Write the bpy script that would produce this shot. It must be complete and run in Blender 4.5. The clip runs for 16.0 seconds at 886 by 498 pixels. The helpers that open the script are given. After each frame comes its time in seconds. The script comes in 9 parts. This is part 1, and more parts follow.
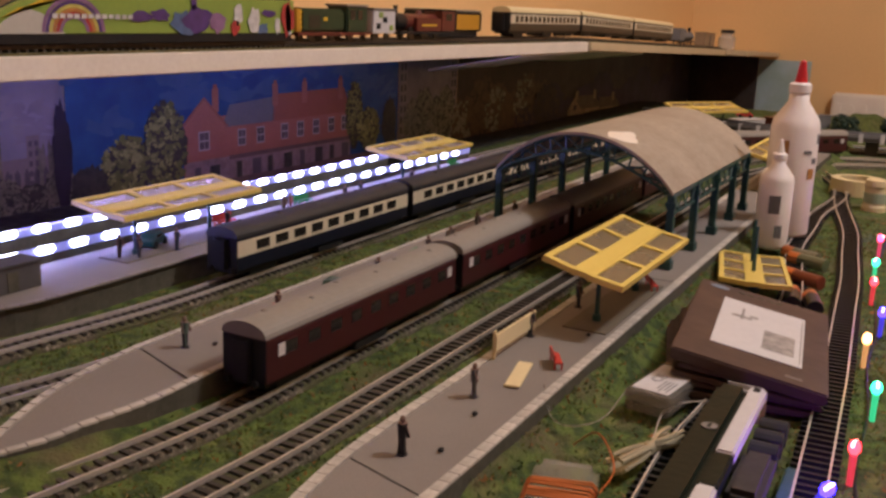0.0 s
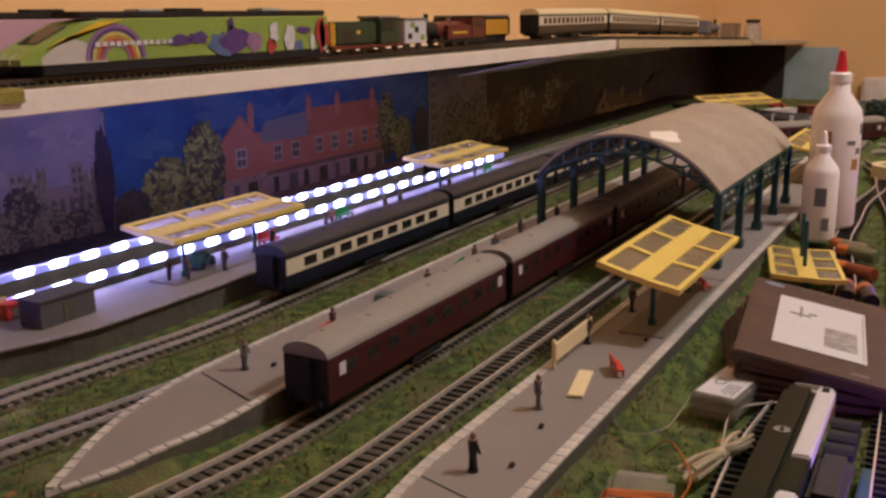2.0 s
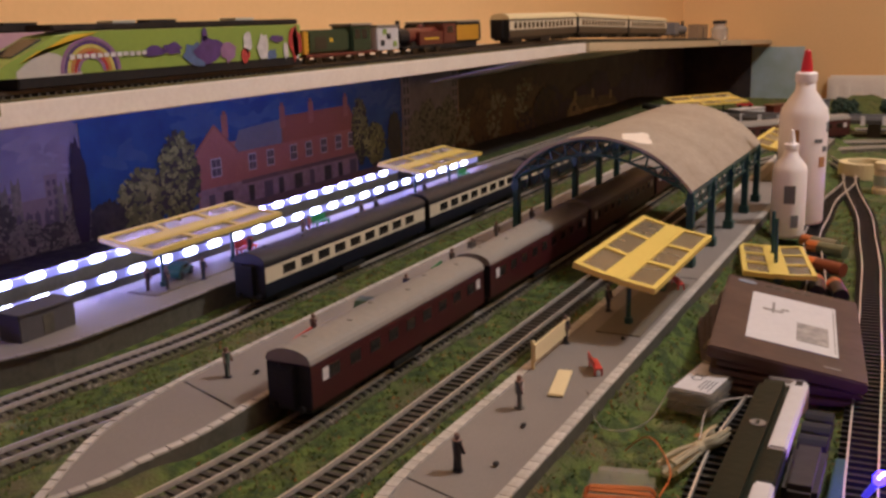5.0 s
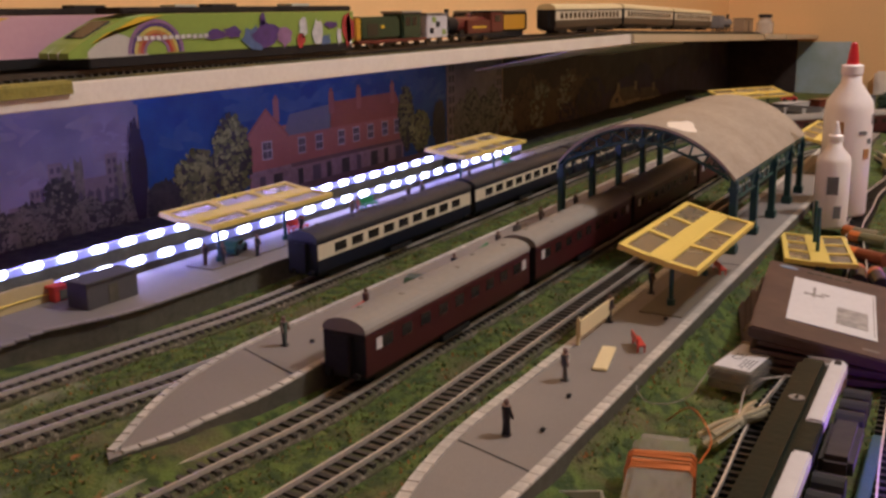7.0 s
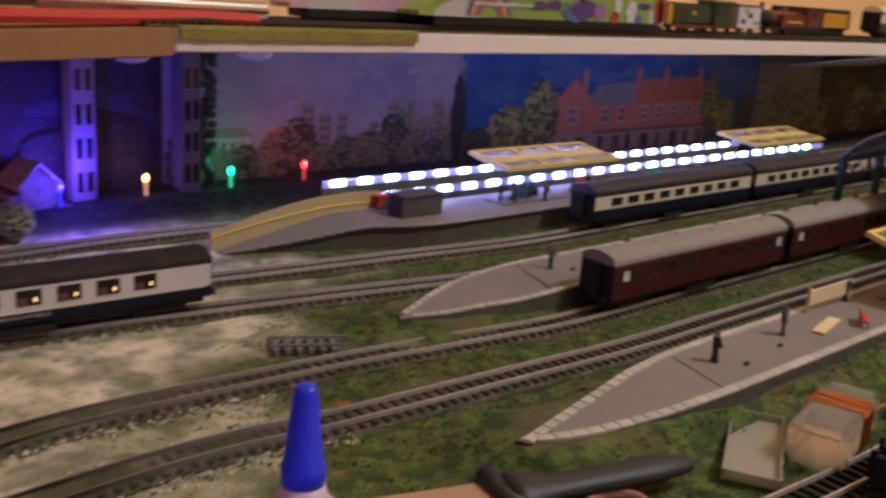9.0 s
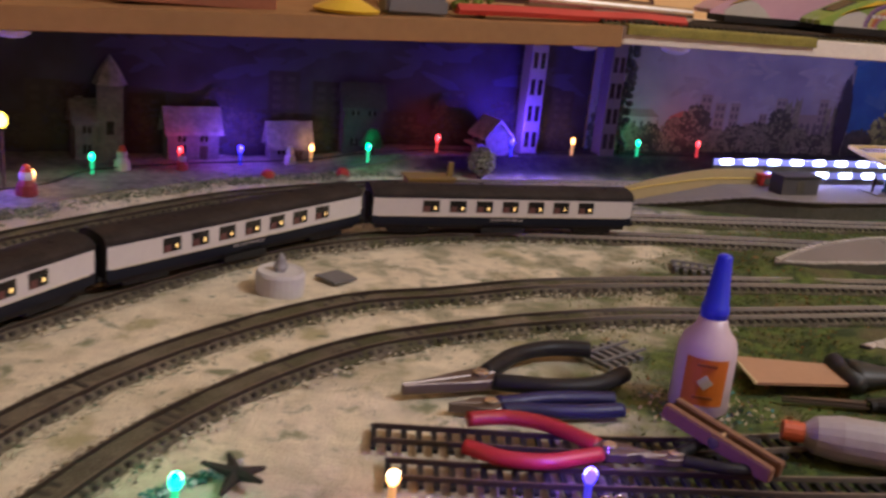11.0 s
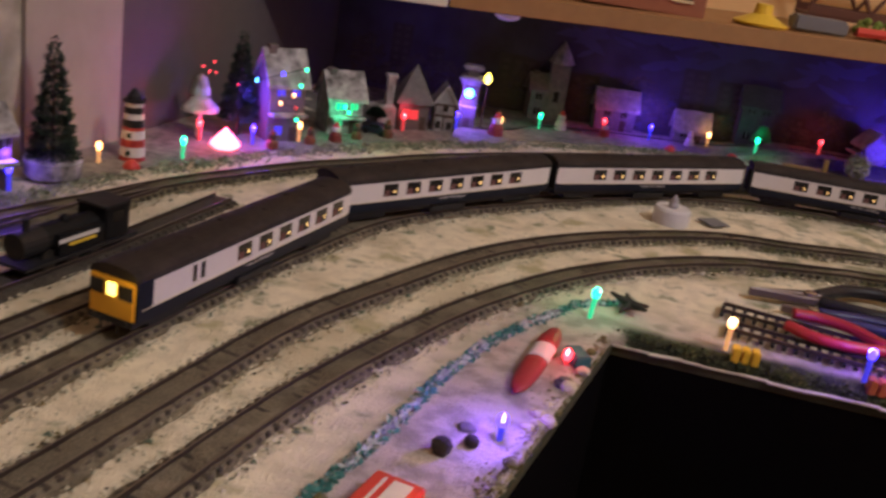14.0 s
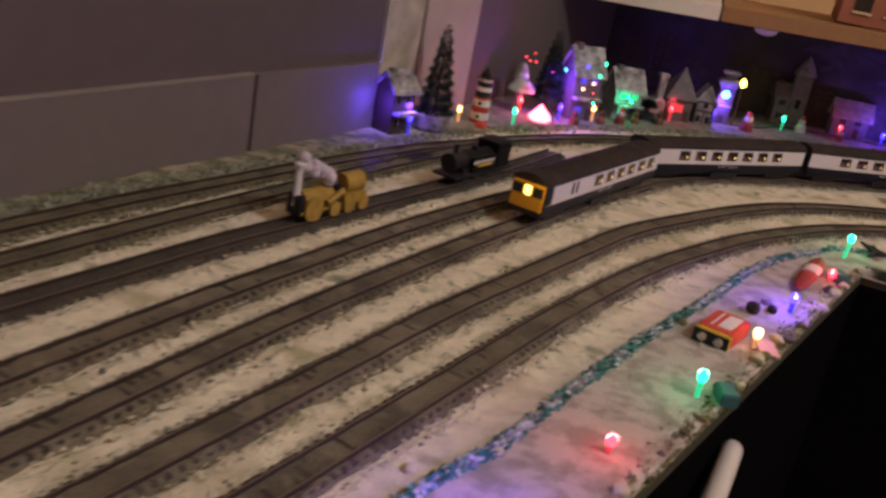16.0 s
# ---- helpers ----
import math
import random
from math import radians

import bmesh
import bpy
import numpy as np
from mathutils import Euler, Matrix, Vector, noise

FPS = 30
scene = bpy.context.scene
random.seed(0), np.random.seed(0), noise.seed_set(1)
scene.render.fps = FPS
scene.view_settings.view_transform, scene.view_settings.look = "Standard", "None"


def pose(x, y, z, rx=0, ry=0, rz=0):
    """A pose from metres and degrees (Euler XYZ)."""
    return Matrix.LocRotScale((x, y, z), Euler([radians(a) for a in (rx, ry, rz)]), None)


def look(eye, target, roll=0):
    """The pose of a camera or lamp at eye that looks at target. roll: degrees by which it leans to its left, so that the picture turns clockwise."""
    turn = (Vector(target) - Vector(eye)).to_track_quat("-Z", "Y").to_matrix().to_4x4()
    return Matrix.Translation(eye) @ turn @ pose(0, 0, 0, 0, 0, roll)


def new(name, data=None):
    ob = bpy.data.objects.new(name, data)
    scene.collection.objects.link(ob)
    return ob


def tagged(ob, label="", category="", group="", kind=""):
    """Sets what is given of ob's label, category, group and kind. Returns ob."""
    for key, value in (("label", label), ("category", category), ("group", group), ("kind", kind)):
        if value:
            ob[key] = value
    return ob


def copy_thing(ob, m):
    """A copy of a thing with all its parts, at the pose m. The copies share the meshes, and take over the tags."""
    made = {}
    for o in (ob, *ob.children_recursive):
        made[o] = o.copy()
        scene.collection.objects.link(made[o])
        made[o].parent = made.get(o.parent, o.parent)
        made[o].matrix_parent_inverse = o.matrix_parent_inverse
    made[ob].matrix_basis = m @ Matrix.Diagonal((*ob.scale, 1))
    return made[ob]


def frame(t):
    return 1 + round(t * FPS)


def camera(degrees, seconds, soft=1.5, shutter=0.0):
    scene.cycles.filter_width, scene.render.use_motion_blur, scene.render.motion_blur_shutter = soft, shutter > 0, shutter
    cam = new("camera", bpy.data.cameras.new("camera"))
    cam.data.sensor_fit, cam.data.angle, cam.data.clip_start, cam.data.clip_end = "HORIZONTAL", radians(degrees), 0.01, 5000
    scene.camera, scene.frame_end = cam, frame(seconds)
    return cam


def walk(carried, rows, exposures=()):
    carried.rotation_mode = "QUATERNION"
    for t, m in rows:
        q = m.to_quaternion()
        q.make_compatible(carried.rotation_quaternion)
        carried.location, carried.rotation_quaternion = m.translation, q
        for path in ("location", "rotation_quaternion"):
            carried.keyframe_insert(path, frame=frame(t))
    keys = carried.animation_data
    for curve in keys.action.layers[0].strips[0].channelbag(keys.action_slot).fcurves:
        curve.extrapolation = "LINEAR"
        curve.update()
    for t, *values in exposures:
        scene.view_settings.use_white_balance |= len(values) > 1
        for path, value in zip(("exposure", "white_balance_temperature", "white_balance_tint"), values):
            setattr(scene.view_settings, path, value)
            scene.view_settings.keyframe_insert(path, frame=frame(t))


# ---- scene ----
import collections

# the camera: seconds, eye, a point that it looks at, lean
cam = camera(49.0, 16.0, soft=2.8, shutter=0.5)
PATH = [
    (0, (-0.41272, -0.23628, 0.25003), (-0.31790, -0.18700, 0.22391), 2.2),
    (0.5, (-0.40585, -0.23485, 0.25196), (-0.31097, -0.18546, 0.22627), 0.9),
    (1, (-0.40706, -0.23210, 0.25333), (-0.31234, -0.18222, 0.22798), 0.3),
    (1.5, (-0.41387, -0.21813, 0.25129), (-0.31988, -0.16715, 0.22550), 0.1),
    (2, (-0.41844, -0.21819, 0.25586), (-0.32500, -0.16621, 0.22996), -0.7),
    (2.5, (-0.41608, -0.21439, 0.25850), (-0.32258, -0.16225, 0.23309), -1.5),
    (3, (-0.42147, -0.21241, 0.25850), (-0.32670, -0.16280, 0.23293), -1.2),
    (3.5, (-0.42625, -0.21065, 0.26120), (-0.33116, -0.16159, 0.23568), -1.5),
    (6, (-0.42900, -0.22407, 0.25614), (-0.33451, -0.17391, 0.23056), -1.5),
    (6.5, (-0.44297, -0.22000, 0.25630), (-0.34914, -0.16880, 0.23023), -1.1),
    (7, (-0.45689, -0.22357, 0.25427), (-0.36410, -0.17061, 0.22803), -0.9),
    (7.5, (-0.47674, -0.23853, 0.25086), (-0.38489, -0.18419, 0.22435), -0.9),
    (8, (-0.49676, -0.25713, 0.24184), (-0.40887, -0.19718, 0.21384), 1.9),
    (8.5, (-0.51326, -0.29337, 0.25284), (-0.43302, -0.22402, 0.22357), 2.3),
    (9, (-0.54890, -0.32901, 0.25454), (-0.47762, -0.25053, 0.22534), 4.0),
    (9.5, (-0.57376, -0.36636, 0.25053), (-0.51216, -0.28045, 0.22011), 5.7),
    (10, (-0.62046, -0.41943, 0.25806), (-0.57063, -0.32692, 0.22550), 5.7),
    (12.5, (-0.80668, -0.65643, 0.27137), (-0.77930, -0.55501, 0.23876), 7.9),
    (13, (-0.79822, -0.71522, 0.27357), (-0.78116, -0.61210, 0.23936), 8.7),
    (13.5, (-0.79085, -0.76951, 0.28639), (-0.78606, -0.66583, 0.24987), 8.4),
    (14, (-0.79338, -0.80003, 0.28023), (-0.79541, -0.69641, 0.24338), 9.3),
    (14.5, (-0.80696, -0.83798, 0.27231), (-0.81593, -0.73480, 0.23524), 9.6),
    (15, (-0.83001, -0.89964, 0.26719), (-0.84430, -0.79723, 0.22968), 10.1),
    (15.5, (-0.85729, -1.01013, 0.26675), (-0.87522, -0.90838, 0.22902), 11.0),
    (16, (-0.88605, -1.10852, 0.27571), (-0.90695, -1.00755, 0.23738), 11.0),
]
walk(cam, [(t, look(eye, to, lean)) for t, eye, to, lean in PATH], exposures=[(0, -0.05, 6500, 10), (6, -0.02, 6380, 9), (7, -0.02, 6350, 8.5), (8.5, -0.12, 6150, 6.5), (10, -0.06, 6150, 6.5), (13, 0.03, 6200, 7), (14.5, -0.16, 6250, 8), (15.5, -0.2, 6250, 8), (16, -0.16, 6250, 8)])

# ---- light ----
world = bpy.data.worlds.new("room_air")
scene.world = world
world.use_nodes = True
world.node_tree.nodes["Background"].inputs[0].default_value = (1.0, 0.72, 0.5, 1)
world.node_tree.nodes["Background"].inputs[1].default_value = 0.02


def bulb(name, at, watts, colour, size=0.003):
    data = bpy.data.lights.new(name, "POINT")
    data.energy, data.color, data.shadow_soft_size = watts, colour, size
    ob = new(name, data)
    ob.location = at
    return ob


bulb("ceiling_lamp", (0.85, -1.1, 1.9), 91.0, (1.0, 0.935, 0.97), 0.12)


# ---- materials ----
def mat(name, colour, other=None, rough=0.6, metal=0.0, grain=200.0, stain=12.0, bump=0.15, amount=0.5, glow=0.0, coat=0.0, alpha=1.0, clear=0.0, rnd=0.0):
    """Two colours mixed by fine grain and by large stains, with a fine relief."""
    m = bpy.data.materials.new(name)
    m.use_nodes = True
    nt = m.node_tree
    p = nt.nodes["Principled BSDF"]
    other = other or tuple(c * 0.72 for c in colour)
    tc = nt.nodes.new("ShaderNodeTexCoord")
    n1, n2 = nt.nodes.new("ShaderNodeTexNoise"), nt.nodes.new("ShaderNodeTexNoise")
    n1.inputs["Scale"].default_value, n1.inputs["Detail"].default_value = grain, 4
    n2.inputs["Scale"].default_value, n2.inputs["Detail"].default_value = stain, 6
    for n in (n1, n2):
        nt.links.new(tc.outputs["Object"], n.inputs["Vector"])
    add = nt.nodes.new("ShaderNodeMath")
    add.operation = "ADD"
    nt.links.new(n1.outputs["Fac"], add.inputs[0])
    nt.links.new(n2.outputs["Fac"], add.inputs[1])
    ramp = nt.nodes.new("ShaderNodeMapRange")
    ramp.inputs["From Min"].default_value, ramp.inputs["From Max"].default_value = 0.75, 1.3
    ramp.inputs["To Max"].default_value = amount
    nt.links.new(add.outputs[0], ramp.inputs["Value"])
    mix = nt.nodes.new("ShaderNodeMix")
    mix.data_type = "RGBA"
    mix.inputs["A"].default_value, mix.inputs["B"].default_value = (*colour, 1), (*other, 1)
    nt.links.new(ramp.outputs[0], mix.inputs["Factor"])
    last = mix.outputs["Result"]
    if rnd:
        oi = nt.nodes.new("ShaderNodeObjectInfo")
        hsv = nt.nodes.new("ShaderNodeHueSaturation")
        mr = nt.nodes.new("ShaderNodeMapRange")
        mr.inputs["To Min"].default_value, mr.inputs["To Max"].default_value = 1 - rnd, 1 + rnd
        nt.links.new(oi.outputs["Random"], mr.inputs["Value"])
        nt.links.new(mr.outputs[0], hsv.inputs["Value"])
        nt.links.new(last, hsv.inputs["Color"])
        last = hsv.outputs["Color"]
    nt.links.new(last, p.inputs["Base Color"])
    rr = nt.nodes.new("ShaderNodeMapRange")
    rr.inputs["To Min"].default_value, rr.inputs["To Max"].default_value = max(0.02, rough - 0.12), min(1, rough + 0.12)
    nt.links.new(n2.outputs["Fac"], rr.inputs["Value"])
    nt.links.new(rr.outputs[0], p.inputs["Roughness"])
    p.inputs["Metallic"].default_value = metal
    p.inputs["Coat Weight"].default_value = coat
    p.inputs["Transmission Weight"].default_value = clear
    p.inputs["Alpha"].default_value = alpha
    if bump:
        b = nt.nodes.new("ShaderNodeBump")
        b.inputs["Strength"].default_value, b.inputs["Distance"].default_value = bump, 0.002
        nt.links.new(n1.outputs["Fac"], b.inputs["Height"])
        nt.links.new(b.outputs[0], p.inputs["Normal"])
    if glow:
        p.inputs["Emission Color"].default_value = (*colour, 1)
        p.inputs["Emission Strength"].default_value = glow
    return m


def ground_mat():
    """Green scatter with bare earth towards the station; dirty snow with green specks towards the village end."""
    m = bpy.data.materials.new("scenic_scatter")
    m.use_nodes = True
    nt = m.node_tree
    N, L = nt.nodes.new, nt.links.new
    p = nt.nodes["Principled BSDF"]
    geo = N("ShaderNodeNewGeometry")

    def noise_of(scale, detail=6):
        n = N("ShaderNodeTexNoise")
        n.inputs["Scale"].default_value, n.inputs["Detail"].default_value = scale, detail
        L(geo.outputs["Position"], n.inputs["Vector"])
        return n.outputs["Fac"]

    def ramp(value, lo, hi):
        r = N("ShaderNodeMapRange")
        r.interpolation_type = "SMOOTHSTEP"
        r.inputs["From Min"].default_value, r.inputs["From Max"].default_value = lo, hi
        L(value, r.inputs["Value"])
        return r.outputs[0]

    def mixc(fac, a, b):
        x = N("ShaderNodeMix")
        x.data_type = "RGBA"
        L(fac, x.inputs["Factor"])
        for key, c in (("A", a), ("B", b)):
            if isinstance(c, tuple):
                x.inputs[key].default_value = (*c, 1)
            else:
                L(c, x.inputs[key])
        return x.outputs["Result"]

    fine, mid, big = noise_of(420), noise_of(75), noise_of(16)
    green = mixc(ramp(mid, 0.4, 0.62), (0.032, 0.055, 0.011), (0.1, 0.142, 0.025))
    green = mixc(ramp(big, 0.5, 0.7), green, (0.11, 0.092, 0.04))
    green = mixc(ramp(noise_of(55), 0.58, 0.72), green, (0.15, 0.16, 0.04))
    green = mixc(ramp(fine, 0.6, 0.75), green, (0.13, 0.13, 0.045))
    green = mixc(ramp(noise_of(38), 0.66, 0.74), green, (0.34, 0.12, 0.04))
    snow = mixc(ramp(mid, 0.35, 0.7), (0.78, 0.7, 0.53), (0.64, 0.57, 0.43))
    snow = mixc(ramp(noise_of(11), 0.5, 0.68), snow, (0.54, 0.47, 0.33))
    snow = mixc(ramp(noise_of(24), 0.55, 0.7), snow, (0.42, 0.38, 0.22))
    snow = mixc(ramp(noise_of(33), 0.58, 0.7), snow, (0.24, 0.25, 0.15))
    snow = mixc(ramp(noise_of(64), 0.6, 0.76), snow, (0.15, 0.18, 0.11))
    snow = mixc(ramp(noise_of(140), 0.68, 0.76), snow, (0.16, 0.14, 0.1))
    sep = N("ShaderNodeSeparateXYZ")
    L(geo.outputs["Position"], sep.inputs[0])
    # scuffed snow, thinning to earth and moss towards the station
    thin = N("ShaderNodeMath")
    thin.operation = "MULTIPLY"
    L(ramp(sep.outputs["X"], -0.68, -0.36), thin.inputs[0])
    L(ramp(noise_of(27), 0.45, 0.62), thin.inputs[1])
    snow = mixc(thin.outputs[0], snow, mixc(ramp(mid, 0.4, 0.6), (0.37, 0.34, 0.23), (0.23, 0.23, 0.14)))
    # patchy buff and dark olive strip along the foot of the grey wall
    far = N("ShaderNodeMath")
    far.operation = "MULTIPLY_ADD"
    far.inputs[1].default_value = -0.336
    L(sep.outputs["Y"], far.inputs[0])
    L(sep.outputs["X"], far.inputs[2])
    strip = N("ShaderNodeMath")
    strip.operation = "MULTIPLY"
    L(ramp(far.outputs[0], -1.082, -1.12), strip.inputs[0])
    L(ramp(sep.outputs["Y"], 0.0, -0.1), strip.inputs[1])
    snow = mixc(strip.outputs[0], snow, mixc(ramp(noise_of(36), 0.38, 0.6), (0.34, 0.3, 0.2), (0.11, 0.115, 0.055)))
    # corner beside the well: lilac-grey lamplight put into the snow colour, with some dirt
    dulled = N("ShaderNodeMath")
    dulled.operation = "MULTIPLY_ADD"
    dulled.inputs[1].default_value = -0.36
    L(sep.outputs["Y"], dulled.inputs[0])
    L(sep.outputs["X"], dulled.inputs[2])
    low = N("ShaderNodeMath")
    low.operation = "MULTIPLY"
    L(ramp(dulled.outputs[0], -0.735, -0.69), low.inputs[0])
    L(ramp(sep.outputs["Y"], -0.05, -0.12), low.inputs[1])
    snow = mixc(low.outputs[0], snow, mixc(ramp(noise_of(48), 0.42, 0.62), (0.5, 0.42, 0.38), (0.3, 0.26, 0.22)))
    wob = N("ShaderNodeMath")
    wob.operation = "MULTIPLY_ADD"
    wob.inputs[1].default_value = 0.55
    L(noise_of(9), wob.inputs[0])
    L(sep.outputs["X"], wob.inputs[2])
    back = N("ShaderNodeMath")
    back.operation = "MULTIPLY_ADD"
    L(ramp(sep.outputs["Y"], -0.05, 0.4), back.inputs[0])
    back.inputs[1].default_value = -0.33
    L(wob.outputs[0], back.inputs[2])
    col = mixc(ramp(back.outputs[0], -0.24, -0.06), snow, green)
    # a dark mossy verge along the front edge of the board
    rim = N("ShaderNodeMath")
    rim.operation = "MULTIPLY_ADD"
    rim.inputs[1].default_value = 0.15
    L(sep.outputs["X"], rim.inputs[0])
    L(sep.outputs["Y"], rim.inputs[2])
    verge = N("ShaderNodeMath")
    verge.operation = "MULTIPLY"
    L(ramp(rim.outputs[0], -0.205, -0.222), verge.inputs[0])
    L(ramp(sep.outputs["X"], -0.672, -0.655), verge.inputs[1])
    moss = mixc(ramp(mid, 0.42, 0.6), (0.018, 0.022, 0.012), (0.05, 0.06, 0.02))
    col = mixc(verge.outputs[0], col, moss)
    # near-black colour on the bank below the printed town
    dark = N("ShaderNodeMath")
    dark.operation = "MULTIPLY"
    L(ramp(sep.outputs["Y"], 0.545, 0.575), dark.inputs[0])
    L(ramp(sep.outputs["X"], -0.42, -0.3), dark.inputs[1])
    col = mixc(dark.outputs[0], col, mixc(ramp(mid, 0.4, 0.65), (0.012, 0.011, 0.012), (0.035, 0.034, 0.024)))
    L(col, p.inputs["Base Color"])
    p.inputs["Roughness"].default_value = 0.95
    b = N("ShaderNodeBump")
    b.inputs["Strength"].default_value, b.inputs["Distance"].default_value = 0.8, 0.002
    L(fine, b.inputs["Height"])
    L(b.outputs[0], p.inputs["Normal"])
    return m


M_GROUND = ground_mat()
def ballast_mat():
    """Grey-brown grit, mossy and darker in the station, with pale chippings showing through."""
    m = mat("ballast", (0.205, 0.172, 0.118), (0.075, 0.062, 0.042), 0.95, grain=560, stain=26, bump=0.9, amount=1.0)
    nt = m.node_tree
    p = nt.nodes["Principled BSDF"]
    geo, sep = nt.nodes.new("ShaderNodeNewGeometry"), nt.nodes.new("ShaderNodeSeparateXYZ")
    nt.links.new(geo.outputs["Position"], sep.inputs[0])

    def span(value, lo, hi, top=1.0):
        r = nt.nodes.new("ShaderNodeMapRange")
        r.interpolation_type = "SMOOTHSTEP"
        r.inputs["From Min"].default_value, r.inputs["From Max"].default_value, r.inputs["To Max"].default_value = lo, hi, top
        nt.links.new(value, r.inputs["Value"])
        return r.outputs[0]

    def blotch(scale):
        n = nt.nodes.new("ShaderNodeTexNoise")
        n.inputs["Scale"].default_value, n.inputs["Detail"].default_value = scale, 5
        nt.links.new(geo.outputs["Position"], n.inputs["Vector"])
        return n.outputs["Fac"]

    def blend(fac, colour):
        x = nt.nodes.new("ShaderNodeMix")
        x.data_type = "RGBA"
        nt.links.new(fac, x.inputs["Factor"])
        nt.links.new(p.inputs["Base Color"].links[0].from_socket, x.inputs["A"])
        x.inputs["B"].default_value = (*colour, 1)
        nt.links.new(x.outputs["Result"], p.inputs["Base Color"])

    def both(a, b):
        k = nt.nodes.new("ShaderNodeMath")
        k.operation = "MULTIPLY"
        nt.links.new(a, k.inputs[0])
        nt.links.new(b, k.inputs[1])
        return k.outputs[0]

    blend(span(blotch(19), 0.5, 0.66, 0.65), (0.06, 0.05, 0.036))
    blend(span(blotch(46), 0.56, 0.68, 0.5), (0.27, 0.23, 0.165))
    station = span(sep.outputs["X"], -0.6, -0.25)
    blend(both(station, span(blotch(900), 0.3, 0.6, 0.75)), (0.068, 0.054, 0.037))
    blend(both(station, span(blotch(310), 0.57, 0.66)), (0.3, 0.25, 0.19))
    blend(both(span(sep.outputs["X"], -0.78, -0.5), span(blotch(34), 0.42, 0.58, 0.8)), (0.062, 0.066, 0.02))
    return m


M_BALLAST = ballast_mat()
M_SOOTBED = mat("sooty_bed", (0.075, 0.062, 0.045), (0.028, 0.023, 0.018), 0.95, grain=420, stain=30, bump=0.9, amount=1.0)
M_MOSSBED = mat("mossy_bed", (0.15, 0.13, 0.075), (0.055, 0.05, 0.028), 0.95, grain=420, stain=30, bump=0.9, amount=1.0)


def rail_mat():
    """Worn steel, paled in the station for its reflections; dull brown with darker webs in the snow."""
    # the glint of the station rails is put into this pale base colour
    m = mat("rail", (0.82, 0.76, 0.68), (0.55, 0.48, 0.42), 0.42, 0.7, grain=90, bump=0.0)
    nt = m.node_tree
    p = nt.nodes["Principled BSDF"]
    geo, sep, r = nt.nodes.new("ShaderNodeNewGeometry"), nt.nodes.new("ShaderNodeSeparateXYZ"), nt.nodes.new("ShaderNodeMapRange")
    r.inputs["From Min"].default_value, r.inputs["From Max"].default_value = -0.4, -0.1
    nt.links.new(geo.outputs["Position"], sep.inputs[0])
    nt.links.new(sep.outputs["X"], r.inputs["Value"])
    mix = nt.nodes.new("ShaderNodeMix")
    mix.data_type = "RGBA"
    nt.links.new(r.outputs[0], mix.inputs["Factor"])
    nt.links.new(p.inputs["Base Color"].links[0].from_socket, mix.inputs["B"])
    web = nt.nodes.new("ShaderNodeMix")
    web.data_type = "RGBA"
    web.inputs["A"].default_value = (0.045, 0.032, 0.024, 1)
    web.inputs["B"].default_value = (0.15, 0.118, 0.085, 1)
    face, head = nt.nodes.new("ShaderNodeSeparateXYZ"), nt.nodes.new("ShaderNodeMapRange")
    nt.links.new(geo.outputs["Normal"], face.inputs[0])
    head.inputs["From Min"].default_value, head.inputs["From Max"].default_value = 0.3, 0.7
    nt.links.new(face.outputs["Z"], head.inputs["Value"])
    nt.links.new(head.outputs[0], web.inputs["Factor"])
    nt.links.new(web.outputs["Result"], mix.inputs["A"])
    nt.links.new(mix.outputs["Result"], p.inputs["Base Color"])
    k = nt.nodes.new("ShaderNodeMapRange")
    k.inputs["To Min"].default_value, k.inputs["To Max"].default_value = 0.2, 0.62
    nt.links.new(r.outputs[0], k.inputs["Value"])
    nt.links.new(k.outputs[0], p.inputs["Metallic"])
    return m


M_RAIL = rail_mat()
M_SHELFRAIL = mat("dark_rail", (0.07, 0.06, 0.05), (0.16, 0.13, 0.1), 0.4, 0.5, bump=0.0)
M_SLEEPER = mat("sleeper", (0.05, 0.04, 0.031), (0.027, 0.022, 0.018), 0.8, rnd=0.3)
M_BLACK = mat("black_plastic", (0.015, 0.015, 0.017), (0.03, 0.028, 0.026), 0.45)
M_PLAT = mat("platform_grey", (0.245, 0.215, 0.19), (0.15, 0.128, 0.108), 0.8, grain=1100, stain=7, bump=0.08, amount=0.6)
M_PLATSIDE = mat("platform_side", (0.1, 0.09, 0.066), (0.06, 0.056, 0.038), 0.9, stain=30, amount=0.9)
M_EDGE = mat("edge_white", (0.56, 0.52, 0.46), (0.36, 0.32, 0.27), 0.7, rnd=0.15, stain=30, amount=0.8)
M_WALL = mat("orange_wall", (0.78, 0.5, 0.23), (0.7, 0.45, 0.2), 0.9, grain=120, stain=3, bump=0.05)
M_GREYWALL = mat("dark_wall", (0.14, 0.117, 0.108), (0.105, 0.09, 0.085), 0.8, grain=60, stain=3)
M_PALEWOOD = mat("pale_wood", (0.62, 0.5, 0.32), (0.52, 0.4, 0.24), 0.6, grain=90, stain=14)
M_WHITE = mat("white_paint", (0.84, 0.76, 0.66), (0.7, 0.61, 0.51), 0.55, stain=20, amount=0.6)
M_WOOD = mat("bare_wood", (0.36, 0.19, 0.07), (0.26, 0.13, 0.05), 0.6, grain=90, stain=14)
# near-black without sheen: the shade of the well is put into the colour
M_DARKWELL = mat("shade_black", (0.004, 0.0035, 0.004), (0.006, 0.005, 0.005), 1.0)
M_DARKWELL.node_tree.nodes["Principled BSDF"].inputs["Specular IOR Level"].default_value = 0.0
M_ROOF = mat("shed_roof", (0.38, 0.31, 0.235), (0.27, 0.215, 0.155), 0.75, grain=160, stain=18, amount=0.8)
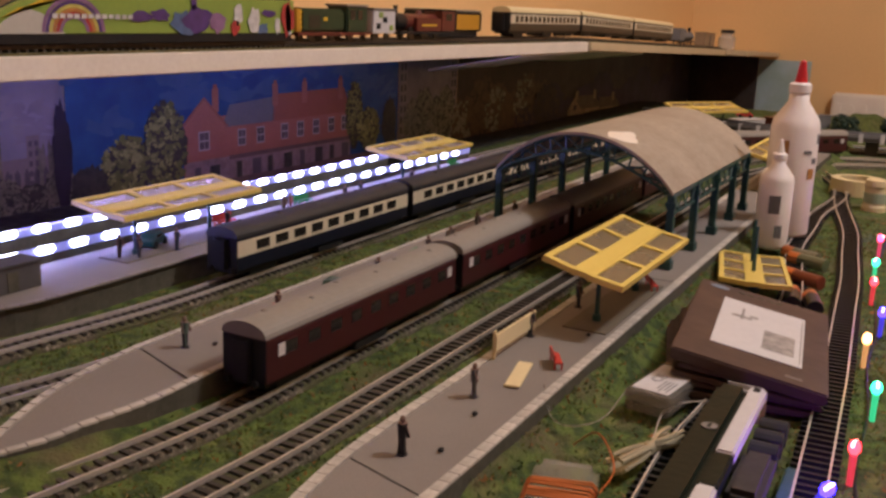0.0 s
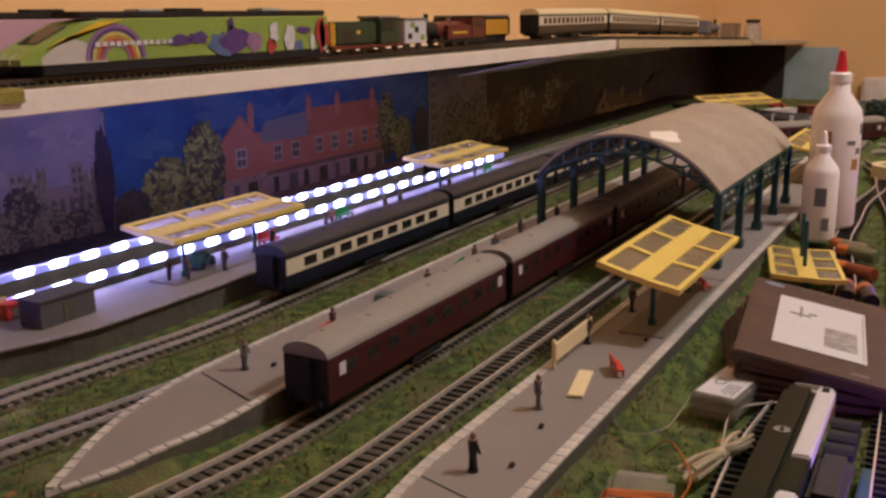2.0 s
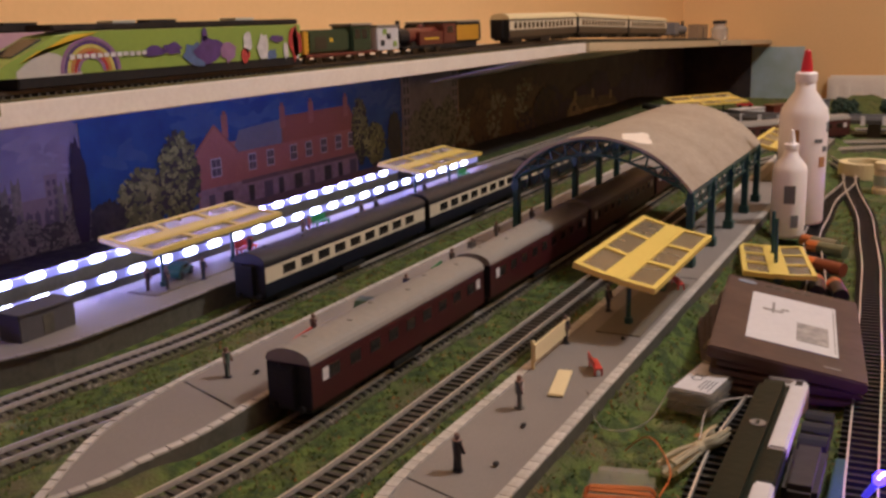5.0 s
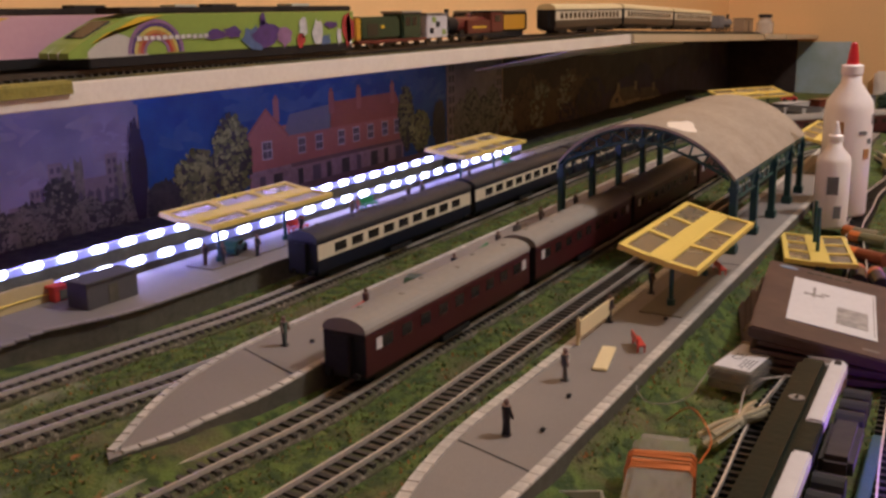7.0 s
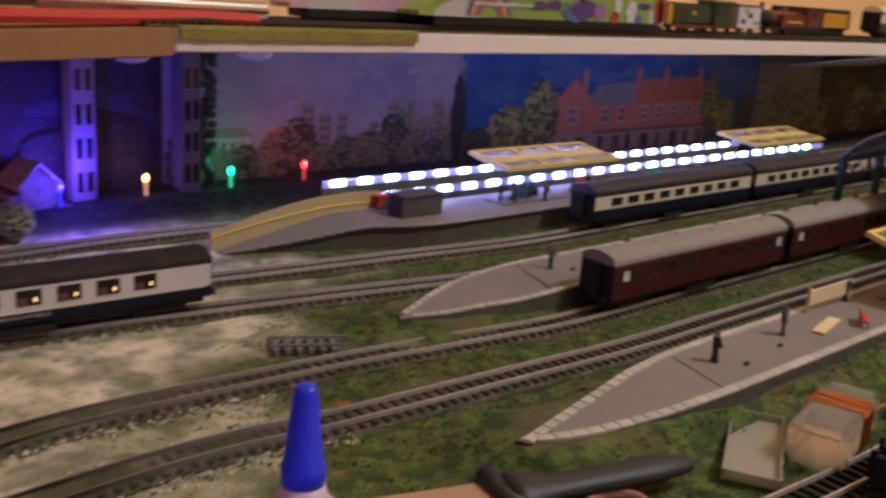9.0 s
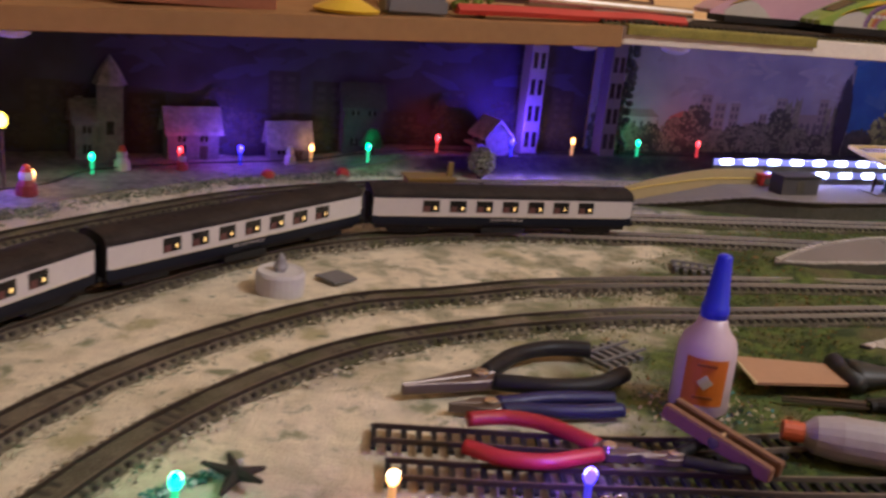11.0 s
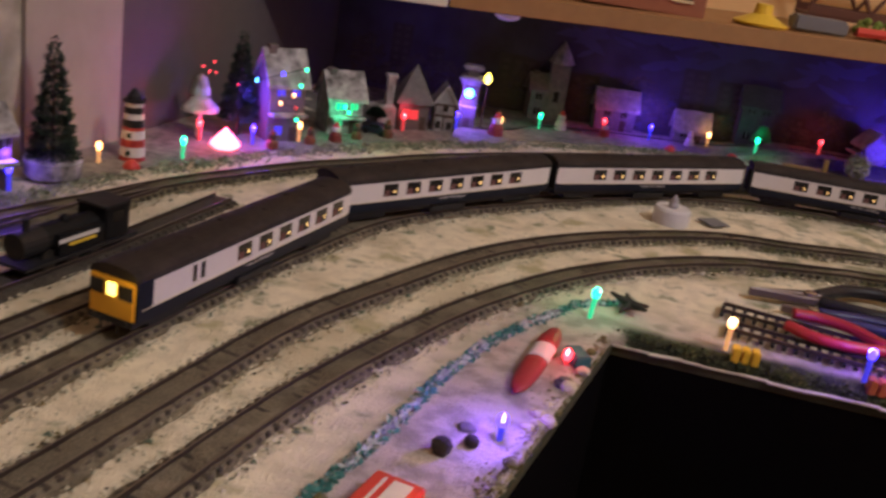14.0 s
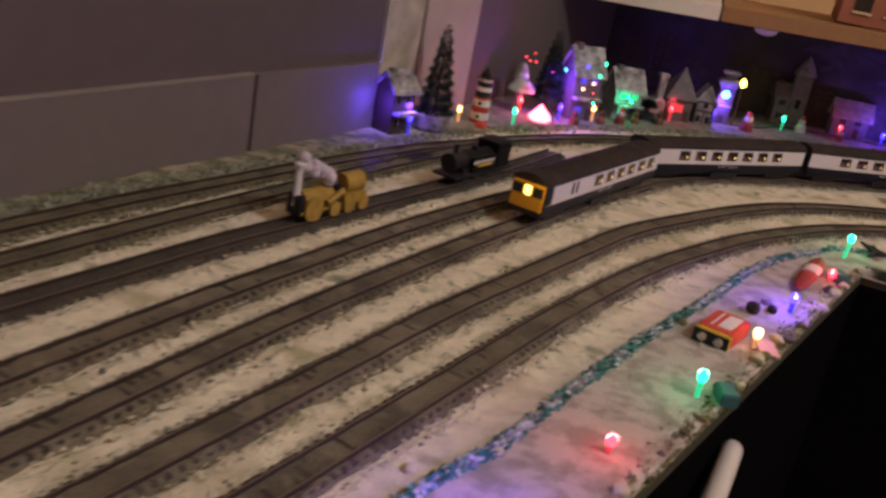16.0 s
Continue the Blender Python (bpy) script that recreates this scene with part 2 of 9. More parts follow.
M_GREEN = mat("dark_green_iron", (0.012, 0.06, 0.052), (0.02, 0.085, 0.07), 0.45)
M_YELLOW = mat("yellow_plastic", (0.76, 0.58, 0.14), (0.66, 0.49, 0.1), 0.4, bump=0.03)
M_HAZE = mat("frosted_pane", (0.52, 0.44, 0.29), (0.44, 0.37, 0.24), 0.28, bump=0.05, clear=0.7)
M_RAMP = mat("ramp_buff", (0.5, 0.4, 0.2), (0.4, 0.32, 0.16), 0.6, grain=120)
M_CREAM = mat("cream_plastic", (0.74, 0.62, 0.36), (0.66, 0.54, 0.3), 0.5)
M_GREY = mat("grey_plastic", (0.17, 0.165, 0.17), (0.13, 0.125, 0.13), 0.7)
M_FABRIC = mat("patterned_fabric", (0.46, 0.41, 0.33), (0.17, 0.17, 0.12), 0.9, grain=34, stain=16, amount=1.0)
M_POST = mat("pale_post", (0.36, 0.31, 0.25), (0.26, 0.22, 0.18), 0.8, grain=40, stain=6)
M_ENDWALL = mat("mauve_wall", (0.09, 0.071, 0.071), (0.07, 0.056, 0.057), 0.85, grain=60, stain=4)
M_WOODEDGE = mat("mossy_edge", (0.05, 0.045, 0.02), (0.022, 0.03, 0.01), 0.9, grain=300, stain=30, amount=0.9)


# ---- building helpers ----
def part(name, bm, material, parent=None, label="", smooth=False):
    """Links a bmesh as one mesh object, under a thing where one is given."""
    me = bpy.data.meshes.new(name)
    bm.normal_update()
    bm.to_mesh(me)
    bm.free()
    for m in material if isinstance(material, (list, tuple)) else (material,):
        me.materials.append(m)
    if smooth:
        for f in me.polygons:
            f.use_smooth = True
    ob = new(name, me)
    if parent is not None:
        ob.parent = parent
    if label:
        ob["label"] = label
    return ob


def thing(name, at, label, category, group="", turn=0.0):
    """An empty at a thing's base, which carries its parts."""
    ob = new(name)
    ob.empty_display_size = 0.02
    ob.matrix_world = at if isinstance(at, Matrix) else pose(*at, 0, 0, turn)
    return tagged(ob, label, category, group)


def box(bm, x0, x1, y0, y1, z0, z1, bevel=0.0, m=None):
    c = Matrix.Translation(((x0 + x1) / 2, (y0 + y1) / 2, (z0 + z1) / 2)) @ Matrix.Diagonal((x1 - x0, y1 - y0, z1 - z0, 1))
    r = bmesh.ops.create_cube(bm, size=1, matrix=c)
    if bevel:
        edges = {e for v in r["verts"] for e in v.link_edges}
        out = bmesh.ops.bevel(bm, geom=list(edges), offset=bevel, segments=2, affect="EDGES")
        verts = list({v for f in out["faces"] for v in f.verts} | {v for v in r["verts"] if v.is_valid})
    else:
        verts = r["verts"]
    if m is not None:
        bmesh.ops.transform(bm, matrix=m, verts=verts)
    return bm


def boxm(*a, **k):
    return box(bmesh.new(), *a, **k)


def tube(bm, a, b, r0, r1=None, seg=10):
    a, b = Vector(a), Vector(b)
    d = b - a
    q = d.to_track_quat("Z", "Y").to_matrix().to_4x4()
    bmesh.ops.create_cone(bm, cap_ends=True, segments=seg, radius1=r0, radius2=r0 if r1 is None else r1, depth=d.length, matrix=Matrix.Translation((a + b) / 2) @ q)
    return bm


def ball(bm, at, r, sx=1, sy=1, sz=1, seg=12):
    bmesh.ops.create_uvsphere(bm, u_segments=seg, v_segments=max(6, seg * 2 // 3), radius=r, matrix=Matrix.Translation(at) @ Matrix.Diagonal((sx, sy, sz, 1)))
    return bm


def lathe(bm, profile, seg=24, m=None):
    """A turned body: (radius, height) from the bottom to the top."""
    rings = []
    for r, z in profile:
        rings.append([bm.verts.new((r * math.cos(2 * math.pi * i / seg), r * math.sin(2 * math.pi * i / seg), z)) for i in range(seg)])
    for a, b in zip(rings, rings[1:]):
        for i in range(seg):
            bm.faces.new((a[i], a[(i + 1) % seg], b[(i + 1) % seg], b[i]))
    bm.faces.new(rings[0][::-1])
    bm.faces.new(rings[-1])
    if m is not None:
        bmesh.ops.transform(bm, matrix=m, verts=[v for ring in rings for v in ring])
    return bm


def prism(bm, outline, z0, z1):
    """A flat outline in x and y, raised from z0 to z1."""
    lo = [bm.verts.new((x, y, z0)) for x, y in outline]
    hi = [bm.verts.new((x, y, z1)) for x, y in outline]
    n = len(lo)
    bm.faces.new(hi)
    bm.faces.new(lo[::-1])
    for i in range(n):
        bm.faces.new((lo[i], lo[(i + 1) % n], hi[(i + 1) % n], hi[i]))
    bmesh.ops.recalc_face_normals(bm, faces=bm.faces)
    return bm


def along_x(bm, outline, x0, x1, pick=None):
    """An outline in y and z, drawn along x; pick(y, z) gives a face's material."""
    a = [bm.verts.new((x0, y, z)) for y, z in outline]
    b = [bm.verts.new((x1, y, z)) for y, z in outline]
    n = len(a)
    for i in range(n):
        f = bm.faces.new((a[i], a[(i + 1) % n], b[(i + 1) % n], b[i]))
        if pick:
            f.material_index = pick((outline[i][0] + outline[(i + 1) % n][0]) / 2, (outline[i][1] + outline[(i + 1) % n][1]) / 2)
    bm.faces.new(a[::-1])
    bm.faces.new(b)
    bmesh.ops.recalc_face_normals(bm, faces=bm.faces)
    return bm


def spline(points, step=0.01):
    """A smooth line through a few points, at even steps."""
    pts = [Vector((*p, 0)) if len(p) == 2 else Vector(p) for p in points]
    full = [pts[0]]
    for a, b in zip(pts, pts[1:]):
        n = max(1, round((b - a).length / 0.12)) if (b - a).length > 0.18 else 1
        full += [a.lerp(b, k / n) for k in range(1, n + 1)]
    pts = full
    pts = [pts[0] * 2 - pts[1], *pts, pts[-1] * 2 - pts[-2]]
    fine = []
    for a, b, c, d in zip(pts, pts[1:], pts[2:], pts[3:]):
        for i in range(24):
            t = i / 24
            fine.append(0.5 * (2 * b + (c - a) * t + (2 * a - 5 * b + 4 * c - d) * t * t + (3 * b - a - 3 * c + d) * t ** 3))
    fine.append(pts[-2])
    out, left = [fine[0]], 0.0
    for a, b in zip(fine, fine[1:]):
        length = (b - a).length
        at = step - left
        while at <= length:
            out.append(a.lerp(b, at / length))
            at += step
        left = (left + length) % step
    return out


def sweep(bm, line, outline):
    """Draws an outline (sideways, up) along a line."""
    rings = []
    for i, p in enumerate(line):
        d = (line[min(i + 1, len(line) - 1)] - line[max(i - 1, 0)]).normalized()
        s = Vector((-d.y, d.x, 0)).normalized()
        rings.append([bm.verts.new(p + s * o + Vector((0, 0, z))) for o, z in outline])
    n = len(outline)
    for a, b in zip(rings, rings[1:]):
        for i in range(n):
            bm.faces.new((a[i], a[(i + 1) % n], b[(i + 1) % n], b[i]))
    bm.faces.new(rings[0][::-1])
    bm.faces.new(rings[-1])
    bmesh.ops.recalc_face_normals(bm, faces=bm.faces)
    return bm


def wire(bm, points, r, seg=6, step=0.006):
    return sweep(bm, spline(points, step), [(r * math.cos(2 * math.pi * i / seg), r * math.sin(2 * math.pi * i / seg)) for i in range(seg)])


M_CARDY = mat("torn_paper", (0.5, 0.47, 0.4), (0.2, 0.19, 0.12), 0.9, grain=200, stain=60)

# ---- the baseboard, walls and shelf ----
def ground_z(x, y):
    """The height of the scenery: uneven, and banked up beside the platforms."""
    front = max(0.0, 1 - max(0.0, -0.041 - y, y - 0.024) / 0.017) * (1.3 if y < -0.02 and x > 0.0 else 1.0) * min(1.0, max(0.0, (x + 0.228) / 0.045)) * (1.0 + 0.6 * min(1.0, max(0.0, (0.0 - x) / 0.1)))
    isle = max(0.0, 1 - max(0.0, 0.165 - y, y - 0.228) / 0.02) * min(1.0, max(0.0, (x + 0.16) / 0.05)) * min(1.0, max(0.0, (0.1 - x) / 0.1))
    rim = 0.0
    if x > -0.673 and y < 0.0:
        edge = -0.137 - 0.155 * (x + 0.673) if x < 0.1 else -0.2568 - 0.1 * (x - 0.1)
        rim = 0.0075 * max(0.0, 1 - (y - edge) / 0.0115)
    bank = 0.019 * min(1.0, max(0.0, (y - 0.562) / 0.03)) * min(1.0, max(0.0, (x + 0.47) / 0.1)) * min(1.0, max(0.0, (0.5 - x) / 0.1))
    return bank - rim + 0.0115 * max(front, 1.1 * isle) + 0.0022 * noise.noise((x * 9, y * 9, 1)) + 0.0018 * noise.noise((x * 45, y * 45, 7)) - 0.0004


def make_ground():
    bm = bmesh.new()
    grid = {}

    def vert(x, y):
        key = (round(x, 4), round(y, 4))
        if key not in grid:
            z = ground_z(x, y)
            grid[key] = bm.verts.new((x, y, z))
        return grid[key]

    def patch(near, far, nu, nv):
        """A sheet between two lines, each a function of u from 0 to 1."""
        for i in range(nu):
            for j in range(nv):
                quad = []
                for a, b in ((i, j), (i + 1, j), (i + 1, j + 1), (i, j + 1)):
                    p, q = near(a / nu), far(a / nu)
                    quad.append(vert(p[0] + (q[0] - p[0]) * b / nv, p[1] + (q[1] - p[1]) * b / nv))
                bm.faces.new(quad)

    xs = lambda u: -0.673 + 3.273 * u
    front = lambda x: -0.137 - 0.155 * (x + 0.673) if x < 0.1 else -0.2568 - 0.1 * (x - 0.1)
    patch(lambda u: (xs(u), front(xs(u))), lambda u: (xs(u), 0.66), 260, 66)
    patch(lambda u: (-0.673 - 0.947 * u, -0.137), lambda u: (-0.673 - 0.947 * u, 0.66), 74, 66)
    patch(lambda u: (-0.673 - 0.355 * 1.3 * (1 - u), -0.137 - 1.3 * (1 - u)), lambda u: (-1.62, -0.137 - 1.3 * (1 - u)), 104, 74)
    bmesh.ops.remove_doubles(bm, verts=bm.verts, dist=0.0004)
    edge = [e for e in bm.edges if e.is_boundary]
    for v in bmesh.ops.extrude_edge_only(bm, edges=edge)["geom"]:
        if isinstance(v, bmesh.types.BMVert):
            v.co.z = -0.0115
    bmesh.ops.recalc_face_normals(bm, faces=bm.faces)
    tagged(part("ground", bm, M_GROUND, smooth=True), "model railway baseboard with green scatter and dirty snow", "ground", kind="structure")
    for name, a, b in (("baseboard_edge_front", (-0.673, -0.138), (0.1, -0.258)), ("baseboard_edge_side", (-0.674, -0.138), (-1.135, -1.438))):
        line = [Vector((*a, 0)).lerp(Vector((*b, 0)), k / 20) for k in range(21)]
        bm = sweep(bmesh.new(), line, [(-0.0025, -0.0135), (-0.0025, -0.007), (0.0025, -0.007), (0.0025, -0.0135)])
        tagged(part(name, bm, M_WOODEDGE), "mossy wooden edge of the baseboard", "board edge", kind="structure")
        # added sheet that stands in for the shade below the board
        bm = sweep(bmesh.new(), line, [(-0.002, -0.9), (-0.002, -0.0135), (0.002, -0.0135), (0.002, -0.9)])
        tagged(part(name + "_skirt", bm, M_DARKWELL), "near-black sheet standing in for the shade below the baseboard edge", "skirt", kind="structure")


make_ground()
# ragged white paper strip along the front edge
strip = bmesh.new()
rng = random.Random(77)
x = -0.672
while x < 0.08:
    n = rng.uniform(0.012, 0.03)
    y = -0.1405 - 0.155 * (x + 0.673)
    w = rng.uniform(0.0012, 0.0034) if rng.random() < 0.85 else 0.0005
    box(strip, 0, n * 1.05, -w, 0.0012, 0, 0.0011, m=pose(x, y, -0.0072 + rng.uniform(0, 0.0012), rng.uniform(-12, 12), rng.uniform(-2, 2), -8.8 + rng.uniform(-3, 3)))
    x += n
tagged(part("edge_strip", strip, M_CARDY), "ragged white paper strip along the board edge", "strip", kind="structure")
# the floor's colour carries the shade below the board
tagged(part("floor", boxm(-4, 4, -3.5, 1.2, -0.95, -0.9), M_DARKWELL), "floor below the baseboard, coloured near-black as if in deep shade", "floor", kind="structure")
tagged(part("wall_north", boxm(-2.2, 3.4, 0.66, 0.76, -0.9, 2.4), M_WALL), "warm orange painted room wall", "wall", kind="structure")
tagged(part("wall_east", boxm(3.2, 3.3, -3.4, 0.66, -0.9, 2.4), M_WALL), "warm orange painted room wall", "wall", kind="structure")
tagged(part("wall_south", boxm(-3.2, 3.4, -3.5, -3.4, -0.9, 2.4), M_WALL), "warm orange painted room wall", "wall", kind="structure")
tagged(part("wall_far_west", boxm(-3.2, -3.1, -3.4, 0.76, -0.9, 2.4), M_WALL), "warm orange painted room wall", "wall", kind="structure")
tagged(part("ceiling", boxm(-3.2, 3.4, -3.5, 0.76, 2.4, 2.5), M_WHITE), "white painted ceiling", "ceiling", kind="structure")
def west_board(name, a, b, z0, z1, thick, material, label):
    """A board on the skewed end wall: a and b in metres along it from its south foot."""
    bm = boxm(-thick, 0.0, a, b, z0, z1, m=pose(-1.4493, -0.9148, 0, 0, 0, -15))
    tagged(part(name, bm, material), label, "wall", kind="structure")


west_board("wall_west", -0.5, 1.66, -0.03, 0.6, 0.02, M_ENDWALL, "dull mauve-grey end wall")
west_board("wall_west_panel", -0.5, 0.673, -0.03, 0.076, -0.006, M_GREYWALL, "dark grey backdrop board along the end wall")
west_board("wall_west_panel", 0.678, 0.885, -0.03, 0.076, -0.006, M_GREYWALL, "dark grey backdrop board along the end wall")
west_board("wall_west_fabric", 0.887, 0.965, -0.03, 0.55, -0.005, M_FABRIC, "pale patterned fabric hanging on the end wall")
west_board("wall_west_post", 0.967, 1.1, -0.03, 0.55, -0.008, M_POST, "pale boxed-in post at the end wall")
west_board("wall_west_trim", -0.5, 0.673, 0.076, 0.0775, -0.007, M_PLAT, "thin pale top edge of the backdrop board")
tagged(part("shelf_board_white", boxm(-0.18, 1.42, 0.416, 0.66, 0.184, 0.203, bevel=0.001), M_WHITE), "white painted shelf board over the station", "shelf", kind="structure")
FAR = pose(1.423, 0, 0.203, 0, 1.6, 0)  # the far shelf board drops a little eastward
tagged(part("shelf_board_corner", boxm(1.2, 1.768, 0.345, 0.408, -0.015, -0.001, bevel=0.001, m=FAR), M_PALEWOOD), "pale wooden board widening the far shelf", "shelf", kind="structure")
tagged(part("shelf_board_far", boxm(0.0, 1.768, 0.41, 0.66, -0.017, 0.0, bevel=0.001, m=FAR), M_PALEWOOD), "pale wooden shelf board over the far end", "shelf", kind="structure")
tagged(part("shelf_board_wood", boxm(-0.675, 0.0, 0.412, 0.66, -0.022, 0.0, bevel=0.001, m=pose(-0.183, 0, 0.203, 0, -1.9, 0)), M_WOOD), "bare wooden shelf board over the village", "shelf", kind="structure")

tagged(part("shelf_board_west", boxm(-1.5, -0.678, 0.41, 0.66, -0.022, 0.0, bevel=0.001, m=pose(-0.183, 0, 0.203, 0, -1.9, 0)), M_WHITE), "white painted shelf board over the far end of the village", "shelf", kind="structure")
M_FELT = mat("olive_felt", (0.3, 0.25, 0.05), (0.18, 0.15, 0.035), 0.95, grain=260, stain=40, amount=0.9, bump=0.4)
felt = sweep(bmesh.new(), [Vector((-0.177 + 0.01 * k, 0.4143 + 0.0008 * noise.noise((k * 0.7, 0, 0)), 0.1945 + 0.0008 * noise.noise((k * 0.9, 4, 0)))) for k in range(26)], [(-0.0022, 0.0), (-0.0022, 0.0085), (-0.001, 0.0108), (0.012, 0.0108), (0.012, 0.009), (0.0012, 0.0088), (0.0012, 0.0)])
tagged(part("felt_overhang", felt, M_FELT), "olive felt turned down over the shelf edge", "felt", kind="structure")

# ---- tracks ----
TRACKS = {
    "inner": [(1.56, -0.3), (1.52, -0.12), (1.43, -0.01), (1.3, 0.05), (1.15, 0.071), (0.9, 0.073), (0.0, 0.074), (-0.24, 0.09), (-0.33, 0.099), (-0.45, 0.09), (-0.565, 0.061), (-0.68, -0.018), (-0.772, -0.127), (-0.834, -0.233), (-0.88, -0.33), (-0.93, -0.47), (-1.03, -0.8), (-1.14, -1.2)],
    "second": [(1.63, -0.3), (1.59, -0.08), (1.49, 0.05), (1.34, 0.116), (1.15, 0.136), (0.9, 0.137), (0.0, 0.138), (-0.2, 0.162), (-0.36, 0.17), (-0.547, 0.145), (-0.67, 0.077), (-0.768, -0.014), (-0.844, -0.128), (-0.897, -0.222), (-0.931, -0.313), (-0.965, -0.41), (-1.0, -0.51), (-1.09, -0.82), (-1.19, -1.2)],
    "third": [(1.76, -0.3), (1.72, -0.03), (1.6, 0.14), (1.42, 0.228), (1.2, 0.251), (0.9, 0.252), (0.05, 0.252), (-0.2, 0.295), (-0.33, 0.312), (-0.43, 0.311), (-0.52, 0.294), (-0.61, 0.25), (-0.74, 0.155), (-0.859, 0.038), (-0.923, -0.092), (-0.963, -0.202), (-0.997, -0.3), (-1.03, -0.4), (-1.08, -0.57), (-1.15, -0.85), (-1.24, -1.2)],
    "fourth": [(1.83, -0.3), (1.79, -0.02), (1.67, 0.18), (1.47, 0.298), (1.24, 0.323), (0.9, 0.325), (0.15, 0.325), (-0.25, 0.372), (-0.41, 0.383), (-0.507, 0.37), (-0.6, 0.33), (-0.73, 0.215), (-0.873, 0.086), (-0.938, -0.011), (-0.99, -0.145), (-1.042, -0.278), (-1.08, -0.39), (-1.14, -0.6), (-1.21, -0.87), (-1.3, -1.2)],
    "siding": [(-1.008, 0.008), (-1.052, -0.144), (-1.107, -0.305), (-1.175, -0.5), (-1.239, -0.72), (-1.35, -1.15)],
    "loop": [(-1.07, 0.0), (-1.147, -0.22), (-1.225, -0.48), (-1.285, -0.7), (-1.4, -1.15)],
    "back": [(1.7, 0.495), (0.1, 0.5), (-0.2, 0.51), (-0.396, 0.5), (-0.49, 0.48), (-0.587, 0.447), (-0.696, 0.38), (-0.824, 0.286), (-0.969, 0.145), (-1.05, 0.04), (-1.141, -0.124), (-1.195, -0.26), (-1.268, -0.47), (-1.33, -0.68), (-1.45, -1.15)],
    "front": [(-0.575, -0.054), (-0.515, -0.072), (-0.465, -0.087), (-0.4, -0.1), (-0.3, -0.109), (-0.109, -0.119), (0.0, -0.125), (0.112, -0.12), (0.2, -0.124), (0.3, -0.128), (0.5, -0.125), (0.72, -0.095), (0.95, -0.09), (1.1, -0.1), (1.22, -0.086), (1.36, -0.04)],
    "front_loop": [(-0.578, -0.092), (-0.5, -0.116), (-0.413, -0.138), (-0.35, -0.154), (-0.2, -0.183), (0.0, -0.2), (0.3, -0.185), (0.6, -0.165), (0.85, -0.14), (1.02, -0.112), (1.22, -0.086)],
}
SLEEPER = boxm(-0.0016, 0.0016, -0.0132, 0.0132, 0.0, 0.0025)
SLEEPER_MESH = bpy.data.meshes.new("sleeper")
SLEEPER.to_mesh(SLEEPER_MESH)
SLEEPER_MESH.materials.append(M_SLEEPER)
BARE_MESH = SLEEPER_MESH.copy()
BARE_MESH.materials[0] = M_BLACK


def make_track(points, bare, grit=None):
    top = thing("railway_track", (0, 0, 0), "steel rails on bare black plastic sleepers" if bare else "worn steel rails on dark sleepers in grey ballast", "railway track", "tracks")
    line = spline(points, 0.0125)
    if not bare:
        bed = sweep(bmesh.new(), line, [(-0.0165, -0.004), (-0.0152, 0.0008), (-0.0112, 0.0034), (-0.0072, 0.0034), (0.0072, 0.0034), (0.0112, 0.0034), (0.0152, 0.0008), (0.0165, -0.004)])
        # in the snow the ballast is heaped over the sleepers, with ragged shoulders
        heap = ((0.0147, -0.004), (0.0133, 0.0026), (0.0106, 0.0052), (0.0071, 0.00545))
        flat_bed = ((0.0158, -0.004), (0.0146, 0.0012), (0.0116, 0.0036), (0.0072, 0.0037))
        bed.verts.ensure_lookup_table()
        for i, p in enumerate(line):
            d = (line[min(i + 1, len(line) - 1)] - line[max(i - 1, 0)]).normalized()
            s = Vector((-d.y, d.x, 0))
            f = min(1.0, max(0.0, (-0.22 - p.x) / 0.12))
            wide = 0.0009 * min(1.0, max(0.0, (-0.12 - p.y) / 0.25))
            for k in range(8):
                j, sign = (k, -1) if k < 4 else (7 - k, 1)
                o = flat_bed[j][0] + (heap[j][0] + (wide if j < 3 else 0.0) - flat_bed[j][0]) * f
                z = flat_bed[j][1] + (heap[j][1] - flat_bed[j][1]) * f
                v = bed.verts[8 * i + k]
                v.co = p + s * (sign * o) + Vector((0, 0, z + (0.0006 + 0.0009 * f) * noise.noise(p * 90 + Vector((k, 0, 0)))))
                if j < 2:
                    v.co += Vector((noise.noise(v.co * 70), noise.noise(v.co * 70 + Vector((9, 0, 0))), 0)) * (0.0022 + 0.003 * f)
        part("ballast", bed, grit or M_BALLAST, top)
    for side in (-0.0083, 0.0083):
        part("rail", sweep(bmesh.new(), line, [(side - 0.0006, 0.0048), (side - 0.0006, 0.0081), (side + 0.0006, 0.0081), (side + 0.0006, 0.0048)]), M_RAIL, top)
    return top, spline(points, 0.0085)


LINES = {}
for key, points in TRACKS.items():
    top, even = make_track(points, key.startswith("front"), {"siding": M_SOOTBED, "loop": M_MOSSBED, "back": M_MOSSBED}.get(key))
    LINES[key] = (top, even)


def on_line(key, s):
    """The place and heading (degrees) at s metres along a track."""
    line = LINES[key][1]
    i = min(len(line) - 2, max(0, int(s / 0.0085)))
    d = line[i + 1] - line[i]
    return line[i] + d * (s / 0.0085 - i), math.degrees(math.atan2(d.y, d.x))


def nearest(key, x, y):
    line = LINES[key][1]
    return 0.0085 * min(range(len(line)), key=lambda i: (line[i] - Vector((x, y, 0))).length)


# ---- sleepers: the nearest three hundred of each track singly, the rest joined ----
def far_from_middle(p):
    return (p - Vector((-0.3, 0.1, 0))).length


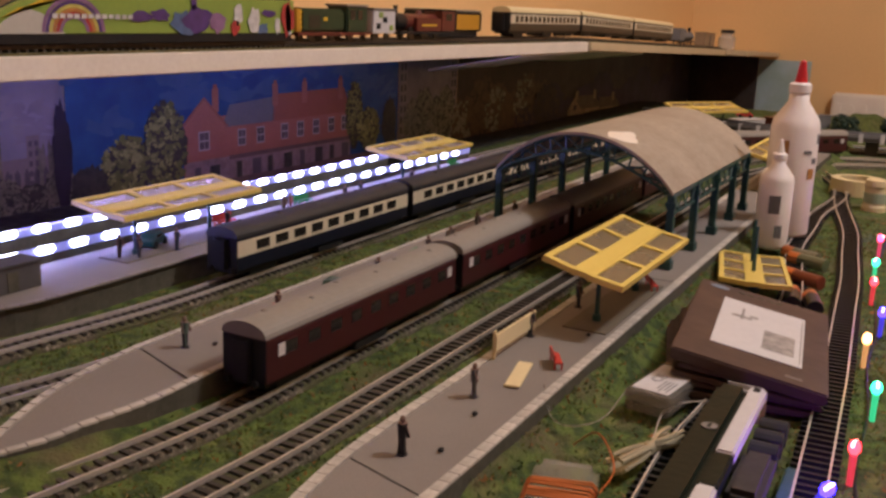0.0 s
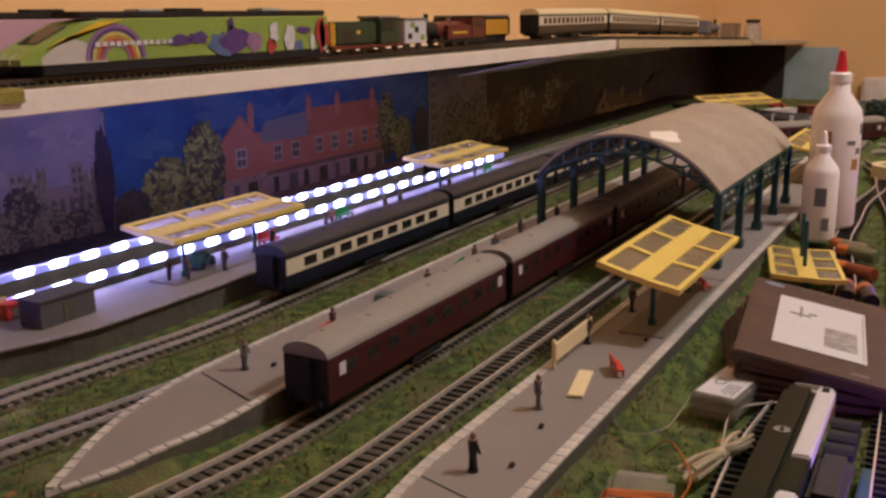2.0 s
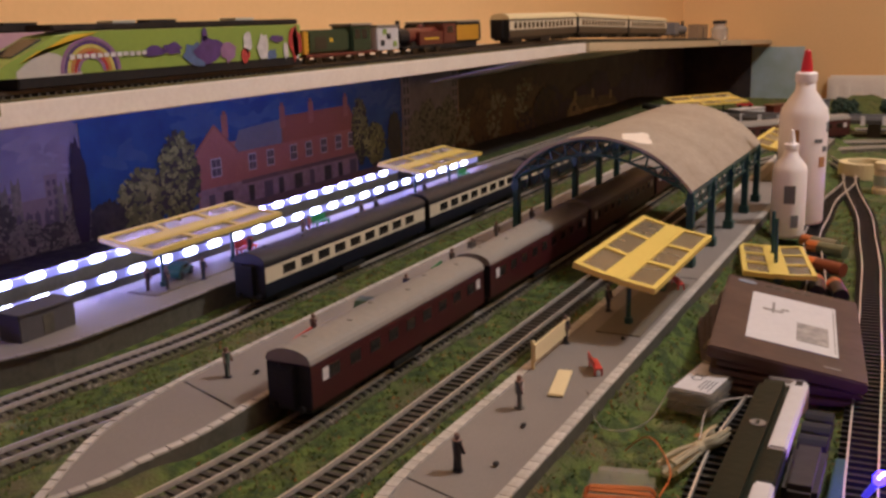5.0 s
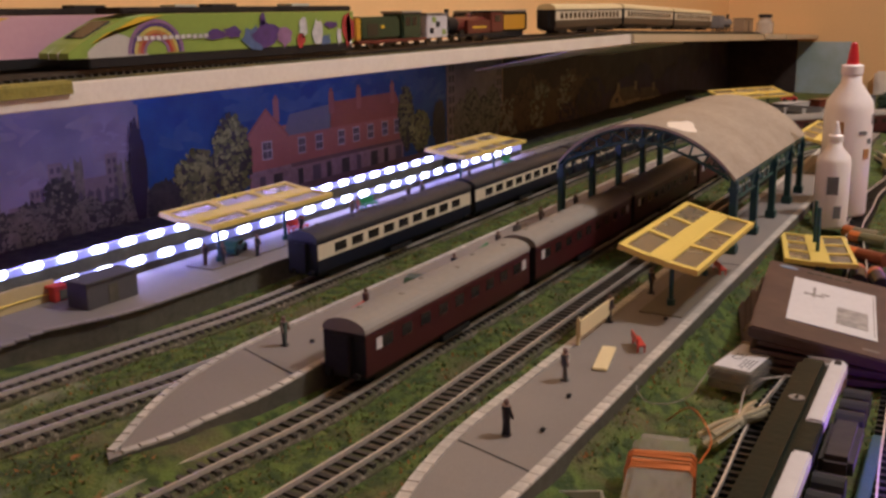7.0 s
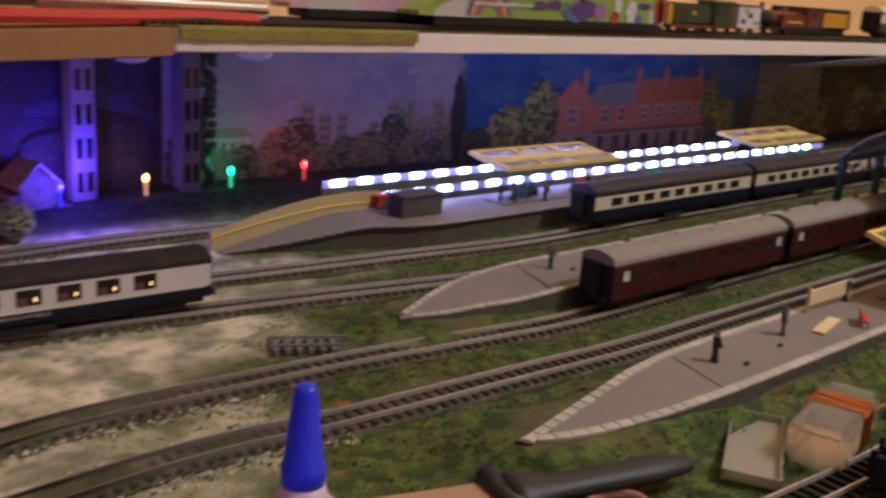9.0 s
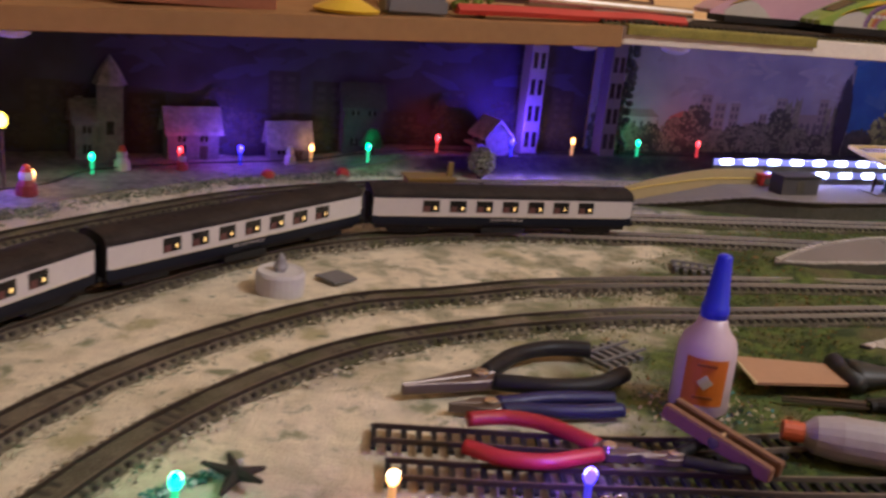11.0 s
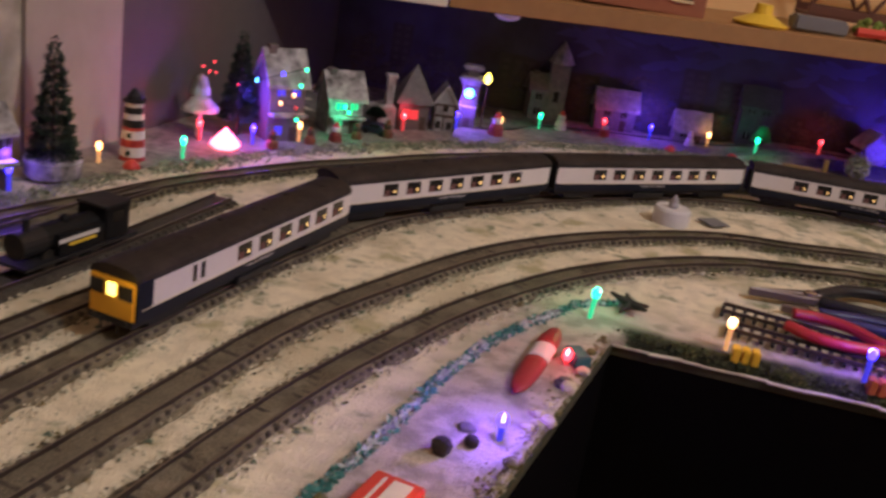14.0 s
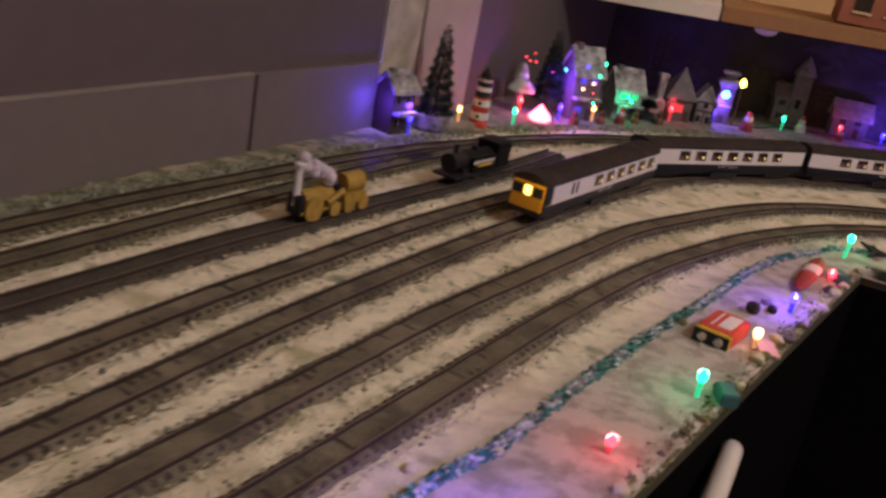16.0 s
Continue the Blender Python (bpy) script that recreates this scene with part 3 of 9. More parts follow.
for key, (top, even) in LINES.items():
    spots = []
    for i, p in enumerate(even[:-1]):
        d = even[i + 1] - p
        spots.append((p, math.degrees(math.atan2(d.y, d.x))))
    spots.sort(key=lambda q: far_from_middle(q[0]))
    for p, turn in spots[:300]:
        ob = new("sleeper", BARE_MESH if key.startswith("front") else SLEEPER_MESH)
        ob.parent = top
        ob.matrix_basis = pose(p.x, p.y, 0.0027, 0, 0, turn)
    if len(spots) > 300:
        bm = bmesh.new()
        for p, turn in spots[300:]:
            bm.from_mesh(SLEEPER_MESH)
            bmesh.ops.transform(bm, matrix=pose(p.x, p.y, 0.0027, 0, 0, turn), verts=bm.verts[-8:])
        tagged(part("sleeper_run", bm, M_BLACK if key.startswith("front") else M_SLEEPER, top), kind="stuff")


# ---- platforms ----
def make_platform(outline, top_z, label, edges, step=0.0105, ramp=None, wide=0.0065, coping=None):
    top = thing("platform", (0, 0, 0), label, "platform", "platforms")
    slab = prism(bmesh.new(), outline, -0.004, top_z)
    drop = lambda x: 0.0
    if ramp:
        drop = lambda x: (top_z - ramp[2]) * (1 - min(1.0, max(0.0, (x - ramp[0]) / (ramp[1] - ramp[0]))))
        bmesh.ops.bisect_plane(slab, geom=list(slab.verts) + list(slab.edges) + list(slab.faces), plane_co=(ramp[1], 0, 0), plane_no=(1, 0, 0))
        for v in slab.verts:
            if v.co.z > 0:
                v.co.z -= drop(v.co.x)
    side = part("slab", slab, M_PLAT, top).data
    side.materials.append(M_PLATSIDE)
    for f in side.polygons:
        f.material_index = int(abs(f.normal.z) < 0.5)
    tile = boxm(-0.00495, 0.00495, -wide, 0.0, 0, 0.0016)
    me = bpy.data.meshes.new("edge_tile")
    tile.to_mesh(me)
    me.materials.append(coping or M_EDGE)
    for edge in edges:
        line = spline(edge, step)
        for a, b in zip(line, line[1:]):
            d = b - a
            ob = new("edge_tile", me)
            ob.parent = top
            ob.matrix_basis = pose(*((a + b) / 2).xy, top_z - 0.0004 - drop((a + b).x / 2), 0, 0, math.degrees(math.atan2(d.y, d.x)))
    return top


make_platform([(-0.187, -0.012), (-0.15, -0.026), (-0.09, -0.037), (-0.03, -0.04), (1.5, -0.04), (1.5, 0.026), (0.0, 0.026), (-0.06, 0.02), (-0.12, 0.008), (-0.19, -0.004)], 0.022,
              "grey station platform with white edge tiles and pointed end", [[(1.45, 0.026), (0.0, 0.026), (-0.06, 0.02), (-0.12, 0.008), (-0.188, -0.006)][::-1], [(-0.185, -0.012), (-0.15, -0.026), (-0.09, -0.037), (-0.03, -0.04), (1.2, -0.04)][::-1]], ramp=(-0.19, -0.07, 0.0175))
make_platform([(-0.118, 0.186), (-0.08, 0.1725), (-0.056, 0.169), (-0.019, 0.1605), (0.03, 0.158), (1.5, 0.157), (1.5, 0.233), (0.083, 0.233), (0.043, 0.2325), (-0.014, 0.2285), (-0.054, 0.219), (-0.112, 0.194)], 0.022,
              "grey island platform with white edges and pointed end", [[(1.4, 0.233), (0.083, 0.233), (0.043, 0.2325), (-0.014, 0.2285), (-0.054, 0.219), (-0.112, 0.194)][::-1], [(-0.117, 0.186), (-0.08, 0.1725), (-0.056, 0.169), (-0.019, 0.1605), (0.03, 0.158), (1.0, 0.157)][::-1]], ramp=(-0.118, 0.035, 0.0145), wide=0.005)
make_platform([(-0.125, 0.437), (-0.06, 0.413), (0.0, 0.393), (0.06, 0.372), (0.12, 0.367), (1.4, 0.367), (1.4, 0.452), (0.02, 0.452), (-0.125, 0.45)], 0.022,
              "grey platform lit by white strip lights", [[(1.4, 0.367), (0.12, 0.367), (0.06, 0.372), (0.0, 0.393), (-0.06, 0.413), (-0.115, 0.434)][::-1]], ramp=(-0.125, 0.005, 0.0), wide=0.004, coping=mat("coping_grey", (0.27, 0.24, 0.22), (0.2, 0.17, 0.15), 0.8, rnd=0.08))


M_PLATE = mat("plate_olive", (0.15, 0.125, 0.085), (0.12, 0.1, 0.07), 0.7)
JOINTS = ((0.045, 0.2325, 0.017, 0.158), (-0.017, 0.0255, -0.038, -0.0395), (0.43, 0.0255, 0.43, -0.0395), (0.5, 0.2325, 0.5, 0.158))


# ---- the train shed ----
def make_shed():
    top = thing("train_shed", (0.5, 0.083, 0.022), "arched grey roof on dark green iron posts over the platforms", "train shed")
    half, rise, eave = 0.099, 0.046, 0.073
    rad = (half * half + rise * rise) / (2 * rise)
    wide = math.asin(half / rad)
    arc = [(rad * math.sin(wide * (i / 12 - 1)), eave + rise - rad + rad * math.cos(wide * (i / 12 - 1))) for i in range(25)]
    rack = Matrix(((1, 0.2, 0, 0), (0, 1, 0, 0), (0, 0, 1, 0), (0, 0, 0, 1)))  # the shed stands a little racked

    def piece(name, bm, material):
        bmesh.ops.transform(bm, matrix=rack, verts=bm.verts)
        return part(name, bm, material, top)

    shell = arc + [(y * 0.985, z - 0.0028) for y, z in arc[::-1]]
    piece("roof", along_x(bmesh.new(), shell, -0.014, 0.352), M_ROOF)
    for x in (0.02, 0.11, 0.2, 0.29):
        rib = [(y * 0.992, z - 0.0042) for y, z in arc]
        bm = sweep(bmesh.new(), [Vector((y, z, 0)) for y, z in rib], [(-0.0013, -0.0015), (-0.0013, 0.0015), (0.0013, 0.0015), (0.0013, -0.0015)])
        bmesh.ops.transform(bm, matrix=Matrix(((0, 0, 1, x), (1, 0, 0, 0), (0, 1, 0, 0), (0, 0, 0, 1))), verts=bm.verts)
        piece("rib", bm, M_GREEN)
    for x in (-0.008, 0.084, 0.176, 0.268, 0.345):
        for y in (-0.0965, 0.0965):
            bm = boxm(x - 0.0042, x + 0.0042, y - 0.0036, y + 0.0036, 0, eave - 0.002, bevel=0.0006)
            box(bm, x - 0.006, x + 0.006, y - 0.0055, y + 0.0055, 0, 0.009, bevel=0.0006)
            box(bm, x - 0.0055, x + 0.0055, y - 0.005, y + 0.005, eave - 0.014, eave - 0.009, bevel=0.0005)
            piece("post", bm, M_GREEN)
    for y in (-0.0965, 0.0965):
        piece("eave_beam", boxm(-0.012, 0.35, y - 0.0022, y + 0.0022, eave - 0.005, eave - 0.0005), M_GREEN)
        piece("lower_beam", boxm(-0.012, 0.35, y - 0.0012, y + 0.0012, eave - 0.0225, eave - 0.0205), M_GREEN)
        for k in range(28):
            x = -0.008 + 0.0127 * k
            a, b = ((eave - 0.021, eave - 0.004), (eave - 0.004, eave - 0.021))[k % 2]
            piece("lattice_bar", tube(bmesh.new(), (x, y, a), (x + 0.0127, y, b), 0.0008, seg=5), M_GREEN)
    for x in (-0.0125, 0.348):
        up = [(y * 0.992, z - 0.0035) for y, z in arc]
        low = [(y * 0.93, z - 0.0185 * max(0.12, 1 - (y / half) ** 4)) for y, z in arc]
        for name, chord, r in (("upper_chord", up, 0.0017), ("lower_chord", low, 0.0015)):
            bm = sweep(bmesh.new(), [Vector((y, z, 0)) for y, z in chord], [(r * math.cos(a), r * math.sin(a)) for a in [2 * math.pi * i / 7 for i in range(7)]])
            bmesh.ops.transform(bm, matrix=Matrix(((0, 0, 1, x), (1, 0, 0, 0), (0, 1, 0, 0), (0, 0, 0, 1))), verts=bm.verts)
            piece(name, bm, M_GREEN)
        for i in range(2, 23, 2):
            piece("truss_post", tube(bmesh.new(), (x, *low[i]), (x, *up[i]), 0.0011, seg=5), M_GREEN)
            if i < 22:
                a, b = (low[i], up[i + 2]) if i >= 12 else (up[i], low[i + 2])
                piece("truss_brace", tube(bmesh.new(), (x, *a), (x, *b), 0.001, seg=5), M_GREEN)
    # a torn white scrap of paper stuck on the roof
    bm = bmesh.new()
    ring = [(0.009 + 0.03 * math.cos(a) * (1 + 0.22 * math.sin(3 * a + 1)), -0.032 + 0.0135 * math.sin(a) * (1 + 0.2 * math.cos(4 * a))) for a in [2 * math.pi * i / 16 for i in range(16)]]
    up_z = lambda y: eave + rise - rad + math.sqrt(rad * rad - y * y) + 0.0005
    rings = [[bm.verts.new((0.021 + (x - 0.009) * k, -0.032 + (y + 0.032) * k, up_z(-0.032 + (y + 0.032) * k))) for x, y in ring] for k in (1.0, 0.66, 0.33)]
    for a, b in zip(rings, rings[1:]):
        for i in range(16):
            bm.faces.new((a[i], a[(i + 1) % 16], b[(i + 1) % 16], b[i]))
    bm.faces.new(rings[-1])
    piece("paint_patch", bm, M_WHITE)


make_shed()


for x0, y0, x1, y1 in JOINTS:
    d = Vector((x1 - x0, y1 - y0, 0))
    tagged(part("platform_joint", boxm(0, d.length, -0.0005, 0.0005, 0, 0.0004, m=pose(x0, y0, 0.0219, 0, 0, math.degrees(math.atan2(d.y, d.x)))), M_BLACK), "dark seam between two platform sections", "seam", kind="structure")


def make_canopy(at, turn=0.0, length=0.186, width=0.064, high=0.046, label="yellow plastic platform canopy with frosted panes", lean=13):
    """A shallow canopy, its yellow frame with six panes leaning to one side on two posts."""
    top = thing("platform_canopy", at, label, "canopy", "canopies", turn)
    for side in (-1, 1):
        slope = pose(0, 0, high, lean + 3 * side, 0, 0)
        bm = bmesh.new()
        y0, y1 = (0.0045, width / 2) if side > 0 else (-width / 2, -0.0045)
        fr = 0.0065
        for a, b in ((y0, y0 + fr * 0.6), (y1 - fr * 0.7, y1)):
            box(bm, -length / 2, length / 2, a, b, -0.002, 0.0025, m=slope)
        for k in range(4):
            x = -length / 2 + (length - fr) * k / 3
            box(bm, x, x + fr, y0 + fr * 0.6, y1 - fr * 0.7, -0.0018, 0.0024, m=slope)
        part("roof_frame", bm, M_YELLOW, top)
        for k in range(3):
            x = -length / 2 + (length - fr) * k / 3
            part("pane", boxm(x + fr, x + (length - fr) / 3, y0 + fr * 0.6, y1 - fr * 0.7, 0.0, 0.0011, m=slope), M_HAZE, top)
    part("ridge_board", boxm(-length / 2, length / 2, -0.0058, 0.0058, -0.001, 0.0032, m=pose(0, 0, high, lean, 0, 0)), M_YELLOW, top)
    if isinstance(at, tuple):
        part("base_plate", boxm(-length * 0.42, length * 0.42, -0.017, 0.017, 0.0, 0.001), M_PLATE, top)
    for x in (-length * 0.27, length * 0.27):
        bm = tube(bmesh.new(), (x, 0, 0), (x, 0, high), 0.0019, seg=8)
        tube(bm, (x, 0, 0), (x, 0, 0.006), 0.0034, seg=8)
        for s in (-1, 1):
            tube(bm, (x, 0, high - 0.014), (x, s * 0.014, high + s * 0.002), 0.0008, seg=5)
        part("post", bm, M_GREEN, top)
    return top


canopy = make_canopy((0.329, -0.0125, 0.022))
copy_thing(canopy, pose(1.06, -0.012, 0.022))
flat_canopy = make_canopy((0.275, 0.413, 0.022), lean=7)
copy_thing(flat_canopy, pose(0.745, 0.404, 0.022))



# ---- coaches ----
def make_coach(name, label, length, mats, windows, ends=None, cab=False, wz=(0.034, 0.043), z_split=(0.031, 0.0455), group="coaches", eave=0.049, rise=0.0095):
    """A coach along x, its rails at z 0.008: a painted body, a roof, panes, doors, an underframe, bogies and buffers."""
    top = thing(name, (0, 0, 0), label, "railway coach", group)
    h, w = length / 2, 0.0172
    side = [(-w, 0.019), (-w, z_split[0]), (-w, z_split[1]), (-w + 0.0006, eave), (w - 0.0006, eave), (w, z_split[1]), (w, z_split[0]), (w, 0.019)]
    part("body", along_x(bmesh.new(), side, -h, h, lambda y, z: 1 if z_split[0] < z < z_split[1] else 0), mats[:2], top)
    arc = [(w * 1.02 * math.cos(math.pi * i / 12), eave - 0.0005 + rise * math.sin(math.pi * i / 12) ** 0.85) for i in range(13)]
    roof = along_x(bmesh.new(), arc, -h - 0.001, h + 0.001)
    part("roof", roof, mats[2], top)
    for k in range(6):
        x = -h + length * (k + 0.6) / 6.2
        bm = bmesh.new()
        ball(bm, (x, 0.004 * (-1) ** k, eave + rise - 0.0007), 0.0022, sz=0.5, seg=8)
        part("roof_vent", bm, mats[2], top)
    part("underframe", boxm(-h + 0.004, h - 0.004, -0.013, 0.013, 0.014, 0.019), M_BLACK, top)
    part("battery_box", boxm(-0.02, 0.024, -0.0155, 0.0155, 0.01, 0.0165, bevel=0.0008), M_BLACK, top)
    for x, wide in windows:
        for s in (-1, 1):
            a, b = sorted((s * (w - 0.0012), s * (w + 0.00025)))
            pane = part("window", boxm(h * x - wide / 2, h * x + wide / 2, a, b, *wz), M_PANE, top)
            bm = bmesh.new()
            a, b = sorted((s * (w - 0.0005), s * (w + 0.0006)))
            for x0, x1, z0, z1 in ((-1, 1, wz[0] - 0.0007, wz[0]), (-1, 1, wz[1], wz[1] + 0.0007)):
                box(bm, h * x - wide / 2, h * x + wide / 2, a, b, z0, z1)
            part("window_frame", bm, mats[3] if len(mats) > 3 else mats[1], pane)
    for x in (-h * 0.72, h * 0.72):
        bm = boxm(x - 0.02, x + 0.02, -0.012, 0.012, 0.0095, 0.0145, bevel=0.001)
        bogie = part("bogie", bm, M_BLACK, top)
        for dx in (-0.0125, 0.0125):
            for y in (-0.0085, 0.0085):
                part("wheel", tube(bmesh.new(), (x + dx, y - 0.0012, 0.0146), (x + dx, y + 0.0012, 0.0146), 0.0063, seg=14), M_WHEEL, bogie)
    for s in (-1, 1):
        for y in (-0.0115, 0.0115):
            bm = tube(bmesh.new(), (s * h, y, 0.0195), (s * (h + 0.004), y, 0.0195), 0.0012, seg=7)
            tube(bm, (s * (h + 0.004), y, 0.0195), (s * (h + 0.005), y, 0.0195), 0.0026, seg=8)
            part("buffer", bm, M_BLACK, top)
        if not (cab and s > 0):
            part("gangway", boxm(*sorted((s * h, s * (h + 0.005))), -0.0065, 0.0065, 0.019, eave - 0.002, bevel=0.0008), M_BLACK, top)
            part("end_wall", boxm(*sorted((s * (h - 0.0005), s * (h + 0.0007))), -0.0168, 0.0168, 0.02, 0.0475), M_BLACK, top)
    return top


M_PANE = mat("dark_pane", (0.02, 0.018, 0.016), (0.035, 0.03, 0.025), 0.12, bump=0.0)
M_WHEEL = mat("wheel_steel", (0.09, 0.08, 0.07), (0.14, 0.12, 0.1), 0.4, 0.8)
M_MAROON = mat("maroon_paint", (0.052, 0.009, 0.011), (0.042, 0.008, 0.009), 0.35, bump=0.03)
M_ROOFGREY = mat("coach_roof_grey", (0.26, 0.235, 0.2), (0.2, 0.18, 0.155), 0.7)
M_ROOFDARK = mat("coach_roof_brown", (0.038, 0.029, 0.025), (0.018, 0.014, 0.013), 0.75, grain=260, stain=50, amount=0.9)
M_NAVY = mat("navy_paint", (0.007, 0.009, 0.018), (0.011, 0.014, 0.025), 0.4, bump=0.03)
M_IVORY = mat("ivory_paint", (0.66, 0.58, 0.42), (0.58, 0.5, 0.36), 0.4, bump=0.03)
for m in (M_NAVY, M_ROOFDARK, M_BLACK):
    m.node_tree.nodes["Principled BSDF"].inputs["Specular IOR Level"].default_value = 0.2
M_OFFWHITE = mat("pullman_white", (0.62, 0.58, 0.56), (0.54, 0.5, 0.48), 0.4, bump=0.03)
M_CABYELLOW = mat("cab_yellow", (0.75, 0.4, 0.02), (0.65, 0.33, 0.02), 0.4, bump=0.03)

MAROON = make_coach("maroon_coach", "maroon passenger coach with grey roof on the station track", 0.256, [M_MAROON, M_MAROON, M_ROOFGREY, M_MAROON], [(-0.8 + 0.2 * k, 0.013) for k in range(9)], group="maroon coaches", wz=(0.034, 0.0425))
for x in (-0.116, 0.113):
    for s in (-1, 1):
        a, b = sorted((s * 0.017, s * 0.0178))
        part("pale_window", boxm(x - 0.0035, x + 0.0035, a, b, 0.0345, 0.0425), M_OFFWHITE, MAROON, "pale frosted window")
tail = nearest("second", 0.044, 0.137)
for k in range(6):
    p, turn = on_line("second", tail - 0.128 - 0.27 * k)
    m = pose(p.x, p.y, 0, 0, 0, turn)
    MAROON.matrix_basis = m if k == 0 else MAROON.matrix_basis
    if k:
        copy_thing(MAROON, m)
M_ROOFBLACK = mat("coach_roof_black", (0.026, 0.025, 0.027), (0.018, 0.018, 0.02), 0.55)
NAVY = make_coach("navy_coach", "navy and ivory passenger coach beside the lit platform", 0.3, [M_NAVY, M_IVORY, M_ROOFBLACK], [(-0.76 + 0.19 * k, 0.019) for k in range(9)], group="navy coaches")
for k in range(4):
    p, turn = on_line("fourth", nearest("fourth", 0.245, 0.325) - 0.15 - 0.313 * k)
    m = pose(p.x, p.y, 0, 0, 0, turn)
    NAVY.matrix_basis = m if k == 0 else NAVY.matrix_basis
    if k:
        copy_thing(NAVY, m)


M_LAMPGLOW = mat("table_lamp_glow", (1.0, 0.62, 0.2), (1.0, 0.62, 0.2), 0.5, bump=0.0, glow=2.0)


def lettering(text, size, m):
    """Raised letters as a mesh, centred on the origin of m and facing minus y."""
    cu = bpy.data.curves.new("letters", "FONT")
    cu.body, cu.size, cu.extrude, cu.align_x, cu.space_character, cu.resolution_u = text, size, 0.00015, "CENTER", 1.25, 1
    ob = bpy.data.objects.new("letters", cu)
    me = bpy.data.meshes.new_from_object(ob)
    bpy.data.objects.remove(ob)
    bm = bmesh.new()
    bm.from_mesh(me)
    bpy.data.meshes.remove(me)
    bmesh.ops.transform(bm, matrix=m, verts=bm.verts)
    return bm


def pullman_trim(top, xs, length):
    """Table lamps and curtains behind the panes, and the name bar on the sides."""
    h = length / 2
    for s in (-1, 1):
        a, b = sorted((s * 0.01715, s * 0.0176))
        part("name_lettering", lettering("BRIGHTON BELLE", 0.0034, pose(0, s * 0.01722, 0.0226, 90, 0, 0 if s < 0 else 180)), M_OFFWHITE, top)
        part("waist_line", boxm(-h + 0.004, h - 0.004, a, b, 0.0266, 0.0272), M_IVORY, top)
        for x in xs:
            a, b = sorted((s * 0.0171, s * 0.0176))
            part("table_lamp", boxm(h * x - 0.005, h * x - 0.0034, a, b, 0.0335, 0.0362), M_LAMPGLOW, top)
            part("chair_back", boxm(h * x + 0.001, h * x + 0.007, a, b, 0.031, 0.0365), M_TANKRED_, top)


M_TANKRED_ = mat("seat_maroon", (0.12, 0.04, 0.035), (0.09, 0.03, 0.028), 0.6)
SALOON = [-0.62 + 0.2 * k for k in range(7)]
PULL = make_coach("pullman_coach", "navy and white saloon coach with lit table lamps", 0.262, [M_NAVY, M_OFFWHITE, M_ROOFDARK], [(x, 0.0162) for x in SALOON], z_split=(0.0272, 0.0438), wz=(0.0308, 0.0422), eave=0.0458, rise=0.0078, group="pullman coaches")
pullman_trim(PULL, SALOON, 0.262)
SALOON = [-0.84 + 0.2 * k for k in range(6)]
LEAD = make_coach("driving_coach", "navy and white driving coach with yellow cab end and lit headcode", 0.262, [M_NAVY, M_OFFWHITE, M_ROOFDARK], [(x, 0.0162) for x in SALOON] + [(0.52, 0.004), (0.585, 0.004)], cab=True, z_split=(0.0272, 0.0438), wz=(0.0308, 0.0422), eave=0.0458, rise=0.0078, group="pullman coaches")
pullman_trim(LEAD, SALOON, 0.262)
part("cab_front", boxm(0.131, 0.1335, -0.0168, 0.0168, 0.0185, 0.0455, bevel=0.0012), M_CABYELLOW, LEAD, "yellow cab front")
part("cab_side", boxm(0.117, 0.1312, -0.01745, 0.01745, 0.019, 0.0453), M_NAVY, LEAD)
part("windscreen", boxm(0.1325, 0.1339, -0.0155, -0.0055, 0.0335, 0.0425), M_PANE, LEAD)
part("windscreen", boxm(0.1325, 0.1339, 0.0055, 0.0155, 0.0335, 0.0425), M_PANE, LEAD)
part("headcode", boxm(0.1325, 0.1342, -0.0035, 0.0035, 0.034, 0.0425, bevel=0.0006), mat("headcode_glow", (1.0, 0.75, 0.15), (1.0, 0.75, 0.15), 0.5, bump=0.0, glow=4.0), LEAD, "glowing yellow headcode panel")
part("buffer_beam", boxm(0.1312, 0.134, -0.0165, 0.0165, 0.0165, 0.021), M_BLACK, LEAD)
for y in (-0.006, 0.006):
    part("hose", tube(bmesh.new(), (0.1345, y, 0.0185), (0.1345, y, 0.0115), 0.0008, seg=6), M_BLACK, LEAD)
start = nearest("third", -0.975, -0.285) - 0.131
for k in range(4):
    p, turn = on_line("third", start - 0.274 * k)
    m = pose(p.x, p.y, 0, 0, 0, turn)
    if k == 0:
        LEAD.matrix_basis = m
    elif k == 1:
        PULL.matrix_basis = m
    else:
        copy_thing(PULL, m)
bulb("headlamp_glow", (-0.978, -0.3, 0.045), 0.004, (1.0, 0.7, 0.2))



# ---- printed backdrops under the shelf ----
def flat(name, outline, y, material, parent, thick=0.0001):
    """A piece of a printed sheet: an outline in x and z, lying at depth y."""
    bm = bmesh.new()
    y = YB - (YB - y) * 0.25
    front = [bm.verts.new((x, y, z)) for x, z in outline]
    back = [bm.verts.new((x, y + thick, z)) for x, z in outline]
    bm.faces.new(front)
    bm.faces.new(back[::-1])
    for i in range(len(front)):
        bm.faces.new((front[i], front[(i + 1) % len(front)], back[(i + 1) % len(front)], back[i]))
    bmesh.ops.recalc_face_normals(bm, faces=bm.faces)
    return part(name, bm, material, parent)


def rect(x0, x1, z0, z1):
    return [(x0, z0), (x1, z0), (x1, z1), (x0, z1)]


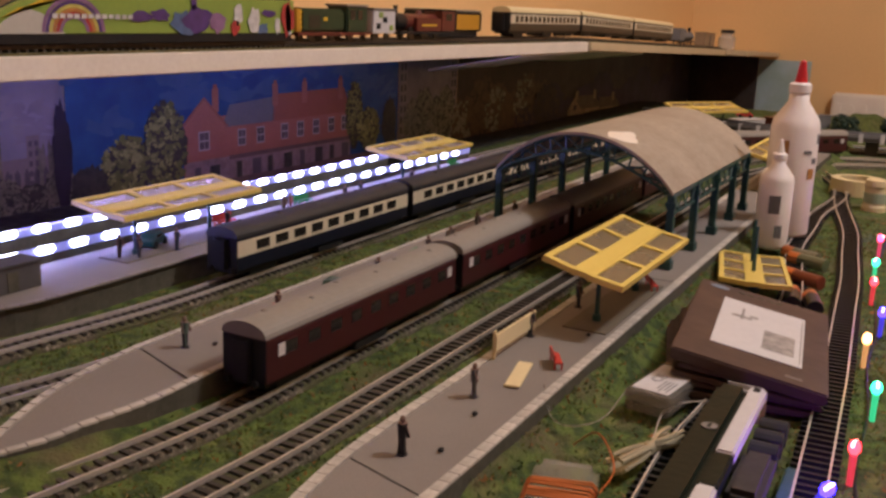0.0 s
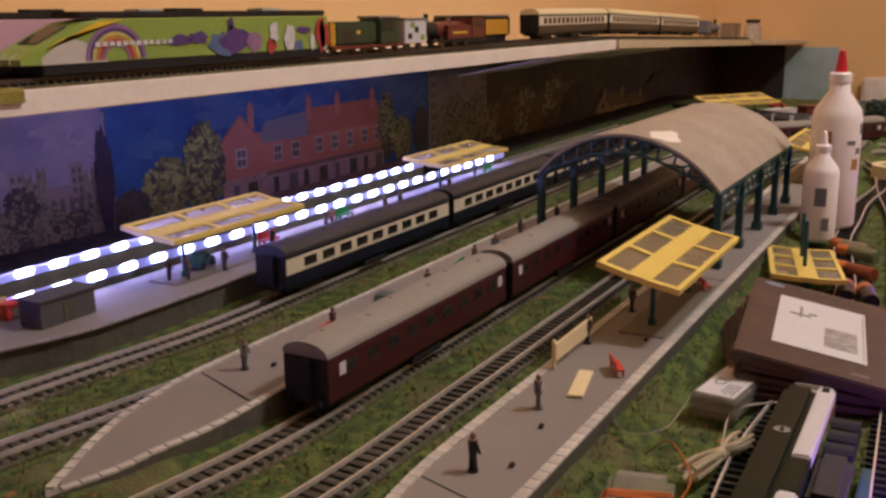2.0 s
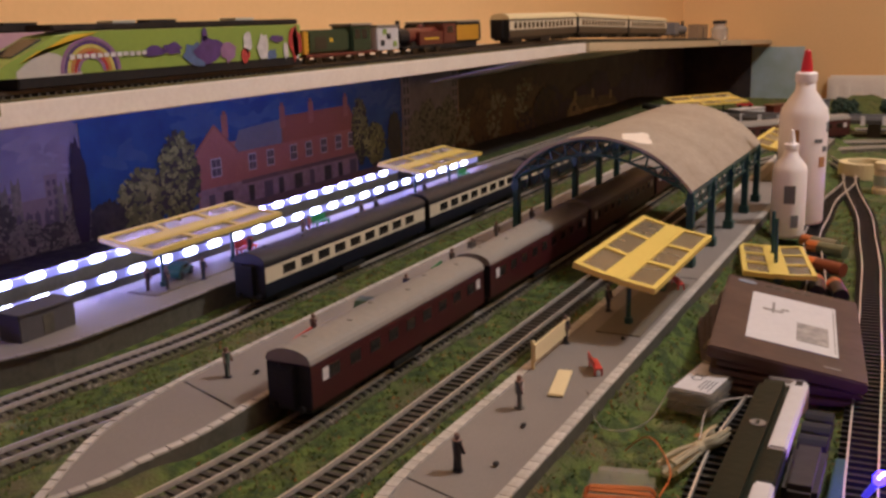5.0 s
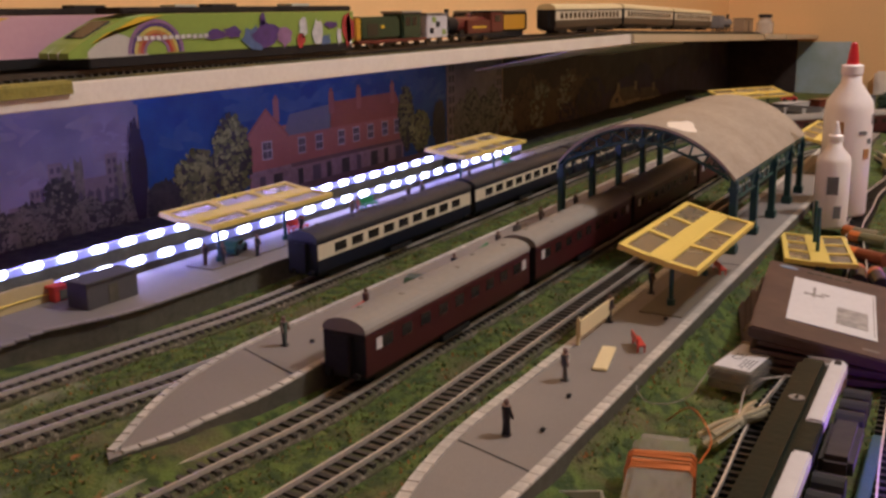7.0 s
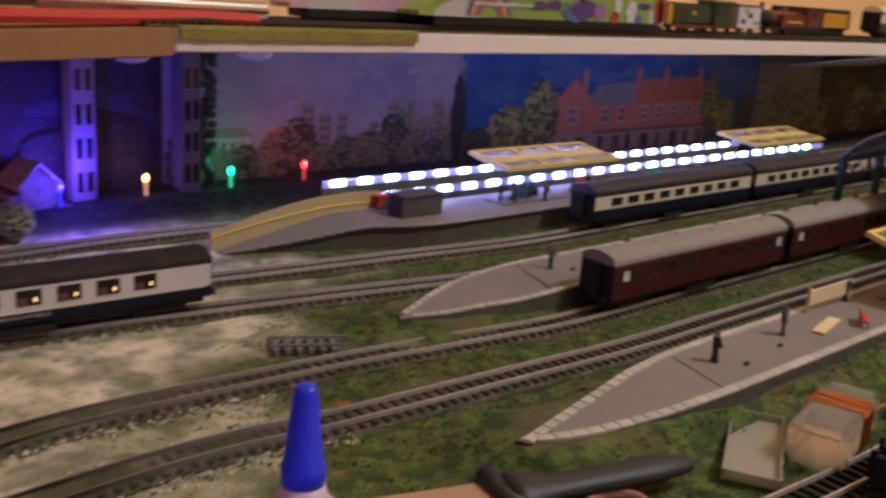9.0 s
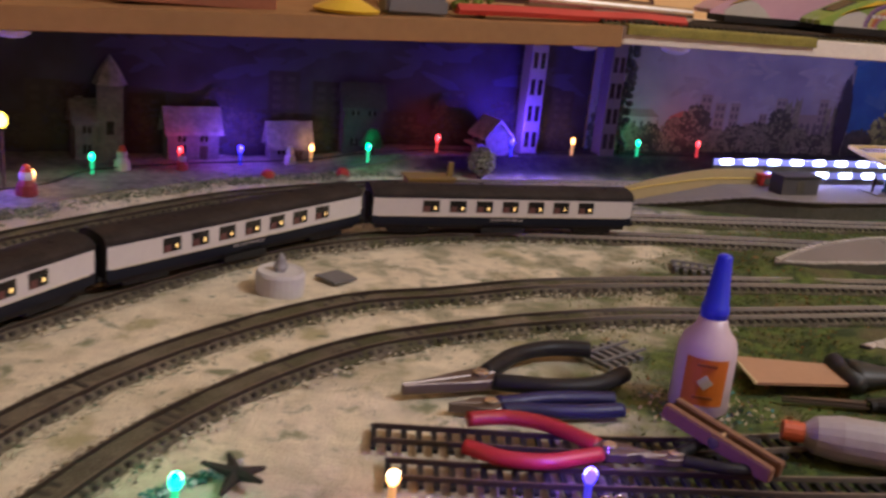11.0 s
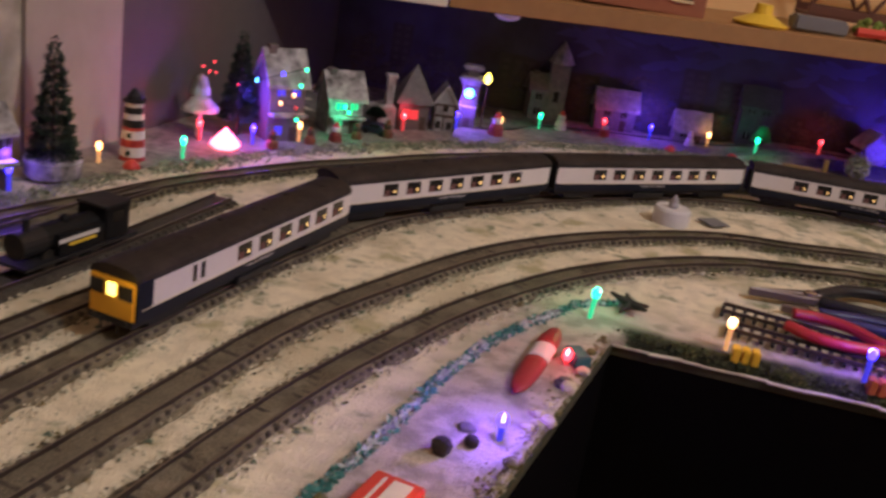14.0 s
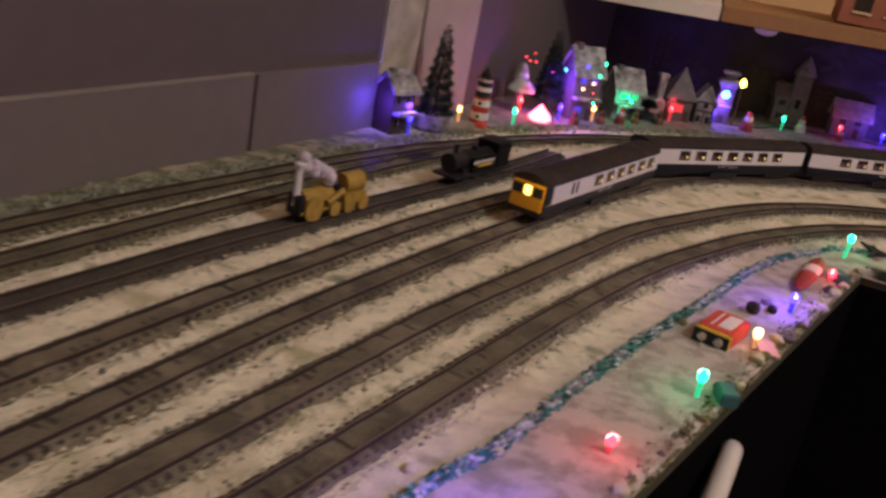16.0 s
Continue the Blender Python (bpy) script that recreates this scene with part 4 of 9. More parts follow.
def bushy(cx, z0, w, h, seed, n=28):
    """A ragged crown outline."""
    rng = random.Random(seed)
    out = [(cx - w * 0.12, z0)]
    for i in range(n + 1):
        a = math.pi * (1.15 - 1.3 * i / n)
        r = 1 + rng.uniform(-0.13, 0.1)
        out.append((cx + w / 2 * math.cos(a) * r, z0 + h * 0.52 + h * 0.48 * math.sin(a) * r))
    return out + [(cx + w * 0.12, z0)]


YB = 0.652
M_SKY1 = mat("printed_lilac_sky", (0.44, 0.43, 0.54), (0.22, 0.23, 0.36), 0.5, grain=16, stain=6, bump=0.0, amount=0.9)
M_SKY2 = mat("printed_blue_sky", (0.006, 0.07, 0.3), (0.03, 0.17, 0.46), 0.45, grain=26, stain=9, bump=0.0, amount=0.8)
M_PRINTBRICK = mat("printed_brick", (0.5, 0.21, 0.17), (0.35, 0.15, 0.12), 0.5, grain=260, stain=20, bump=0.0)
M_PRINTROOF = mat("printed_slate", (0.22, 0.25, 0.3), (0.15, 0.18, 0.24), 0.5, bump=0.0)
M_PRINTTILE = mat("printed_tile_roof", (0.42, 0.15, 0.11), (0.32, 0.12, 0.09), 0.5, grain=220, bump=0.0)
M_PRINTLEAF = mat("printed_leaves", (0.15, 0.19, 0.07), (0.25, 0.29, 0.11), 0.5, grain=170, stain=50, bump=0.0, amount=1.0)
M_PRINTDARK = mat("printed_dark_trees", (0.035, 0.042, 0.045), (0.085, 0.09, 0.08), 0.5, grain=120, stain=30, bump=0.0, amount=1.0)
M_PRINTTOWER = mat("printed_towers", (0.34, 0.3, 0.31), (0.2, 0.18, 0.2), 0.5, grain=110, bump=0.0)
M_PRINTPALE = mat("printed_pale", (0.55, 0.52, 0.57), (0.42, 0.4, 0.45), 0.5, bump=0.0)
M_PRINTROAD = mat("printed_road", (0.16, 0.11, 0.13), (0.24, 0.17, 0.16), 0.5, grain=80, stain=12, bump=0.0, amount=0.9)
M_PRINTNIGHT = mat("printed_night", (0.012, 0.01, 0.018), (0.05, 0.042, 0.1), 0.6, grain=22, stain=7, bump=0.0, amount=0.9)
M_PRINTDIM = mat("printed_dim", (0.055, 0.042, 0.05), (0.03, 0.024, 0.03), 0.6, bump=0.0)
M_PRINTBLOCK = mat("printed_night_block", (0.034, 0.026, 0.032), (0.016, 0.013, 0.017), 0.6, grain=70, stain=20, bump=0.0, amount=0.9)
M_PRINTRUST = mat("printed_autumn_leaves", (0.13, 0.07, 0.035), (0.06, 0.04, 0.024), 0.5, grain=160, stain=60, bump=0.0, amount=1.0)
M_PRINTCLOUD = mat("printed_cloud", (0.06, 0.17, 0.4), (0.03, 0.12, 0.34), 0.5, grain=40, stain=14, bump=0.0, amount=0.9)
M_PRINTMIST = mat("printed_mist", (0.42, 0.4, 0.48), (0.3, 0.29, 0.4), 0.5, grain=40, stain=14, bump=0.0, amount=0.9)
M_PRINTGREY = mat("printed_grey_leaves", (0.3, 0.3, 0.24), (0.13, 0.145, 0.11), 0.5, grain=160, stain=60, bump=0.0, amount=1.0)
M_PRINTFRONT = mat("printed_shop_stone", (0.46, 0.36, 0.38), (0.27, 0.2, 0.22), 0.5, grain=130, stain=40, bump=0.0, amount=0.9)
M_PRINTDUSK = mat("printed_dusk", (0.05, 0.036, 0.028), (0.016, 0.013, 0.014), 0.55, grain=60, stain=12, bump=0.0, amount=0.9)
M_PRINTHAZE = mat("printed_haze", (0.3, 0.28, 0.3), (0.17, 0.16, 0.17), 0.5, grain=40, stain=9, bump=0.0, amount=0.9)
M_PRINTDAY = mat("printed_day", (0.4, 0.5, 0.52), (0.3, 0.38, 0.3), 0.5, grain=20, stain=7, bump=0.0, amount=0.9)
M_PRINTLIT = mat("printed_sunlit_leaves", (0.46, 0.5, 0.2), (0.27, 0.32, 0.13), 0.5, grain=220, stain=60, bump=0.0, amount=1.0)
M_PRINTSHADE = mat("printed_grey_shade", (0.15, 0.14, 0.17), (0.1, 0.095, 0.12), 0.5, bump=0.0)


def daubs(name, top, x0, x1, z0, z1, n, size, material, y, seed, inside=None, flat_k=0.75):
    """Many small painted dabs of one colour, as one printed layer."""
    rng = random.Random(seed)
    bm = bmesh.new()
    yy = YB - (YB - y) * 0.25
    made = tries = 0
    while made < n and tries < n * 20:
        tries += 1
        x, z = rng.uniform(x0, x1), rng.uniform(z0, z1)
        if inside and not inside(x, z):
            continue
        s, lean = size * rng.uniform(0.5, 1.4), rng.uniform(-0.6, 0.6)
        ring = []
        for i in range(7):
            a, k = -6.283 * i / 7, rng.uniform(0.7, 1.25)
            u, v = s * k * math.cos(a), s * k * flat_k * math.sin(a)
            ring.append(bm.verts.new((x + u * math.cos(lean) - v * math.sin(lean), yy - 0.0000008 * made, z + u * math.sin(lean) + v * math.cos(lean))))
        bm.faces.new(ring)
        made += 1
    return part(name, bm, material, top)


def clouds(top, *rest):
    tagged(daubs("cloud_print", top, *rest), kind="stuff")


def leafy(top, cx, z0, w, h, seed, y, dark=None, mid=None, light=None):
    """A printed tree: a ragged crown in three tones, lit from the upper left."""
    flat("tree_print", bushy(cx, z0, w, h, seed, 44), y, dark or M_PRINTDARK, top)
    crown = lambda x, z: ((x - cx) / (0.5 * w)) ** 2 + ((z - z0 - 0.54 * h) / (0.46 * h)) ** 2 < 1.05
    lit = lambda x, z: ((x - cx + 0.1 * w) / (0.4 * w)) ** 2 + ((z - z0 - 0.6 * h) / (0.38 * h)) ** 2 < 1 and noise.noise((x * 70, z * 70, seed)) > -0.12
    daubs("leaf_print", top, cx - w / 2, cx + w / 2, z0, z0 + h, 150, 0.055 * w, mid or M_PRINTLEAF, y - 0.0004, seed, crown)
    daubs("leaf_print", top, cx - w / 2, cx + w / 2, z0, z0 + h, 110, 0.036 * w, light or M_PRINTLIT, y - 0.0012, seed + 1, lit)


def window_print(top, x, z, w, h, y, frame_m=None):
    """A printed sash window: a pale frame with four dim panes."""
    flat("window_print", rect(x, x + w, z, z + h), y, frame_m or M_PRINTPALE, top)
    for i in range(2):
        for k in range(2):
            flat("pane_print", rect(x + w * (0.1 + 0.43 * i), x + w * (0.47 + 0.43 * i), z + h * (0.08 + 0.46 * k), z + h * (0.46 + 0.46 * k)), y - 0.0005, M_PRINTSHADE, top)


def sheet(x0, x1, material, label, end=0.183):
    top = thing("backdrop_sheet", (0, 0, 0), label, "backdrop print", "backdrop prints")
    flat("paper", [(x0, -0.002), (x1, -0.002 if end > 0.15 else -0.09), (x1, end), (x0, 0.183)], YB, material, top)
    return top


def block_of_flats(top, x, z, w, h, material, y, panes=None):
    flat("tower_block", rect(x, x + w, z, z + h), y, material, top)
    for i in range(max(2, int(h / 0.011))):
        for k in range(2):
            flat("tower_window", rect(x + w * (0.15 + 0.45 * k), x + w * (0.4 + 0.45 * k), z + 0.005 + i * 0.011, z + 0.011 + i * 0.011), y - 0.0008, panes or M_PRINTSHADE, top)


def town_sheet():
    top = sheet(-0.078, 0.36, M_SKY1, "printed backdrop of a hazy town skyline under a lilac sky")
    rng = random.Random(4)
    clouds(top, -0.07, 0.35, 0.085, 0.175, 90, 0.016, M_PRINTMIST, YB - 0.0004, 3, lambda x, z: noise.noise((x * 14, z * 40, 2)) > 0.1, 0.3)
    for k in range(13):
        x = 0.02 + 0.026 * k
        tall = 2 < k < 6 or k in (8, 9, 11)
        block_of_flats(top, x, 0.03, rng.uniform(0.012, 0.02), rng.uniform(0.055, 0.075) if tall else rng.uniform(0.03, 0.048), M_PRINTTOWER, YB - 0.001 - 0.0001 * k)
    for x, h in ((0.245, 0.1), (0.262, 0.105), (0.318, 0.094), (0.334, 0.096)):
        flat("spire_print", [(x, 0.03), (x + 0.012, 0.03), (x + 0.012, h - 0.008), (x + 0.0105, h), (x + 0.008, h - 0.007), (x + 0.004, h - 0.007), (x + 0.0015, h), (x, h - 0.008)], YB - 0.0028, M_PRINTGREY, top)
    flat("hall_print", rect(0.255, 0.34, 0.02, 0.078), YB - 0.0026, M_PRINTTOWER, top)
    for k in range(6):
        flat("arch_print", [(0.264 + 0.0125 * k, 0.03), (0.271 + 0.0125 * k, 0.03), (0.271 + 0.0125 * k, 0.06), (0.2675 + 0.0125 * k, 0.067), (0.264 + 0.0125 * k, 0.06)], YB - 0.0029, M_PRINTSHADE, top)
    flat("library_print", rect(-0.06, 0.03, 0.02, 0.066), YB - 0.0035, M_PRINTPALE, top)
    flat("pediment_print", [(-0.064, 0.066), (0.034, 0.066), (0.02, 0.077), (-0.05, 0.077)], YB - 0.0036, M_PRINTTOWER, top)
    for k in range(7):
        flat("column_print", rect(-0.056 + 0.012 * k, -0.051 + 0.012 * k, 0.025, 0.06), YB - 0.0045, M_PRINTSHADE, top)
    flat("red_block_print", [(0.05, 0.02), (0.116, 0.02), (0.116, 0.066), (0.1, 0.075), (0.07, 0.076), (0.05, 0.068)], YB - 0.0036, M_PRINTBRICK, top)
    for k in range(4):
        flat("storey_print", rect(0.052, 0.114, 0.03 + 0.0105 * k, 0.0335 + 0.0105 * k), YB - 0.0042, M_PRINTFRONT, top)
    for k in range(12):
        leafy(top, -0.05 + 0.036 * k, 0.0, rng.uniform(0.04, 0.06), rng.uniform(0.045, 0.068) if k % 4 else 0.085, 20 + k, YB - 0.006 - 0.0003 * k, M_PRINTDARK, M_PRINTGREY if k % 2 else M_PRINTDARK, M_PRINTGREY)
    flat("tree_print", bushy(0.352, 0.0, 0.026, 0.135, 33), YB - 0.012, M_PRINTNIGHT, top)


def house_sheet():
    top = sheet(0.361, 1.1, M_SKY2, "printed backdrop of a red brick house under a deep blue sky")
    y = YB - 0.001
    clouds(top, 0.37, 1.09, 0.1, 0.178, 130, 0.02, M_PRINTCLOUD, YB - 0.0004, 5, lambda x, z: noise.noise((x * 12, z * 34, 6)) > 0.12, 0.3)
    flat("house_wall", rect(0.562, 0.945, 0.0, 0.1), y, M_PRINTBRICK, top)
    flat("roof_print", [(0.625, 0.084), (0.642, 0.114), (0.742, 0.12), (0.742, 0.084)], y - 0.0008, M_PRINTROOF, top)
    flat("roof_print", [(0.738, 0.084), (0.742, 0.123), (0.925, 0.124), (0.948, 0.084)], y - 0.0008, M_PRINTTILE, top)
    flat("gable_print", [(0.55, 0.0), (0.634, 0.0), (0.634, 0.086), (0.59, 0.124), (0.55, 0.09)], y - 0.0012, M_PRINTBRICK, top)
    flat("gable_trim", [(0.546, 0.088), (0.59, 0.1235), (0.637, 0.083), (0.637, 0.0865), (0.59, 0.1275), (0.546, 0.092)], y - 0.002, M_PRINTTILE, top)
    for x in (0.606, 0.737, 0.81, 0.908):
        flat("chimney_print", rect(x, x + 0.013, 0.106, 0.138), y - 0.0018, M_PRINTBRICK, top)
        flat("chimney_pot", rect(x + 0.003, x + 0.01, 0.138, 0.143), y - 0.0018, M_PRINTTILE, top)
    window_print(top, 0.578, 0.056, 0.022, 0.026, y - 0.0022)
    for x in (0.658, 0.7, 0.757, 0.797, 0.838, 0.88, 0.918):
        window_print(top, x, 0.055, 0.018, 0.024, y - 0.0022)
    flat("shop_band", rect(0.552, 0.945, 0.004, 0.043), y - 0.0016, M_PRINTFRONT, top)
    flat("shop_fascia", rect(0.64, 0.945, 0.038, 0.044), y - 0.0026, M_PRINTROAD, top)
    for k, x in enumerate((0.57, 0.6, 0.655, 0.69, 0.725, 0.765, 0.805, 0.845, 0.885, 0.92)):
        flat("shop_print", rect(x, x + (0.02 if k % 2 else 0.012), 0.008, 0.034), y - 0.0023, M_PRINTDARK if k % 3 else M_PRINTSHADE, top)
    leafy(top, 0.452, 0.0, 0.085, 0.088, 5, y - 0.003, M_PRINTDARK, M_PRINTLEAF, M_PRINTLIT)
    leafy(top, 0.516, 0.0, 0.075, 0.126, 6, y - 0.0065, M_PRINTDARK, M_PRINTLEAF, M_PRINTLIT)
    leafy(top, 0.956, 0.02, 0.052, 0.112, 8, y - 0.003, M_PRINTDARK, M_PRINTLEAF, M_PRINTLIT)
    leafy(top, 1.0, 0.012, 0.07, 0.075, 9, y - 0.0065, M_PRINTDARK, M_PRINTLEAF, M_PRINTLIT)
    flat("tree_print", bushy(1.07, 0.0, 0.05, 0.1, 14), y - 0.0028, M_PRINTDARK, top)
    flat("street_print", rect(0.362, 1.099, -0.001, 0.012), y - 0.0095, M_PRINTROAD, top)
    flat("hedge_print", bushy(0.39, 0.0, 0.06, 0.06, 12), y - 0.0096, M_PRINTDARK, top)


def haze_sheet():
    top = sheet(1.102, 1.33, M_PRINTHAZE, "printed backdrop of a hazy garden between pale lattice posts")
    for x in (1.104, 1.3):
        flat("lattice_print", rect(x, x + 0.028, 0.0, 0.182), YB - 0.001, M_PRINTTOWER, top)
        for k in range(9):
            for d in (0.005, 0.017):
                flat("lattice_gap", rect(x + d, x + d + 0.006, 0.012 + 0.019 * k, 0.024 + 0.019 * k), YB - 0.0018, M_PRINTDARK, top)
    for k in range(4):
        leafy(top, 1.155 + 0.042 * k, 0.0, 0.07, 0.09 + 0.02 * (k % 2), 50 + k, YB - 0.001 - 0.002 * k, M_PRINTDARK, M_PRINTGREY, M_PRINTGREY)


def village_sheet():
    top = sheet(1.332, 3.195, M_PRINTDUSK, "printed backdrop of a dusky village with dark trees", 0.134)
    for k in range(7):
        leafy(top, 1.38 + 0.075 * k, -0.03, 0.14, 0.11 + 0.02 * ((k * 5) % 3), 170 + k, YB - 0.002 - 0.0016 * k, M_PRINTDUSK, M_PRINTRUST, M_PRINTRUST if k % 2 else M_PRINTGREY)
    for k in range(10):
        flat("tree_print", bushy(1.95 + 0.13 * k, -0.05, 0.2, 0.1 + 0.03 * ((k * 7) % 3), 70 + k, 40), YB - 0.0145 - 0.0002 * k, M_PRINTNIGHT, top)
    wall = mat("printed_cottage_wall", (0.34, 0.27, 0.17), (0.18, 0.13, 0.08), 0.5, bump=0.0, grain=120, stain=30, amount=0.9)
    tile = mat("printed_cottage_roof", (0.12, 0.085, 0.06), (0.06, 0.042, 0.03), 0.5, bump=0.0, grain=120, stain=30, amount=0.9)
    y = YB - 0.018
    flat("gable_print", [(1.95, -0.02), (2.05, -0.02), (2.05, 0.012), (2.0, 0.046), (1.95, 0.016)], y - 0.0004, wall, top)
    flat("cottage_print", rect(2.05, 2.2, -0.03, 0.016), y, wall, top)
    flat("cottage_roof", [(2.0, 0.049), (2.15, 0.045), (2.21, 0.01), (2.052, 0.012)], y - 0.0008, tile, top)
    flat("cottage_print", rect(2.21, 2.37, -0.05, 0.008), y, wall, top)
    flat("cottage_roof", [(2.19, 0.036), (2.33, 0.03), (2.385, 0.002), (2.2, 0.006)], y - 0.0009, tile, top)
    for x, z in ((2.0, 0.038), (2.14, 0.034), (2.3, 0.02)):
        flat("chimney_print", rect(x, x + 0.02, z, z + 0.024), y - 0.0012, wall, top)
    for x, z in ((1.965, -0.012), (2.012, -0.012), (1.99, 0.012), (2.07, -0.012), (2.13, -0.012), (2.24, -0.022), (2.3, -0.022)):
        flat("cottage_window", rect(x, x + 0.02, z, z + 0.013), y - 0.0016, M_PRINTNIGHT, top)
    leafy(top, 1.82, -0.04, 0.2, 0.13, 91, y - 0.002, M_PRINTNIGHT, M_PRINTNIGHT, M_PRINTDUSK)
    leafy(top, 1.66, -0.03, 0.1, 0.07, 92, y - 0.003, M_PRINTNIGHT, M_PRINTNIGHT, M_PRINTRUST)


def night_sheet():
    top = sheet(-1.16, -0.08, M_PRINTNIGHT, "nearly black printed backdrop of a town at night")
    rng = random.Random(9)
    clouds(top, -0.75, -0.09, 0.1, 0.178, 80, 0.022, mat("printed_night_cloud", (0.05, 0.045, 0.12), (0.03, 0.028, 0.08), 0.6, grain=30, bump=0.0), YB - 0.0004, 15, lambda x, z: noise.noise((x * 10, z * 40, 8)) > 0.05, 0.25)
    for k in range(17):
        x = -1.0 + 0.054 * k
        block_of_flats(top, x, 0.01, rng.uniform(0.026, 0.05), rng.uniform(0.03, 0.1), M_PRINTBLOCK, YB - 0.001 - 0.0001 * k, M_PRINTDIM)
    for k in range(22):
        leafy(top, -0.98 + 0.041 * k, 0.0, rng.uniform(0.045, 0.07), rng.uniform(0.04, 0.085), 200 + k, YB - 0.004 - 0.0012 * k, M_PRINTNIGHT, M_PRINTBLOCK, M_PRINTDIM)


town_sheet()
house_sheet()
haze_sheet()
village_sheet()
night_sheet()
bm = boxm(3.192, 3.198, 0.235, 0.41, -0.09, 0.128)
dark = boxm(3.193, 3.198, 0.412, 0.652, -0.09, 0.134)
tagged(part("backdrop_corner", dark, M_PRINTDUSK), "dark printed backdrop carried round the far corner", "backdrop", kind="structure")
tagged(part("backdrop_east", bm, M_PRINTDAY), "pale printed sky and hills at the far end", "backdrop", kind="structure")


# two card tower blocks and a chalet stand against the night print
def tower_block(at, w, h, material, label):
    top = thing("card_tower", at, label, "model tower", "card towers")
    part("tower_body", boxm(-w / 2, w / 2, -0.012, 0.012, 0, h, bevel=0.0006), material, top)
    for i in range(4):
        for s in (-0.22, 0.22):
            part("window", boxm(w * s - 0.003, w * s + 0.003, -0.0128, -0.0115, 0.012 + h * 0.225 * i, 0.032 + h * 0.225 * i), M_PANE, top)
    part("parapet", boxm(-w / 2 - 0.0015, w / 2 + 0.0015, -0.0135, 0.0135, h, h + 0.004), material, top)
    return top


# tower colours darkened to carry the weak room light here, the second one's more
M_TOWERCARD = mat("tower_card", (0.3, 0.27, 0.29), (0.24, 0.22, 0.24), 0.7)
M_CARD = mat("white_card", (0.6, 0.58, 0.58), (0.5, 0.48, 0.48), 0.7)
tower_block((-0.181, 0.622, 0.016), 0.023, 0.15, M_TOWERCARD, "white card tower block with dark window rows")
tower_block((-0.066, 0.622, 0.016), 0.022, 0.15, mat("dim_tower_card", (0.16, 0.145, 0.15), (0.1, 0.09, 0.1), 0.7), "card tower block darkened as if dimly lit, with dark window rows")
conifer = thing("tall_conifer", (-0.042, 0.622, 0.016), "dark narrow conifer beside the card tower", "tree")
bm = bmesh.new()
rng = random.Random(2)
for k in range(60):
    z = 0.01 + 0.15 * k / 60
    a = rng.uniform(0, 6.28)
    ball(bm, (0.006 * math.cos(a), 0.006 * math.sin(a), z), 0.0055, sz=0.8, seg=6)
part("crown", bm, M_PRINTDARK, conifer)
part("trunk", tube(bmesh.new(), (0, 0, 0), (0, 0, 0.02), 0.002), M_BLACK, conifer)



# ---- strip lights along the back platform ----
M_TAPE = mat("led_tape", (0.42, 0.46, 1.0), (0.35, 0.38, 1.0), 0.6, bump=0.0, glow=0.22)
M_LED = mat("led_chip", (0.62, 0.68, 1.0), (0.62, 0.68, 1.0), 0.5, bump=0.0, glow=14.0)


def strip_light(x0, x1, y, label, watts, up):
    top = thing("strip_light", (x0, y, 0.0), label, "strip light", "strip lights")
    n = int((x1 - x0) / 0.0375)
    part("backing_wall", boxm(0, x1 - x0, 0.0012, 0.004, -0.003, 0.037), M_PLATSIDE, top)
    part("tape", boxm(0, x1 - x0, 0.0, 0.0009, 0.0285, 0.0365), M_TAPE, top)
    chip = boxm(-0.0095, 0.0095, -0.0024, -0.0002, -0.0034, 0.0034, bevel=0.002)
    first = part("led", chip, M_LED, top)
    first.matrix_basis = pose(0.019, 0, 0.0335)
    for k in range(1, n):
        ob = new("led", first.data)
        ob.parent = top
        ob.matrix_basis = pose(0.019 + 0.0375 * k, 0, 0.0335)
    for k in range(3):
        data = bpy.data.lights.new("strip_glow", "AREA")
        data.shape, data.size, data.size_y = "RECTANGLE", (x1 - x0) / 3, 0.006
        data.energy, data.color = watts * 1.25, (0.3, 0.25, 1.0)
        ob = new("strip_glow", data)
        x = x0 + (x1 - x0) * (k + 0.5) / 3
        ob.matrix_world = look((x, y - 0.004, 0.0325), (x, y - 0.1, 0.0325 + up))


strip_light(0.066, 1.0, 0.456, "white strip of bright lights along a low grey wall", 0.075, -0.012)
strip_light(0.045, 0.86, 0.525, "white strip of bright lights behind the back track", 0.33, 0.16)

# the ramp and the huts of the back platform
def ramp_wall():
    """A curved cream wall that climbs along the ramped end of the platform."""
    tops = [(-0.128, 0.017), (-0.1, 0.024), (-0.07, 0.03), (-0.04, 0.0355), (-0.008, 0.0395), (0.03, 0.0405), (0.066, 0.0395)]
    bm = bmesh.new()
    for (x0, z0), (x1, z1) in zip(tops, tops[1:]):
        for y0, y1, low in ((0.4525, 0.4555, -0.004),):
            v = [bm.verts.new(c) for c in ((x0, y0, low), (x1, y0, low), (x1, y0, z1), (x0, y0, z0), (x0, y1, low), (x1, y1, low), (x1, y1, z1), (x0, y1, z0))]
            for q in ((0, 1, 2, 3), (7, 6, 5, 4), (3, 2, 6, 7), (0, 3, 7, 4), (1, 5, 6, 2)):
                bm.faces.new([v[k] for k in q])
    tagged(part("ramp_wall", bm, M_RAMP), "cream retaining wall rising along the platform end", "wall", kind="structure")
    rail = bmesh.new()
    for (x0, z0), (x1, z1) in zip(tops, tops[1:]):
        tube(rail, (x0, 0.4518, z0 * 0.72), (x1, 0.4518, z1 * 0.72), 0.0008, seg=6)
    tagged(part("ramp_trim", rail, M_YELLOW), "thin moulded line along the cream ramp wall", "trim", kind="structure")


ramp_wall()


